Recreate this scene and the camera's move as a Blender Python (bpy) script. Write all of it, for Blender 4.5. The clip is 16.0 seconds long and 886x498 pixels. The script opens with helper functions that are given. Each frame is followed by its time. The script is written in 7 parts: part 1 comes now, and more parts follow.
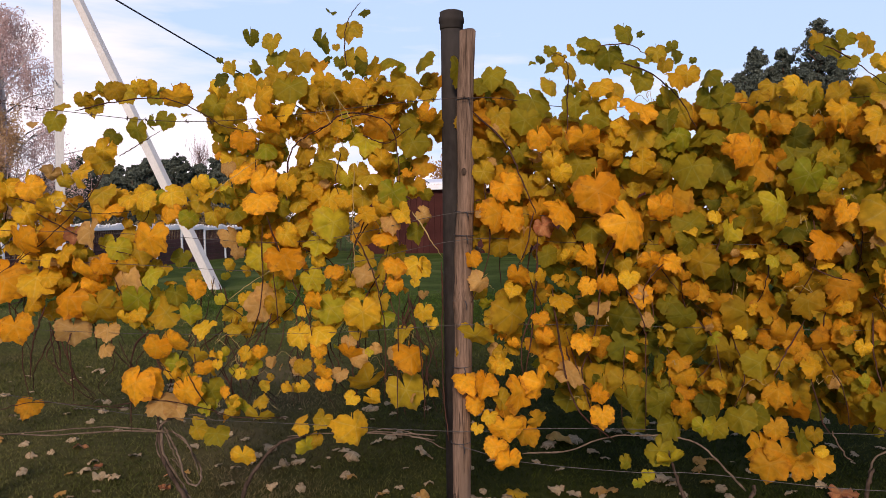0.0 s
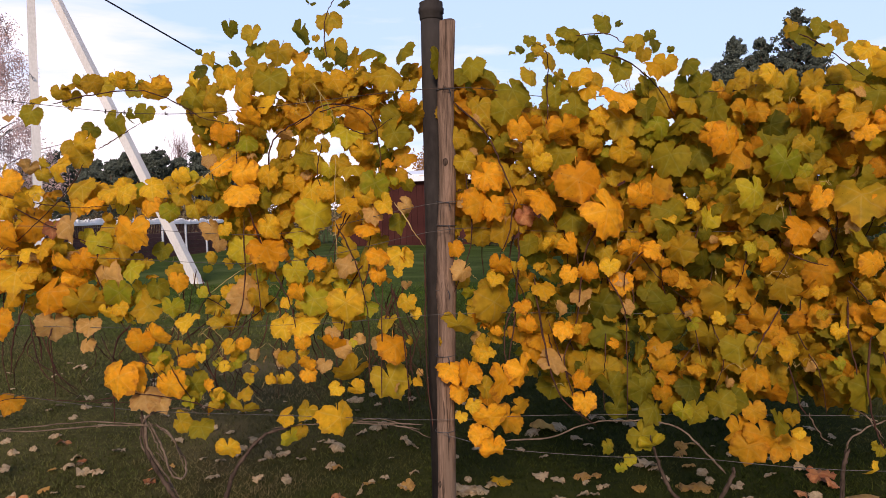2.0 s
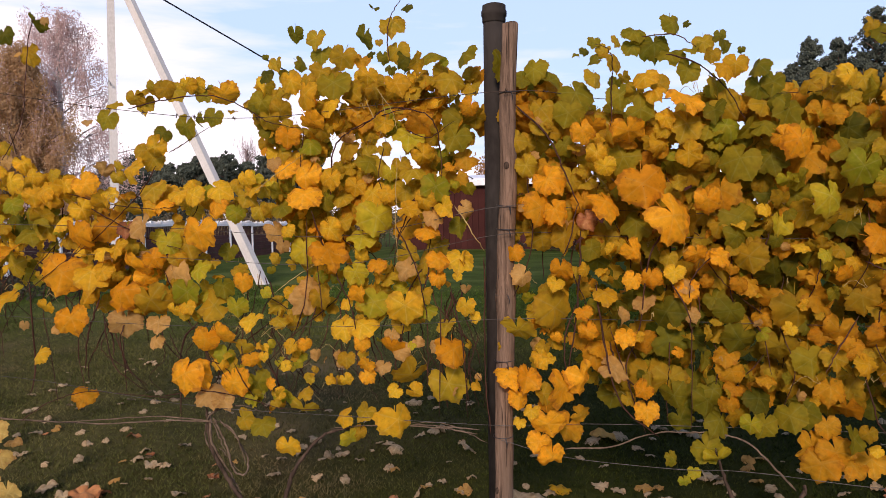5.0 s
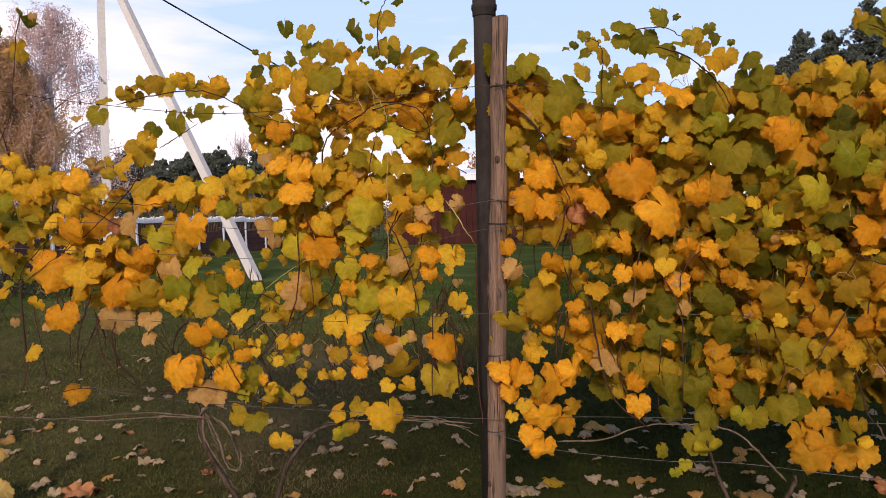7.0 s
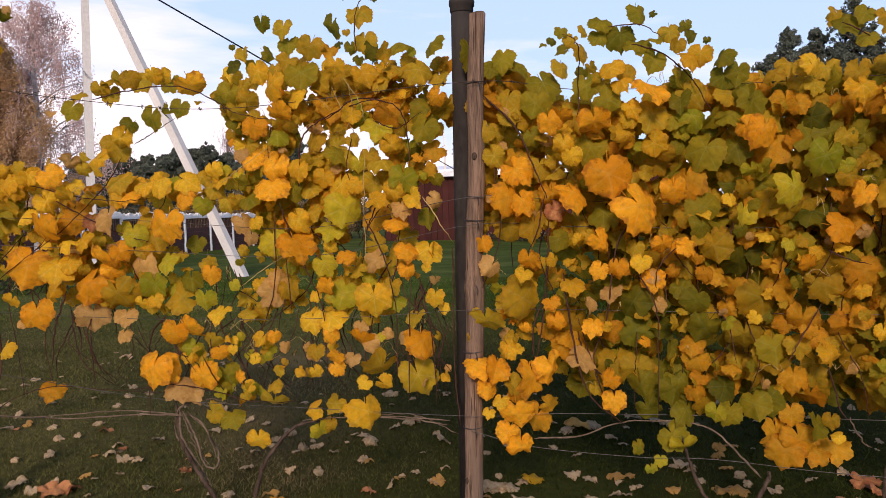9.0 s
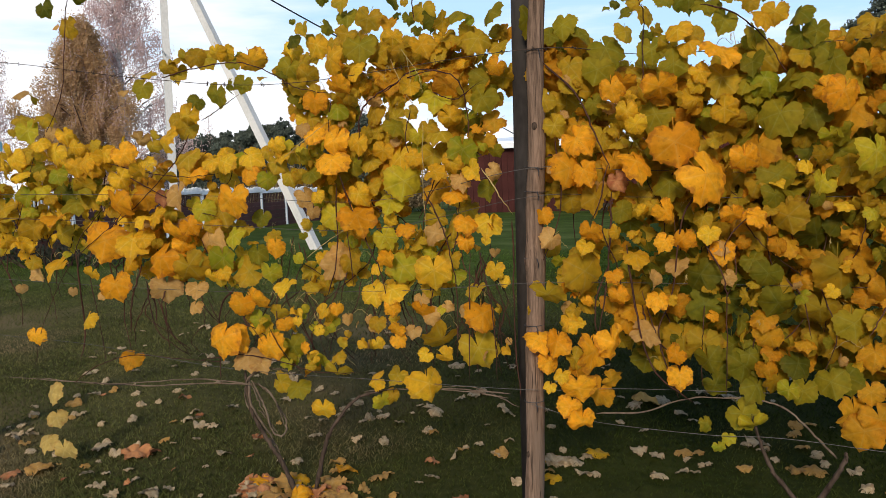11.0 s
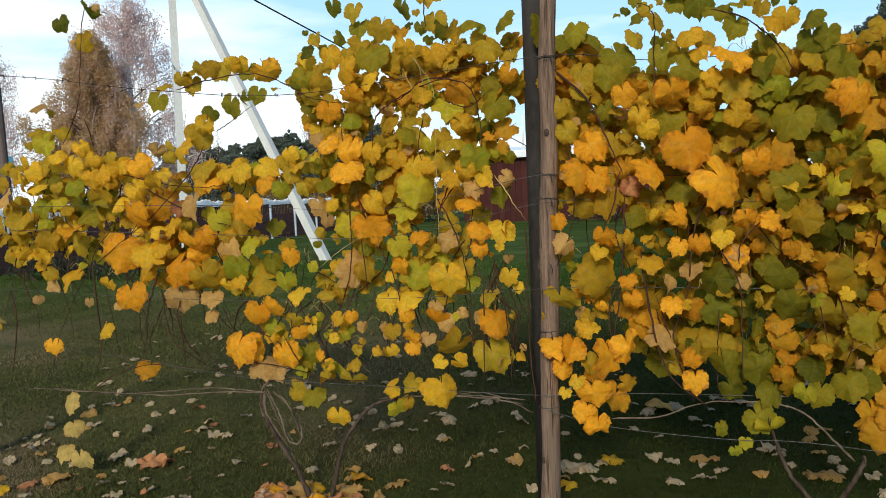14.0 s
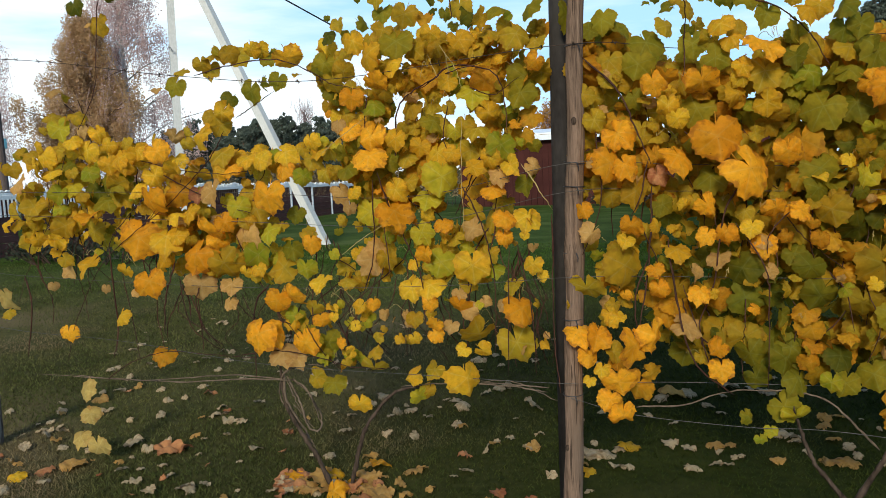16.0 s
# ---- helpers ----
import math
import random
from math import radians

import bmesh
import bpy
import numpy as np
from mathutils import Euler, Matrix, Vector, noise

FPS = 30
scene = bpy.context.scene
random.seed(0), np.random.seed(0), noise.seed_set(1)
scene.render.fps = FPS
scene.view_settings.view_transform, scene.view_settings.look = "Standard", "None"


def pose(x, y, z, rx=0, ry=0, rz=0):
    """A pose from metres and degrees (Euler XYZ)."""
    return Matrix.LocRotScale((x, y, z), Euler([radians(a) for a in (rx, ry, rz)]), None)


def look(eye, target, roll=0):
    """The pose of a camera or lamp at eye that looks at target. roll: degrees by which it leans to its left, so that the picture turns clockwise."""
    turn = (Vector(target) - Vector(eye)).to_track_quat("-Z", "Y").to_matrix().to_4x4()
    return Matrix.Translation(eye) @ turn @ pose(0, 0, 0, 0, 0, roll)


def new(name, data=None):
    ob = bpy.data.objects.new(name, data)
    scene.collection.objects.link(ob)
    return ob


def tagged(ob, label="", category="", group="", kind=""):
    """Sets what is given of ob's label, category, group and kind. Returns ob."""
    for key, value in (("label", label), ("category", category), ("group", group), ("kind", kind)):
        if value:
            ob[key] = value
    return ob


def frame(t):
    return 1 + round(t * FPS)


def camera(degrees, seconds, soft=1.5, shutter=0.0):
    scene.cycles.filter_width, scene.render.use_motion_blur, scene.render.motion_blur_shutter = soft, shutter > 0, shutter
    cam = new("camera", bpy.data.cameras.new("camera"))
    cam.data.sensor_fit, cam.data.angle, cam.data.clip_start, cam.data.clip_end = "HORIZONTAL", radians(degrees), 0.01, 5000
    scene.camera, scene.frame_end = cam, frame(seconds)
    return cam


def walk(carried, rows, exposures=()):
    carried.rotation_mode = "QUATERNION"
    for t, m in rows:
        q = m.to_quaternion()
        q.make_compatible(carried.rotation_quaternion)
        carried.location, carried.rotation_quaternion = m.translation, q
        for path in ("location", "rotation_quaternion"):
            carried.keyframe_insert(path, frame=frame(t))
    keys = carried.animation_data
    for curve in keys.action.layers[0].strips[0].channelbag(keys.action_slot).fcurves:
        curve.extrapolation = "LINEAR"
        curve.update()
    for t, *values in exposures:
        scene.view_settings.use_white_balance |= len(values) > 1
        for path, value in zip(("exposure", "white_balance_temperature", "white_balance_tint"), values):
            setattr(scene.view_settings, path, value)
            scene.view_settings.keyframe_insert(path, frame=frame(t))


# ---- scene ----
cam = camera(62.7, 16.0, 0.4)
PATH = [
    (0, (0.18, 0.037, 1.723), (-0.251, 1.988, 1.627), -1.1),
    (0.5, (0.178, 0.035, 1.723), (-0.259, 1.984, 1.627), -1.5),
    (0.7, (0.176, 0.031, 1.722), (-0.27, 1.978, 1.609), -1.1),
    (1, (0.173, 0.026, 1.719), (-0.303, 1.965, 1.594), -0.9),
    (1.5, (0.173, 0.02, 1.716), (-0.333, 1.951, 1.599), -1.1),
    (1.7, (0.179, 0.02, 1.716), (-0.311, 1.955, 1.583), -1.0),
    (2, (0.187, 0.021, 1.716), (-0.199, 1.98, 1.596), -1.7),
    (2.2, (0.195, 0.027, 1.715), (-0.134, 1.995, 1.579), -0.6),
    (2.5, (0.207, 0.034, 1.714), (-0.06, 2.011, 1.573), 0.0),
    (2.8, (0.195, 0.035, 1.716), (-0.147, 2.002, 1.588), 0.2),
    (3, (0.186, 0.037, 1.717), (-0.248, 1.986, 1.605), 0.1),
    (3.5, (0.185, 0.035, 1.714), (-0.29, 1.975, 1.616), 0.9),
    (4, (0.185, 0.033, 1.713), (-0.321, 1.965, 1.611), -0.0),
    (6.5, (0.198, 0.04, 1.713), (-0.36, 1.957, 1.605), -1.7),
    (7, (0.201, 0.038, 1.711), (-0.332, 1.962, 1.592), -1.6),
    (7.5, (0.205, 0.04, 1.712), (-0.311, 1.969, 1.592), -1.5),
    (8, (0.21, 0.043, 1.714), (-0.291, 1.975, 1.59), -1.5),
    (10.5, (0.317, 0.101, 1.711), (-0.244, 2.012, 1.53), -1.7),
    (10.7, (0.312, 0.105, 1.711), (-0.296, 2.0, 1.51), -2.3),
    (11, (0.304, 0.11, 1.71), (-0.391, 1.975, 1.51), -2.3),
    (11.5, (0.305, 0.112, 1.701), (-0.416, 1.967, 1.504), -2.3),
    (12, (0.307, 0.111, 1.706), (-0.437, 1.958, 1.52), -2.6),
    (12.5, (0.309, 0.101, 1.704), (-0.477, 1.932, 1.523), -2.9),
    (13, (0.308, 0.104, 1.702), (-0.464, 1.94, 1.52), -2.7),
    (13.5, (0.309, 0.093, 1.703), (-0.417, 1.948, 1.528), -2.7),
    (14, (0.284, 0.08, 1.697), (-0.431, 1.94, 1.526), -2.9),
    (14.5, (0.227, 0.066, 1.691), (-0.457, 1.937, 1.513), -3.4),
    (15, (0.178, 0.049, 1.711), (-0.487, 1.926, 1.519), -2.5),
    (15.5, (0.152, 0.032, 1.727), (-0.51, 1.909, 1.53), -2.3),
    (16, (0.142, 0.037, 1.725), (-0.557, 1.898, 1.509), -2.7),
]
LIGHTNESS = [(0.0, 0.21, 6800, 27), (2.5, 0.33, 6820, 28), (8.2, 0.25, 6820, 27), (10.4, 0.33, 6900, 27), (11.0, 0.30, 6460, 11), (12.0, 0.31, 6080, 2), (16.0, 0.31, 6080, 2)]
walk(cam, [(t, look(eye, target, roll)) for t, eye, target, roll in PATH], LIGHTNESS)


# ---- light ----
SUN_TURN, SUN_HIGH = 172.0, 28.0
world = bpy.data.worlds.new("sky")
scene.world = world
world.use_nodes = True
wn = world.node_tree.nodes
wl = world.node_tree.links
wn.clear()
w_out = wn.new("ShaderNodeOutputWorld")
w_bg = wn.new("ShaderNodeBackground")
w_sky = wn.new("ShaderNodeTexSky")
w_sky.sky_type = "NISHITA"
w_sky.sun_disc = False
w_sky.sun_elevation = radians(SUN_HIGH)
w_sky.sun_rotation = radians(SUN_TURN)
w_sky.air_density, w_sky.dust_density, w_sky.ozone_density = 1.0, 1.2, 1.5
w_co = wn.new("ShaderNodeTexCoord")
w_map = wn.new("ShaderNodeMapping")
w_map.inputs["Scale"].default_value = (1.2, 1.2, 7.0)
w_map.inputs["Location"].default_value = (0.35, 0.1, 0.4)
w_noise = wn.new("ShaderNodeTexNoise")
w_noise.inputs["Scale"].default_value = 2.2
w_noise.inputs["Detail"].default_value = 6.0
w_noise.inputs["Roughness"].default_value = 0.55
w_sep = wn.new("ShaderNodeSeparateXYZ")
w_low = wn.new("ShaderNodeMapRange")
w_low.inputs["From Min"].default_value, w_low.inputs["From Max"].default_value = 0.02, 0.34
w_low.inputs["To Min"].default_value, w_low.inputs["To Max"].default_value = 0.26, -0.12
w_west = wn.new("ShaderNodeMapRange")
w_west.inputs["From Min"].default_value, w_west.inputs["From Max"].default_value = -0.75, 0.30
w_west.inputs["To Min"].default_value, w_west.inputs["To Max"].default_value = 0.16, -0.30
w_add = wn.new("ShaderNodeMath")
w_add.operation = "ADD"
w_add2 = wn.new("ShaderNodeMath")
w_add2.operation = "ADD"
w_ramp = wn.new("ShaderNodeMapRange")
w_ramp.inputs["From Min"].default_value, w_ramp.inputs["From Max"].default_value = 0.42, 0.72
w_mix = wn.new("ShaderNodeMix")
w_mix.data_type = "RGBA"
w_mix.inputs[7].default_value = (8.1, 8.25, 8.6, 1)
w_lift = wn.new("ShaderNodeMix")
w_lift.data_type = "RGBA"
w_high = wn.new("ShaderNodeMapRange")
w_high.inputs["From Min"].default_value, w_high.inputs["From Max"].default_value = 0.38, 0.80
w_high.inputs["To Min"].default_value, w_high.inputs["To Max"].default_value = 0.82, 0.0
w_thin = wn.new("ShaderNodeMapRange")
w_thin.inputs["From Min"].default_value, w_thin.inputs["From Max"].default_value = 0.40, 0.75
w_thin.inputs["To Min"].default_value, w_thin.inputs["To Max"].default_value = 0.0, -0.25
w_add3 = wn.new("ShaderNodeMath")
w_add3.operation = "ADD"
w_lift.inputs[7].default_value = (4.1, 6.2, 9.0, 1)
for a, b in ((w_co.outputs["Generated"], w_map.inputs[0]), (w_map.outputs[0], w_noise.inputs["Vector"]), (w_co.outputs["Generated"], w_sep.inputs[0]),
             (w_sep.outputs["Z"], w_low.inputs["Value"]), (w_sep.outputs["X"], w_west.inputs["Value"]), (w_noise.outputs["Fac"], w_add.inputs[0]), (w_low.outputs[0], w_add.inputs[1]),
             (w_add.outputs[0], w_add2.inputs[0]), (w_west.outputs[0], w_add2.inputs[1]), (w_add2.outputs[0], w_add3.inputs[0]), (w_sep.outputs["Z"], w_thin.inputs["Value"]), (w_thin.outputs[0], w_add3.inputs[1]), (w_add3.outputs[0], w_ramp.inputs["Value"]), (w_sep.outputs["Z"], w_high.inputs["Value"]), (w_high.outputs[0], w_lift.inputs[0]), (w_ramp.outputs[0], w_mix.inputs[0]),
             (w_sky.outputs[0], w_lift.inputs[6]), (w_lift.outputs[2], w_mix.inputs[6]), (w_mix.outputs[2], w_bg.inputs[0]), (w_bg.outputs[0], w_out.inputs[0])):
    wl.new(a, b)
w_bg.inputs[1].default_value = 0.115
sun = new("sun", bpy.data.lights.new("sun", "SUN"))
sun.data.energy, sun.data.angle, sun.data.color = 3.45, radians(12), (1.0, 0.87, 0.68)
sun.matrix_world = look((0, 0, 20), (20 * math.sin(radians(SUN_TURN + 180)) * math.cos(radians(SUN_HIGH)), 20 * math.cos(radians(SUN_TURN + 180)) * math.cos(radians(SUN_HIGH)), 20 - 20 * math.sin(radians(SUN_HIGH))))


# ---- materials ----
def shader(name):
    m = bpy.data.materials.new(name)
    m.use_nodes = True
    nodes, links = m.node_tree.nodes, m.node_tree.links
    return m, nodes, links, nodes["Principled BSDF"]


def surface(name, dark, light, scale=8.0, rough=0.8, bump=0.3, stretch=(1, 1, 1), fine=60.0, metal=0.0, spots=None, vary=0.0, gloss=0.25, cracks=0.0, thin=0.0, lush_shade=None, islands=0.0):
    """A surface of two colours mixed by coarse and fine noise, with relief; spots: a third colour in patches; vary,
    islands: brightness spread from piece to piece; lush_shade: tint of the greener grass to the east and beyond,
    darkened eastward for the shade of the vines.
    """
    m, nodes, links, bsdf = shader(name)
    co = nodes.new("ShaderNodeTexCoord")
    mp = nodes.new("ShaderNodeMapping")
    mp.inputs["Scale"].default_value = stretch
    links.new(co.outputs["Object"], mp.inputs[0])
    a, b = nodes.new("ShaderNodeTexNoise"), nodes.new("ShaderNodeTexNoise")
    for n, s in ((a, scale), (b, fine)):
        n.inputs["Scale"].default_value = s
        n.inputs["Detail"].default_value = 5.0
        links.new(mp.outputs[0], n.inputs["Vector"])
    both = nodes.new("ShaderNodeMath")
    both.operation = "MULTIPLY_ADD"
    both.inputs[1].default_value = 0.45
    links.new(b.outputs["Fac"], both.inputs[0])
    half = nodes.new("ShaderNodeMath")
    half.operation = "MULTIPLY"
    half.inputs[1].default_value = 0.55
    links.new(a.outputs["Fac"], half.inputs[0])
    links.new(half.outputs[0], both.inputs[2])
    ramp = nodes.new("ShaderNodeMapRange")
    ramp.inputs["From Min"].default_value, ramp.inputs["From Max"].default_value = 0.36, 0.64
    links.new(both.outputs[0], ramp.inputs["Value"])
    mix = nodes.new("ShaderNodeMix")
    mix.data_type = "RGBA"
    mix.inputs[6].default_value, mix.inputs[7].default_value = (*dark, 1), (*light, 1)
    links.new(ramp.outputs[0], mix.inputs[0])
    colour = mix.outputs[2]
    if spots:
        c = nodes.new("ShaderNodeTexNoise")
        c.inputs["Scale"].default_value = scale * 0.45
        c.inputs["Detail"].default_value = 4.0
        links.new(mp.outputs[0], c.inputs["Vector"])
        patch = nodes.new("ShaderNodeMapRange")
        patch.inputs["From Min"].default_value, patch.inputs["From Max"].default_value = 0.52, 0.66
        links.new(c.outputs["Fac"], patch.inputs["Value"])
        over = nodes.new("ShaderNodeMix")
        over.data_type = "RGBA"
        over.inputs[7].default_value = (*spots, 1)
        links.new(patch.outputs[0], over.inputs[0])
        links.new(colour, over.inputs[6])
        colour = over.outputs[2]
    # greener tint eastward; its darkening paints in the shade behind the dense vines
    if lush_shade:
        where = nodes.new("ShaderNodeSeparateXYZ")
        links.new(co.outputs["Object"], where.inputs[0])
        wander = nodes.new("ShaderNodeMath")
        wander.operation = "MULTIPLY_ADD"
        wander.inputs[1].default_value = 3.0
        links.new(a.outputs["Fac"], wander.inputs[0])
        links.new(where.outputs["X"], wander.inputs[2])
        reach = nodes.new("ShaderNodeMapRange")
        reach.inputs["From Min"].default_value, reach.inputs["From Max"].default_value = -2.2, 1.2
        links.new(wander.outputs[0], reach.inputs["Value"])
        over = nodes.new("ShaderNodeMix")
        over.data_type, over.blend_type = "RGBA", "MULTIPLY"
        over.inputs[7].default_value = (*lush_shade, 1)
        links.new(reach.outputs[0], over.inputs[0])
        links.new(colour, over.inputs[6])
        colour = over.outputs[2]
        depth = nodes.new("ShaderNodeMapRange")
        depth.inputs["From Min"].default_value, depth.inputs["From Max"].default_value = 7.5, 13.0
        links.new(where.outputs["Y"], depth.inputs["Value"])
        over = nodes.new("ShaderNodeMix")
        over.data_type, over.blend_type = "RGBA", "MULTIPLY"
        over.inputs[7].default_value = (0.60, 1.02, 0.52, 1)
        links.new(depth.outputs[0], over.inputs[0])
        links.new(colour, over.inputs[6])
        colour = over.outputs[2]
    if islands:
        single = nodes.new("ShaderNodeNewGeometry")
        spread = nodes.new("ShaderNodeMapRange")
        spread.inputs["To Min"].default_value, spread.inputs["To Max"].default_value = 1 - islands, 1 + islands
        links.new(single.outputs["Random Per Island"], spread.inputs["Value"])
        hsv = nodes.new("ShaderNodeHueSaturation")
        links.new(spread.outputs[0], hsv.inputs["Value"])
        links.new(colour, hsv.inputs["Color"])
        colour = hsv.outputs[0]
    if vary:
        info = nodes.new("ShaderNodeObjectInfo")
        spread = nodes.new("ShaderNodeMapRange")
        spread.inputs["To Min"].default_value, spread.inputs["To Max"].default_value = 1 - vary, 1 + vary
        links.new(info.outputs["Random"], spread.inputs["Value"])
        hsv = nodes.new("ShaderNodeHueSaturation")
        links.new(spread.outputs[0], hsv.inputs["Value"])
        links.new(colour, hsv.inputs["Color"])
        colour = hsv.outputs[0]
    if cracks:
        c = nodes.new("ShaderNodeTexNoise")
        c.inputs["Scale"].default_value, c.inputs["Detail"].default_value = scale * 2.2, 2.0
        longer = nodes.new("ShaderNodeMapping")
        longer.inputs["Scale"].default_value = (1, 1, 0.35)
        links.new(mp.outputs[0], longer.inputs[0])
        links.new(longer.outputs[0], c.inputs["Vector"])
        split = nodes.new("ShaderNodeMapRange")
        split.inputs["From Min"].default_value, split.inputs["From Max"].default_value = 0.60, 0.66
        split.inputs["To Max"].default_value = cracks
        links.new(c.outputs["Fac"], split.inputs["Value"])
        over = nodes.new("ShaderNodeMix")
        over.data_type = "RGBA"
        over.inputs[7].default_value = (dark[0] * 0.3, dark[1] * 0.3, dark[2] * 0.3, 1)
        links.new(split.outputs[0], over.inputs[0])
        links.new(colour, over.inputs[6])
        colour = over.outputs[2]
    links.new(colour, bsdf.inputs["Base Color"])
    bsdf.inputs["Roughness"].default_value, bsdf.inputs["Metallic"].default_value = rough, metal
    bsdf.inputs["Specular IOR Level"].default_value = gloss
    bp = nodes.new("ShaderNodeBump")
    bp.inputs["Strength"].default_value, bp.inputs["Distance"].default_value = bump, 0.01
    links.new(both.outputs[0], bp.inputs["Height"])
    links.new(bp.outputs[0], bsdf.inputs["Normal"])
    if thin:
        sheer = nodes.new("ShaderNodeBsdfTranslucent")
        links.new(colour, sheer.inputs[0])
        two = nodes.new("ShaderNodeMixShader")
        two.inputs[0].default_value = thin
        links.new(bsdf.outputs[0], two.inputs[1])
        links.new(sheer.outputs[0], two.inputs[2])
        links.new(two.outputs[0], nodes["Material Output"].inputs[0])
    return m


def leaf_surface(name, base, other, edge, glow=0.35, burnt=0.5, vein=(0.5, 0.42, 0.12), rough=0.55):
    """A leaf's surface: blotches of two colours, lighter veins, browned rim and specks, light that shines through."""
    m, nodes, links, bsdf = shader(name)
    co = nodes.new("ShaderNodeAttribute")
    co.attribute_name = "blade"
    info = nodes.new("ShaderNodeObjectInfo")
    shift = nodes.new("ShaderNodeVectorMath")
    shift.operation = "ADD"
    far = nodes.new("ShaderNodeMath")
    far.operation = "MULTIPLY"
    far.inputs[1].default_value = 40.0
    island = nodes.new("ShaderNodeNewGeometry")
    chance = nodes.new("ShaderNodeMath")
    chance.operation = "ADD"
    links.new(info.outputs["Random"], chance.inputs[0])
    links.new(island.outputs["Random Per Island"], chance.inputs[1])
    luck = nodes.new("ShaderNodeMath")
    luck.operation = "FRACT"
    links.new(chance.outputs[0], luck.inputs[0])
    links.new(luck.outputs[0], far.inputs[0])
    links.new(co.outputs["Vector"], shift.inputs[0])
    links.new(far.outputs[0], shift.inputs[1])

    def noise_of(scale, detail=3.0):
        n = nodes.new("ShaderNodeTexNoise")
        n.inputs["Scale"].default_value, n.inputs["Detail"].default_value = scale, detail
        links.new(shift.outputs[0], n.inputs["Vector"])
        return n.outputs["Fac"]

    def span(value, lo, hi, a=0.0, b=1.0):
        r = nodes.new("ShaderNodeMapRange")
        for key, v in (("From Min", lo), ("From Max", hi), ("To Min", a), ("To Max", b)):
            r.inputs[key].default_value = v
        links.new(value, r.inputs["Value"])
        return r.outputs[0]

    def blend(f, a, b):
        x = nodes.new("ShaderNodeMix")
        x.data_type = "RGBA"
        links.new(f, x.inputs[0])
        for slot, v in ((6, a), (7, b)):
            if isinstance(v, tuple):
                x.inputs[slot].default_value = (*v, 1)
            else:
                links.new(v, x.inputs[slot])
        return x.outputs[2]

    def maths(op, a, b):
        x = nodes.new("ShaderNodeMath")
        x.operation = op
        for slot, v in ((0, a), (1, b)):
            if isinstance(v, float):
                x.inputs[slot].default_value = v
            else:
                links.new(v, x.inputs[slot])
        return x.outputs[0]

    rim, line = nodes.new("ShaderNodeAttribute"), nodes.new("ShaderNodeAttribute")
    rim.attribute_name, line.attribute_name = "rim", "vein"
    colour = blend(span(maths("ADD", noise_of(1.6), maths("MULTIPLY", luck.outputs[0], 0.35)), 0.46, 0.82), base, other)
    veins = maths("POWER", line.outputs["Fac"], 5.0)
    colour = blend(maths("MULTIPLY", veins, 0.38), colour, vein)
    brown = span(maths("ADD", maths("MULTIPLY", rim.outputs["Fac"], 0.34), noise_of(3.2, 5.0)), 0.72, 0.90, 0.0, burnt)
    colour = blend(brown, colour, edge)
    specks = span(noise_of(16.0, 2.0), 0.70, 0.76, 0.0, min(1.0, burnt * 1.3))
    colour = blend(specks, colour, (edge[0] * 0.35, edge[1] * 0.3, edge[2] * 0.3))
    hsv = nodes.new("ShaderNodeHueSaturation")
    links.new(maths("MULTIPLY", span(luck.outputs[0], 0.0, 1.0, 0.76, 1.16), span(noise_of(4.5, 4.0), 0.3, 0.7, 0.88, 1.14)), hsv.inputs["Value"])
    links.new(colour, hsv.inputs["Color"])
    colour = hsv.outputs[0]
    links.new(colour, bsdf.inputs["Base Color"])
    bsdf.inputs["Roughness"].default_value = rough
    bsdf.inputs["Specular IOR Level"].default_value = 0.08
    bp = nodes.new("ShaderNodeBump")
    bp.inputs["Strength"].default_value, bp.inputs["Distance"].default_value = 0.4, 0.014
    links.new(maths("SUBTRACT", noise_of(5.0, 4.0), maths("MULTIPLY", veins, 0.12)), bp.inputs["Height"])
    links.new(bp.outputs[0], bsdf.inputs["Normal"])
    thin = nodes.new("ShaderNodeBsdfTranslucent")
    links.new(colour, thin.inputs[0])
    mix = nodes.new("ShaderNodeMixShader")
    mix.inputs[0].default_value = glow
    links.new(bsdf.outputs[0], mix.inputs[1])
    links.new(thin.outputs[0], mix.inputs[2])
    links.new(mix.outputs[0], nodes["Material Output"].inputs[0])
    return m


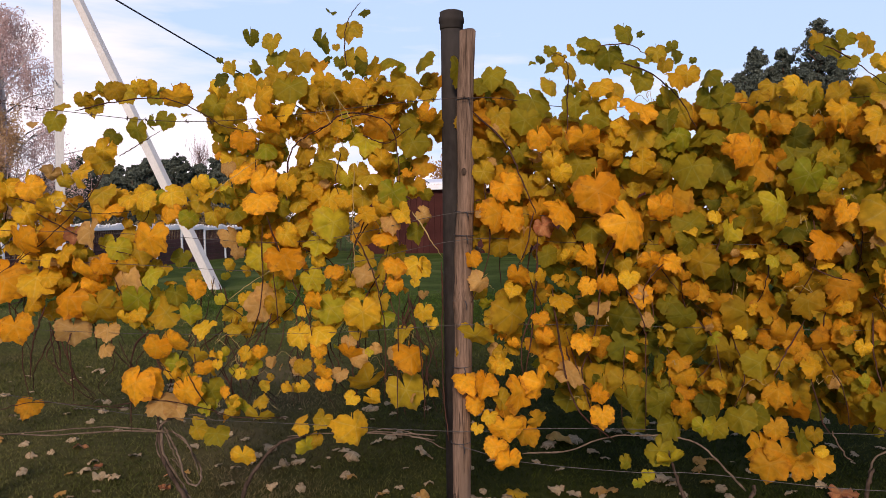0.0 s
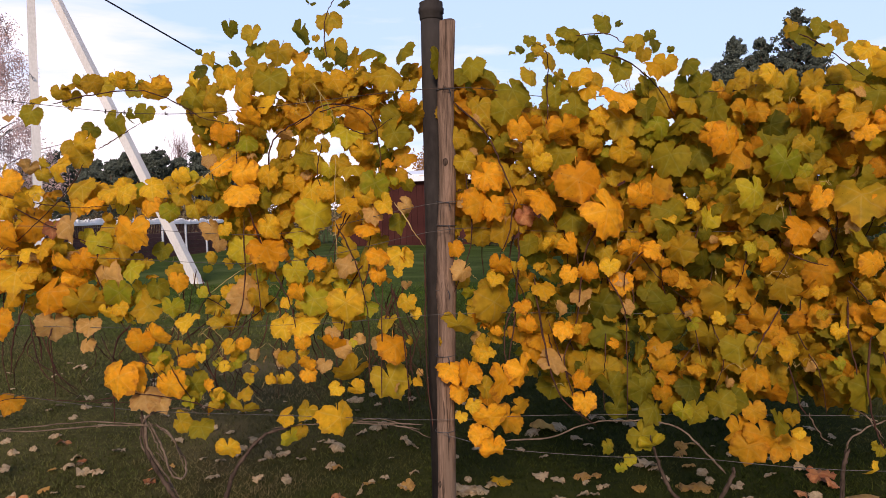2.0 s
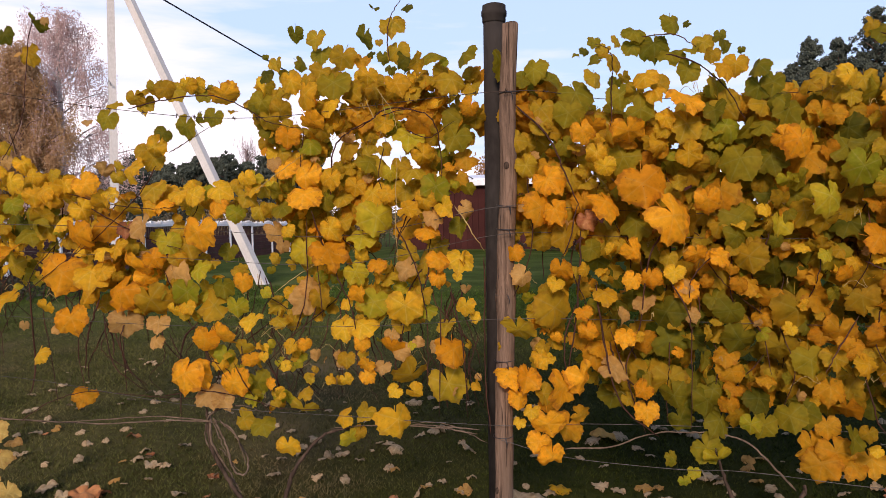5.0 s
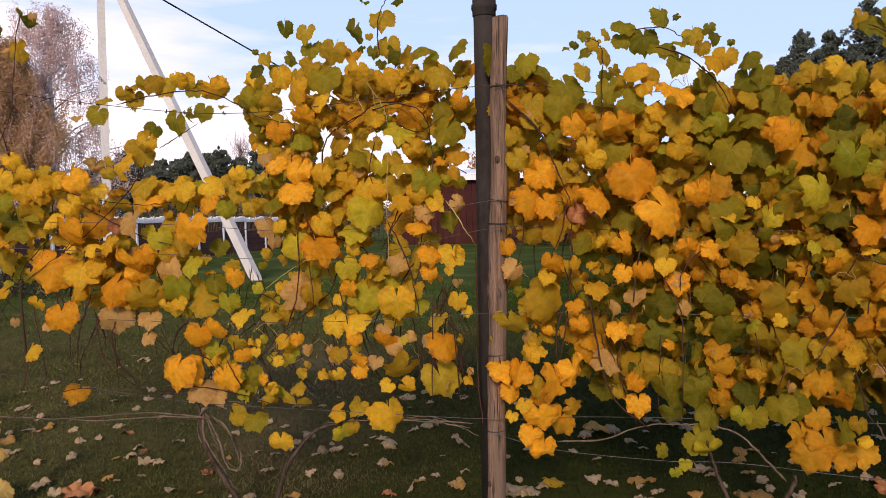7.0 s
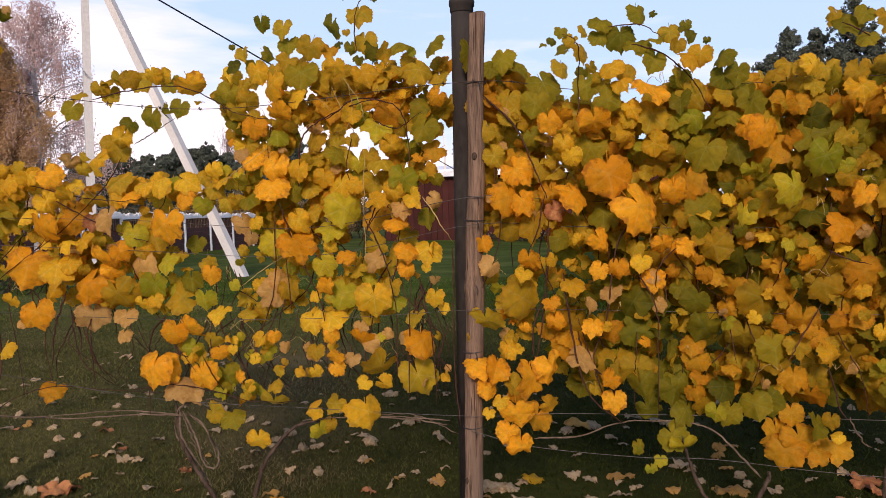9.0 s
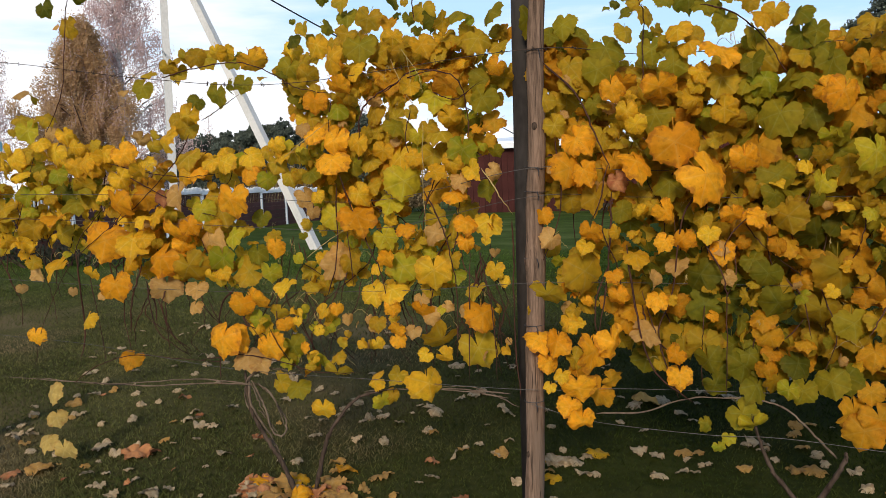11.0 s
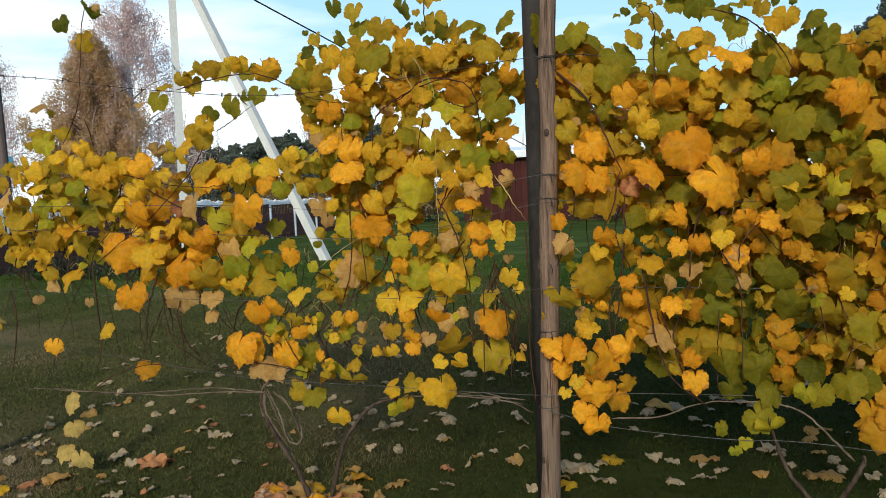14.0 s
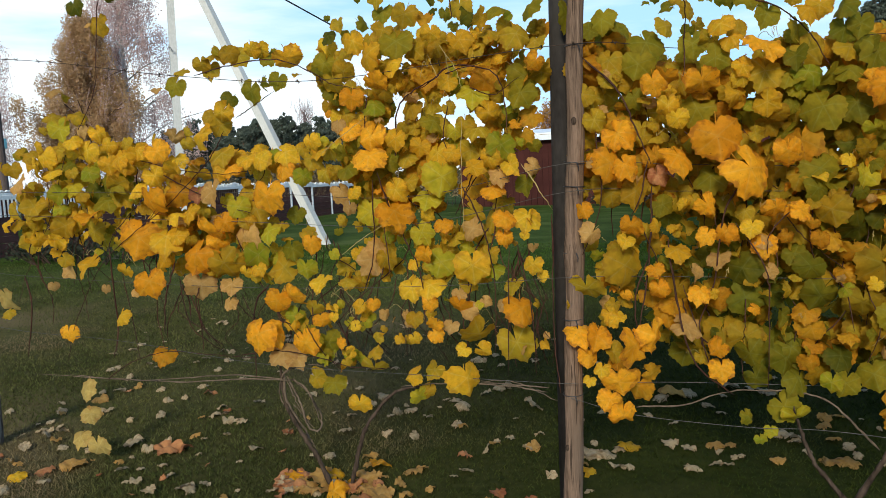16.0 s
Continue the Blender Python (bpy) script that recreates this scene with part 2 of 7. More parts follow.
TONES = {
    "o": leaf_surface("leaf_orange", (0.79, 0.322, 0.012), (0.74, 0.355, 0.018), (0.28, 0.08, 0.02), 0.52, 0.6, (0.72, 0.44, 0.10)),
    # amber, muted: leaf colours that also paint shade into orange and olive leaves
    "a": leaf_surface("leaf_amber_shade", (0.63, 0.26, 0.012), (0.50, 0.255, 0.015), (0.24, 0.08, 0.014), 0.58, 0.55, (0.54, 0.34, 0.07)),
    "m": leaf_surface("leaf_muted_shade", (0.46, 0.25, 0.013), (0.34, 0.228, 0.015), (0.24, 0.10, 0.014), 0.6, 0.45, (0.38, 0.31, 0.07)),
    "y": leaf_surface("leaf_yellow", (0.75, 0.392, 0.018), (0.62, 0.385, 0.02), (0.38, 0.16, 0.025), 0.54, 0.5, (0.72, 0.54, 0.15)),
    "l": leaf_surface("leaf_lime", (0.29, 0.3, 0.016), (0.45, 0.35, 0.02), (0.32, 0.16, 0.022), 0.55, 0.35, (0.48, 0.45, 0.14)),
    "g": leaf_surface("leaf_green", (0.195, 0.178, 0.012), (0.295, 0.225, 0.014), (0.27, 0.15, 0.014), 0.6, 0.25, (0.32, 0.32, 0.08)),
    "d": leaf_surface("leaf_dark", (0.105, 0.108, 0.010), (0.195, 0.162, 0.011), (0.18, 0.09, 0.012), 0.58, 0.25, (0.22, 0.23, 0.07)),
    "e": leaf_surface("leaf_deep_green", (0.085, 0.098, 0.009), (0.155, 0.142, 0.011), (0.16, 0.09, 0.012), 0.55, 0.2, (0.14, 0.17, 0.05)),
    "k": leaf_surface("leaf_olive", (0.54, 0.305, 0.017), (0.40, 0.27, 0.017), (0.29, 0.12, 0.022), 0.58, 0.4, (0.50, 0.40, 0.12)),
    "p": leaf_surface("leaf_pale", (0.52, 0.31, 0.10), (0.46, 0.26, 0.07), (0.36, 0.18, 0.07), 0.5, 0.6, (0.58, 0.42, 0.20)),
    "b": leaf_surface("leaf_straw", (0.52, 0.36, 0.10), (0.42, 0.29, 0.08), (0.36, 0.18, 0.06), 0.5, 0.5, (0.58, 0.46, 0.20)),
    "r": leaf_surface("leaf_russet", (0.26, 0.09, 0.04), (0.38, 0.17, 0.07), (0.12, 0.04, 0.022), 0.25, 0.6, (0.46, 0.27, 0.11)),
    "w": leaf_surface("leaf_withered", (0.41, 0.325, 0.205), (0.29, 0.215, 0.125), (0.22, 0.13, 0.07), 0.22, 0.6, (0.66, 0.54, 0.38), 0.8),
}
M_WOOD = surface("weathered_wood", (0.062, 0.040, 0.028), (0.215, 0.142, 0.100), 6.0, 0.9, 0.8, (9, 9, 0.5), 34.0, spots=(0.135, 0.094, 0.068), gloss=0.1, cracks=0.8)
M_OLDWOOD = surface("mossy_old_wood", (0.030, 0.025, 0.022), (0.13, 0.105, 0.088), 7.0, 0.95, 0.9, (5, 5, 0.9), 40.0, spots=(0.20, 0.19, 0.165), gloss=0.05, cracks=0.8)
M_PIPE = surface("dark_plastic", (0.013, 0.011, 0.010), (0.030, 0.026, 0.024), 5.0, 0.8, 0.08, (1, 1, 0.4), 50.0, spots=(0.045, 0.040, 0.036), gloss=0.07)
M_BARK = surface("vine_bark", (0.022, 0.015, 0.011), (0.080, 0.056, 0.042), 18.0, 0.95, 1.0, (1, 1, 0.35), 80.0, gloss=0.05, cracks=0.7)
M_CANE = surface("vine_cane", (0.022, 0.010, 0.008), (0.074, 0.031, 0.020), 12.0, 0.75, 0.3, (1, 1, 0.5), 60.0, gloss=0.1)
M_DRYCANE = surface("dry_cane", (0.060, 0.043, 0.031), (0.16, 0.118, 0.084), 16.0, 0.9, 0.6, (1, 1, 0.5), 70.0, gloss=0.05)
M_TENDRIL = surface("tendril", (0.26, 0.19, 0.06), (0.42, 0.31, 0.12), 20.0, 0.7, 0.1)
M_RUSTWIRE = surface("rusty_wire", (0.020, 0.014, 0.011), (0.060, 0.038, 0.026), 40.0, 0.8, 0.2)
M_WIRE = surface("galvanised_wire", (0.030, 0.027, 0.024), (0.085, 0.077, 0.070), 30.0, 0.6, 0.1, metal=0.2)
M_WHITE = surface("white_concrete", (0.62, 0.61, 0.60), (0.80, 0.79, 0.78), 1.5, 0.8, 0.15, fine=30.0, spots=(0.55, 0.53, 0.50))
M_CONCRETE = surface("pale_concrete", (0.40, 0.40, 0.39), (0.55, 0.545, 0.535), 1.2, 0.85, 0.2, (1, 1, 0.5), 30.0, spots=(0.47, 0.45, 0.42))
M_BROWN = surface("brown_panel", (0.055, 0.022, 0.019), (0.090, 0.036, 0.030), 2.0, 0.75, 0.2, fine=40.0, vary=0.15)
M_SHEDWALL = surface("brown_boards", (0.030, 0.009, 0.008), (0.055, 0.017, 0.014), 1.4, 0.85, 0.2, fine=30.0, vary=0.18, gloss=0.1)
M_FASCIA = surface("grey_fascia", (0.55, 0.57, 0.60), (0.70, 0.72, 0.75), 1.0, 0.6, 0.05)
M_ROOF = surface("pale_metal_roof", (0.62, 0.66, 0.72), (0.78, 0.81, 0.86), 0.6, 0.45, 0.05, metal=0.1)
M_BLUE = surface("teal_metal_eave", (0.06, 0.17, 0.24), (0.10, 0.24, 0.32), 0.8, 0.5, 0.05)
M_NAVY = surface("dark_blue_boards", (0.010, 0.016, 0.030), (0.026, 0.036, 0.055), 1.0, 0.75, 0.15, vary=0.2)
M_POLEWOOD = surface("old_pole_wood", (0.060, 0.044, 0.040), (0.14, 0.105, 0.095), 3.0, 0.9, 0.4, (4, 4, 0.4), 30.0, gloss=0.1)
M_STEEL = surface("grey_steel", (0.16, 0.16, 0.17), (0.30, 0.30, 0.31), 4.0, 0.5, 0.1, metal=0.4)
M_CABLE = surface("black_cable", (0.012, 0.012, 0.014), (0.03, 0.03, 0.034), 10.0, 0.5, 0.05)
M_GRASS = surface("grass_blade", (0.051, 0.062, 0.016), (0.124, 0.117, 0.040), 1.3, 0.8, 0.1, fine=11.0, spots=(0.185, 0.138, 0.075), gloss=0.05, thin=0.4, lush_shade=(0.33, 0.43, 0.25), islands=0.6)
M_GROUND = surface("lawn", (0.032, 0.034, 0.011), (0.086, 0.076, 0.028), 1.1, 0.98, 1.0, fine=18.0, spots=(0.115, 0.088, 0.045), gloss=0.03, lush_shade=(0.33, 0.43, 0.25))
M_NEEDLE = surface("pine_needles", (0.044, 0.058, 0.046), (0.088, 0.106, 0.082), 0.6, 0.8, 0.3, fine=6.0, islands=0.35)
M_PINEBARK = surface("pine_bark", (0.07, 0.045, 0.035), (0.18, 0.11, 0.08), 3.0, 0.9, 0.5)
M_TWIG = surface("birch_twigs", (0.22, 0.15, 0.145), (0.40, 0.30, 0.29), 0.5, 0.9, 0.1, gloss=0.1)
M_BIRCH = surface("birch_bark", (0.35, 0.32, 0.30), (0.68, 0.65, 0.62), 3.0, 0.8, 0.3, spots=(0.06, 0.05, 0.05))
M_RUST = surface("rust_foliage", (0.38, 0.245, 0.125), (0.56, 0.385, 0.225), 0.5, 0.95, 0.0, fine=5.0, gloss=0.02, thin=0.5)
M_MAUVE = surface("mauve_foliage", (0.50, 0.36, 0.33), (0.70, 0.54, 0.51), 0.5, 0.95, 0.0, fine=5.0, gloss=0.02, thin=0.5)
M_AMBER = surface("amber_foliage", (0.34, 0.17, 0.04), (0.50, 0.28, 0.08), 0.5, 0.95, 0.0, fine=5.0, gloss=0.02, thin=0.5)
M_SHRUB = surface("shrub_foliage", (0.16, 0.125, 0.075), (0.32, 0.245, 0.15), 0.8, 0.95, 0.0, fine=6.0, gloss=0.02, thin=0.4, islands=0.35)
M_BUSH = surface("dark_bush", (0.012, 0.016, 0.010), (0.035, 0.036, 0.020), 1.5, 0.85, 0.2, fine=9.0, islands=0.35)


# ---- builders ----
def mesh_of(name, bm, material, smooth=False):
    me = bpy.data.meshes.new(name)
    bmesh.ops.recalc_face_normals(bm, faces=bm.faces)
    bm.to_mesh(me)
    bm.free()
    me.materials.append(material)
    if smooth:
        for p in me.polygons:
            p.use_smooth = True
    return me


def part(name, bm, material, parent=None, label="", smooth=False, at=None):
    ob = new(name, mesh_of(name, bm, material, smooth))
    if parent:
        ob.parent = parent
    if at is not None:
        ob.matrix_basis = at
    if label:
        ob["label"] = label
    return ob


def thing(name, x, y, z, label, category, group="", kind="", turn=0.0):
    e = new(name)
    e.empty_display_size = 0.1
    e.matrix_basis = pose(x, y, z, 0, 0, turn)
    return tagged(e, label, category, group, kind)


def box(bm, x0, x1, y0, y1, z0, z1, bevel=0.0):
    made = bmesh.ops.create_cube(bm, size=1.0)["verts"]
    for v in made:
        v.co = Vector((x0 + (v.co.x + 0.5) * (x1 - x0), y0 + (v.co.y + 0.5) * (y1 - y0), z0 + (v.co.z + 0.5) * (z1 - z0)))
    if bevel:
        edges = {e for v in made for e in v.link_edges}
        bmesh.ops.bevel(bm, geom=list(edges), offset=bevel, segments=2, affect="EDGES", profile=0.6)
    return bm


def tube(bm, points, radii, sides=8, cap=True, rough=0.0, rng=None):
    """A tapering round rod along points; rough: unevenness of its skin."""
    points = [Vector(p) for p in points]
    rings = []
    for i, p in enumerate(points):
        way = (points[min(i + 1, len(points) - 1)] - points[max(i - 1, 0)]).normalized()
        side = way.orthogonal().normalized() if abs(way.z) < 0.99 else Vector((1, 0, 0))
        side = (side - way * side.dot(way)).normalized()
        if i and rings:
            side = (last - way * last.dot(way)).normalized()
        last = side
        other = way.cross(side)
        ring = []
        for k in range(sides):
            a = 2 * math.pi * k / sides
            r = radii[i] * (1 + (rng.uniform(-rough, rough) if rng else 0))
            ring.append(bm.verts.new(p + r * (math.cos(a) * side + math.sin(a) * other)))
        rings.append(ring)
    for a, b in zip(rings, rings[1:]):
        for k in range(sides):
            bm.faces.new((a[k], a[(k + 1) % sides], b[(k + 1) % sides], b[k]))
    if cap and sides > 2:
        bm.faces.new(rings[0][::-1])
        bm.faces.new(rings[-1])
    return bm


def bend(points, steps=6):
    """A smooth line through the given points."""
    pts = [Vector(p) for p in points]
    pts = [2 * pts[0] - pts[1]] + pts + [2 * pts[-1] - pts[-2]]
    out = []
    for i in range(1, len(pts) - 2):
        a, b, c, d = pts[i - 1:i + 3]
        for k in range(steps):
            t = k / steps
            out.append(0.5 * (2 * b + (c - a) * t + (2 * a - 5 * b + 4 * c - d) * t * t + (3 * b - a - 3 * c + d) * t ** 3))
    out.append(pts[-2])
    return out


def ground_z(x, y):
    return -0.012 * max(0.0, min(y, 60.0) - 14.0)


# ---- ground ----
def build_ground():
    bm = bmesh.new()
    xs = [-900, -300, -120, -60, -40] + list(range(-30, 31, 2)) + [40, 60, 120, 300, 900]
    ys = [-400, -100, -30, -10] + [i * 0.5 for i in range(-8, 33)] + [18, 20, 24, 28, 32, 36, 42, 50, 60, 90, 200, 500, 1500]
    grid = [[bm.verts.new((x, y, ground_z(x, y) + (0.02 * noise.noise((x * 0.4, y * 0.4, 0)) if abs(x) < 30 and -4 < y < 30 else 0))) for x in xs] for y in ys]
    for a, b in zip(grid, grid[1:]):
        for k in range(len(xs) - 1):
            bm.faces.new((a[k], a[k + 1], b[k + 1], b[k]))
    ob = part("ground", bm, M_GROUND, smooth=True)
    tagged(ob, "short green lawn with drier brownish patches", "lawn", kind="structure")


build_ground()


def build_grass():
    """Blades of short grass, thick where the lawn lies near and in view."""
    rng = np.random.default_rng(4)
    near, apron, wide = 340000, 90000, 30000
    n = near + apron + wide
    y = 2.2 + 13.8 * rng.random(n) ** 1.7
    x = -0.32 * y + (rng.random(n) - 0.5) * (1.75 * y + 1.0) + rng.normal(0, 0.35, n)
    y -= rng.exponential(0.5, n) * np.exp((2.2 - y) / 0.7)
    y[near:near + apron] = 2.5 - np.minimum(rng.exponential(1.3, apron), 6.5) + rng.normal(0, 0.4, apron)
    x[near:near + apron] = -1.0 + 3.0 * rng.normal(0, 1, apron)
    y[near + apron:] = -4.5 + 7.0 * rng.random(wide)
    x[near + apron:] = -7.0 + 12.0 * rng.random(wide)
    clump = np.array([noise.noise((u * 2.6, v * 2.6, 3.0)) for u, v in zip(x, y)])
    h = (0.012 + 0.016 * rng.random(n) + 0.010 * np.maximum(clump, 0)) * (1 + 0.03 * np.maximum(y, 2.4))
    tall = rng.random(n) < 0.012
    h[tall] *= 2.0
    w = 0.0017 + 0.0012 * rng.random(n) + 0.0005 * np.maximum(y, 2.4)
    a = rng.random(n) * 2 * np.pi
    lean = (rng.random((n, 2)) - 0.5) * 2.2 * h[:, None]
    z = -0.012 * np.maximum(0.0, np.minimum(y, 60.0) - 14.0) - 0.003
    p = np.stack([x, y, z], 1)
    side = np.stack([np.cos(a), np.sin(a), 0 * a], 1) * w[:, None]
    tip = p + np.concatenate([lean, h[:, None]], 1)
    verts = np.stack([p - side, p + side, tip], 1).reshape(-1, 3)
    me = bpy.data.meshes.new("grass")
    me.vertices.add(3 * n)
    me.vertices.foreach_set("co", verts.ravel())
    me.loops.add(3 * n)
    me.loops.foreach_set("vertex_index", np.arange(3 * n, dtype=np.int32))
    me.polygons.add(n)
    me.polygons.foreach_set("loop_start", np.arange(0, 3 * n, 3, dtype=np.int32))
    me.update(calc_edges=True)
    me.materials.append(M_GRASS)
    tagged(new("grass", me), "short dark green grass blades across the lawn", "grass", kind="stuff")


build_grass()


# ---- background ----
def white_pole():
    pole = thing("utility_pole", -13.6, 16.28, ground_z(0, 16.28), "white square concrete utility pole with a slanting brace", "utility pole")
    bm = bmesh.new()
    tube(bm, [(0.03, 0, -0.1), (0.16, 0, 4.0), (0.32, 0, 9.4)], [0.15, 0.138, 0.112], 4)
    part("shaft", bm, M_CONCRETE, pole)
    bm = bmesh.new()
    tube(bm, [(4.46, 0, -0.05), (2.67, 0, 3.63), (0.48, 0, 8.15)], [0.15, 0.14, 0.125], 4)
    part("brace", bm, M_CONCRETE, pole)
    for x, z in ((0.26, 5.2), (1.75, 5.0)):
        bm = bmesh.new()
        tube(bm, bend([(x, -0.12, z), (x + 0.06, -0.2, z + 0.05), (x + 0.02, -0.22, z + 0.12), (x - 0.06, -0.16, z + 0.08)], 4), [0.012] * 13, 5)
        part("hook", bm, M_STEEL, pole, "small steel hook")
    bm = bmesh.new()
    box(bm, -0.45, 0.95, -0.05, 0.05, 8.9, 9.0, 0.01)
    part("crossarm", bm, M_STEEL, pole)


white_pole()


def overhead_cable(a, b, sag):
    bm = bmesh.new()
    a, b = Vector(a), Vector(b)
    pts = [a.lerp(b, i / 16) - Vector((0, 0, sag * 4 * (i / 16) * (1 - i / 16))) for i in range(17)]
    tube(bm, pts, [0.024] * 17, 6)
    tagged(part("overhead_cable", bm, M_CABLE), "black electric cable slung from pole to shed", "cable")


overhead_cable((-13.35, 16.28, 8.25), (-8.3, 35.9, 3.25), 0.02)


def wooden_pole():
    pole = thing("wooden_utility_pole", -18.58, 15.0, ground_z(0, 15), "dark weathered wooden utility pole with insulators", "utility pole")
    bm = bmesh.new()
    tube(bm, [(0.02, 0, -0.1), (0.01, 0, 3.0), (0, 0, 6.9)], [0.14, 0.125, 0.105], 12)
    part("shaft", bm, M_POLEWOOD, pole)
    bm = bmesh.new()
    box(bm, -0.34, 0.30, -0.16, -0.06, 6.72, 6.86, 0.01)
    arm = part("crossarm", bm, M_POLEWOOD, pole)
    bm = bmesh.new()
    tube(bm, [(0, 0, 6.86), (0, 0, 7.0)], [0.17, 0.13], 12)
    part("cap", bm, M_STEEL, pole)
    for x in (-0.28, 0.24):
        bm = bmesh.new()
        tube(bm, [(x, -0.1, 6.86), (x, -0.1, 6.95), (x, -0.1, 6.98), (x, -0.1, 7.08), (x, -0.1, 7.12)], [0.015, 0.015, 0.05, 0.06, 0.03], 8)
        part("insulator", bm, M_FASCIA, arm, "pale porcelain insulator")
    bm = bmesh.new()
    tube(bm, bend([(-0.1, -0.1, 6.4), (-0.42, -0.1, 6.42), (-0.55, -0.1, 6.5), (-0.5, -0.1, 6.62)], 4), [0.02] * 13, 6)
    part("bracket", bm, M_STEEL, pole)
    bm = bmesh.new()
    box(bm, 0.06, 0.34, -0.22, -0.14, 5.85, 6.18, 0.01)
    part("fixture", bm, M_STEEL, pole, "grey steel fixture strapped to the shaft")
    bm = bmesh.new()
    box(bm, -0.40, -0.12, -0.22, -0.14, 6.05, 6.33, 0.01)
    part("fixture", bm, M_STEEL, pole, "grey steel fixture strapped to the shaft")
    bm = bmesh.new()
    tube(bm, [(0, 0, 5.95), (0, 0, 6.02)], [0.16, 0.16], 12)
    part("strap", bm, M_STEEL, pole)


wooden_pole()


def fence():
    run = thing("fence", -16.62, 11.85, 0, "brown panel fence with white posts and white coping", "fence")
    post, cap, coping, plank, slat, picket = None, None, None, None, None, None
    made = []
    for i in range(-3, 14):
        y, x = 2.05 * i, -0.06 * 2.05 * i
        z = ground_z(0, 11.85 + y) - (0.01 * max(0.0, y - 8))
        turn = pose(x, y, z, 0, 0, 90 + math.degrees(math.atan(0.06))) @ Matrix.Diagonal((1, 1, 1.12, 1))

        def put(kind, name, make, material, at, under=None):
            if kind is None:
                bm = bmesh.new()
                make(bm)
                kind = mesh_of(name, bm, material)
            ob = new(name, kind)
            ob.parent, ob.matrix_basis = under or run, at
            made.append(ob)
            return kind

        if i > 1:
            post = put(post, "post", lambda bm: box(bm, -0.05, 0.05, -0.05, 0.05, -0.2, 1.46, 0.010), M_WHITE, turn)
            cap = put(cap, "cap", lambda bm: box(bm, -0.065, 0.065, -0.065, 0.065, 1.46, 1.51, 0.010), M_WHITE, Matrix.Identity(4), made[-1])

        def cope(bm):
            box(bm, 0.0, 2.05, -0.06, 0.06, 1.33, 1.43, 0.01)
            waves = random.Random(8)
            for k in range(11):
                c, r = 0.11 + k * 0.183, waves.uniform(0.055, 0.10)
                tube(bm, [(c, -0.045, 1.43 + 0.3 * r), (c + waves.uniform(-0.03, 0.03), 0.045, 1.43 + 0.3 * r)], [r, r * 0.9], 7)
                tube(bm, [(c + 0.09, 0, 1.42), (c + 0.09 + waves.uniform(-0.03, 0.03), 0, 1.49 + waves.uniform(0.0, 0.06))], [0.05, 0.015], 5)
        coping = put(coping, "coping", cope, M_WHITE, turn)
        for k in range(3):
            plank = put(plank, "plank", lambda bm: (box(bm, 0.07, 1.93, -0.03, 0.03, 0, 0.15, 0.012), box(bm, 0.07, 1.93, -0.026, 0.034, 0.155, 0.305, 0.012)), M_BROWN, turn @ pose(0, 0, 0.04 + 0.315 * k))
        for k in range(15):
            slat = put(slat, "slat", lambda bm: box(bm, -0.028, 0.028, -0.011, 0.011, 0.98, 1.38, 0.004), M_BROWN, turn @ pose(0.13 + 0.128 * k, 0, 0))
        if i < 2:
            for k in range(16):
                picket = put(picket, "picket", lambda bm: box(bm, -0.024, 0.024, -0.065, -0.04, 0.94, 1.34, 0.005), M_WHITE, turn @ pose(0.11 + 0.122 * k, 0, 0))


fence()


def shed():
    s = thing("shed", -12.2, 36.0, ground_z(0, 36), "long low brown boarded shed with pale grey fascia", "shed")
    board = None
    for i in range(52):
        if board is None:
            bm = bmesh.new()
            box(bm, 0, 0.30, 0, 0.05, 0, 3.3, 0.008)
            board = mesh_of("board", bm, M_SHEDWALL)
        ob = new("board", board)
        ob.parent, ob.matrix_basis = s, pose(0.31 * i, 0, 0)
    bm = bmesh.new()
    box(bm, 0, 16.1, 0.06, 6.0, 0, 3.3)
    part("wall", bm, M_SHEDWALL, s)
    bm = bmesh.new()
    box(bm, -0.4, 16.5, -0.35, -0.30, 3.22, 3.48, 0.01)
    part("fascia", bm, M_FASCIA, s, "pale grey painted fascia")
    bm = bmesh.new()
    for v in bmesh.ops.create_cube(bm, size=1.0)["verts"]:
        v.co = Vector((8.05 + v.co.x * 16.9, 3.0 + v.co.y * 6.6, 3.54 + v.co.z * 0.08 + (0.5 if v.co.y > 0 else 0)))
    part("roof", bm, M_ROOF, s)
    bm = bmesh.new()
    tube(bm, [(3.3, -0.1, 3.3), (3.3, -0.1, 5.3)], [0.05, 0.04], 8)
    part("mast", bm, M_WHITE, s, "thin white mast")


shed()


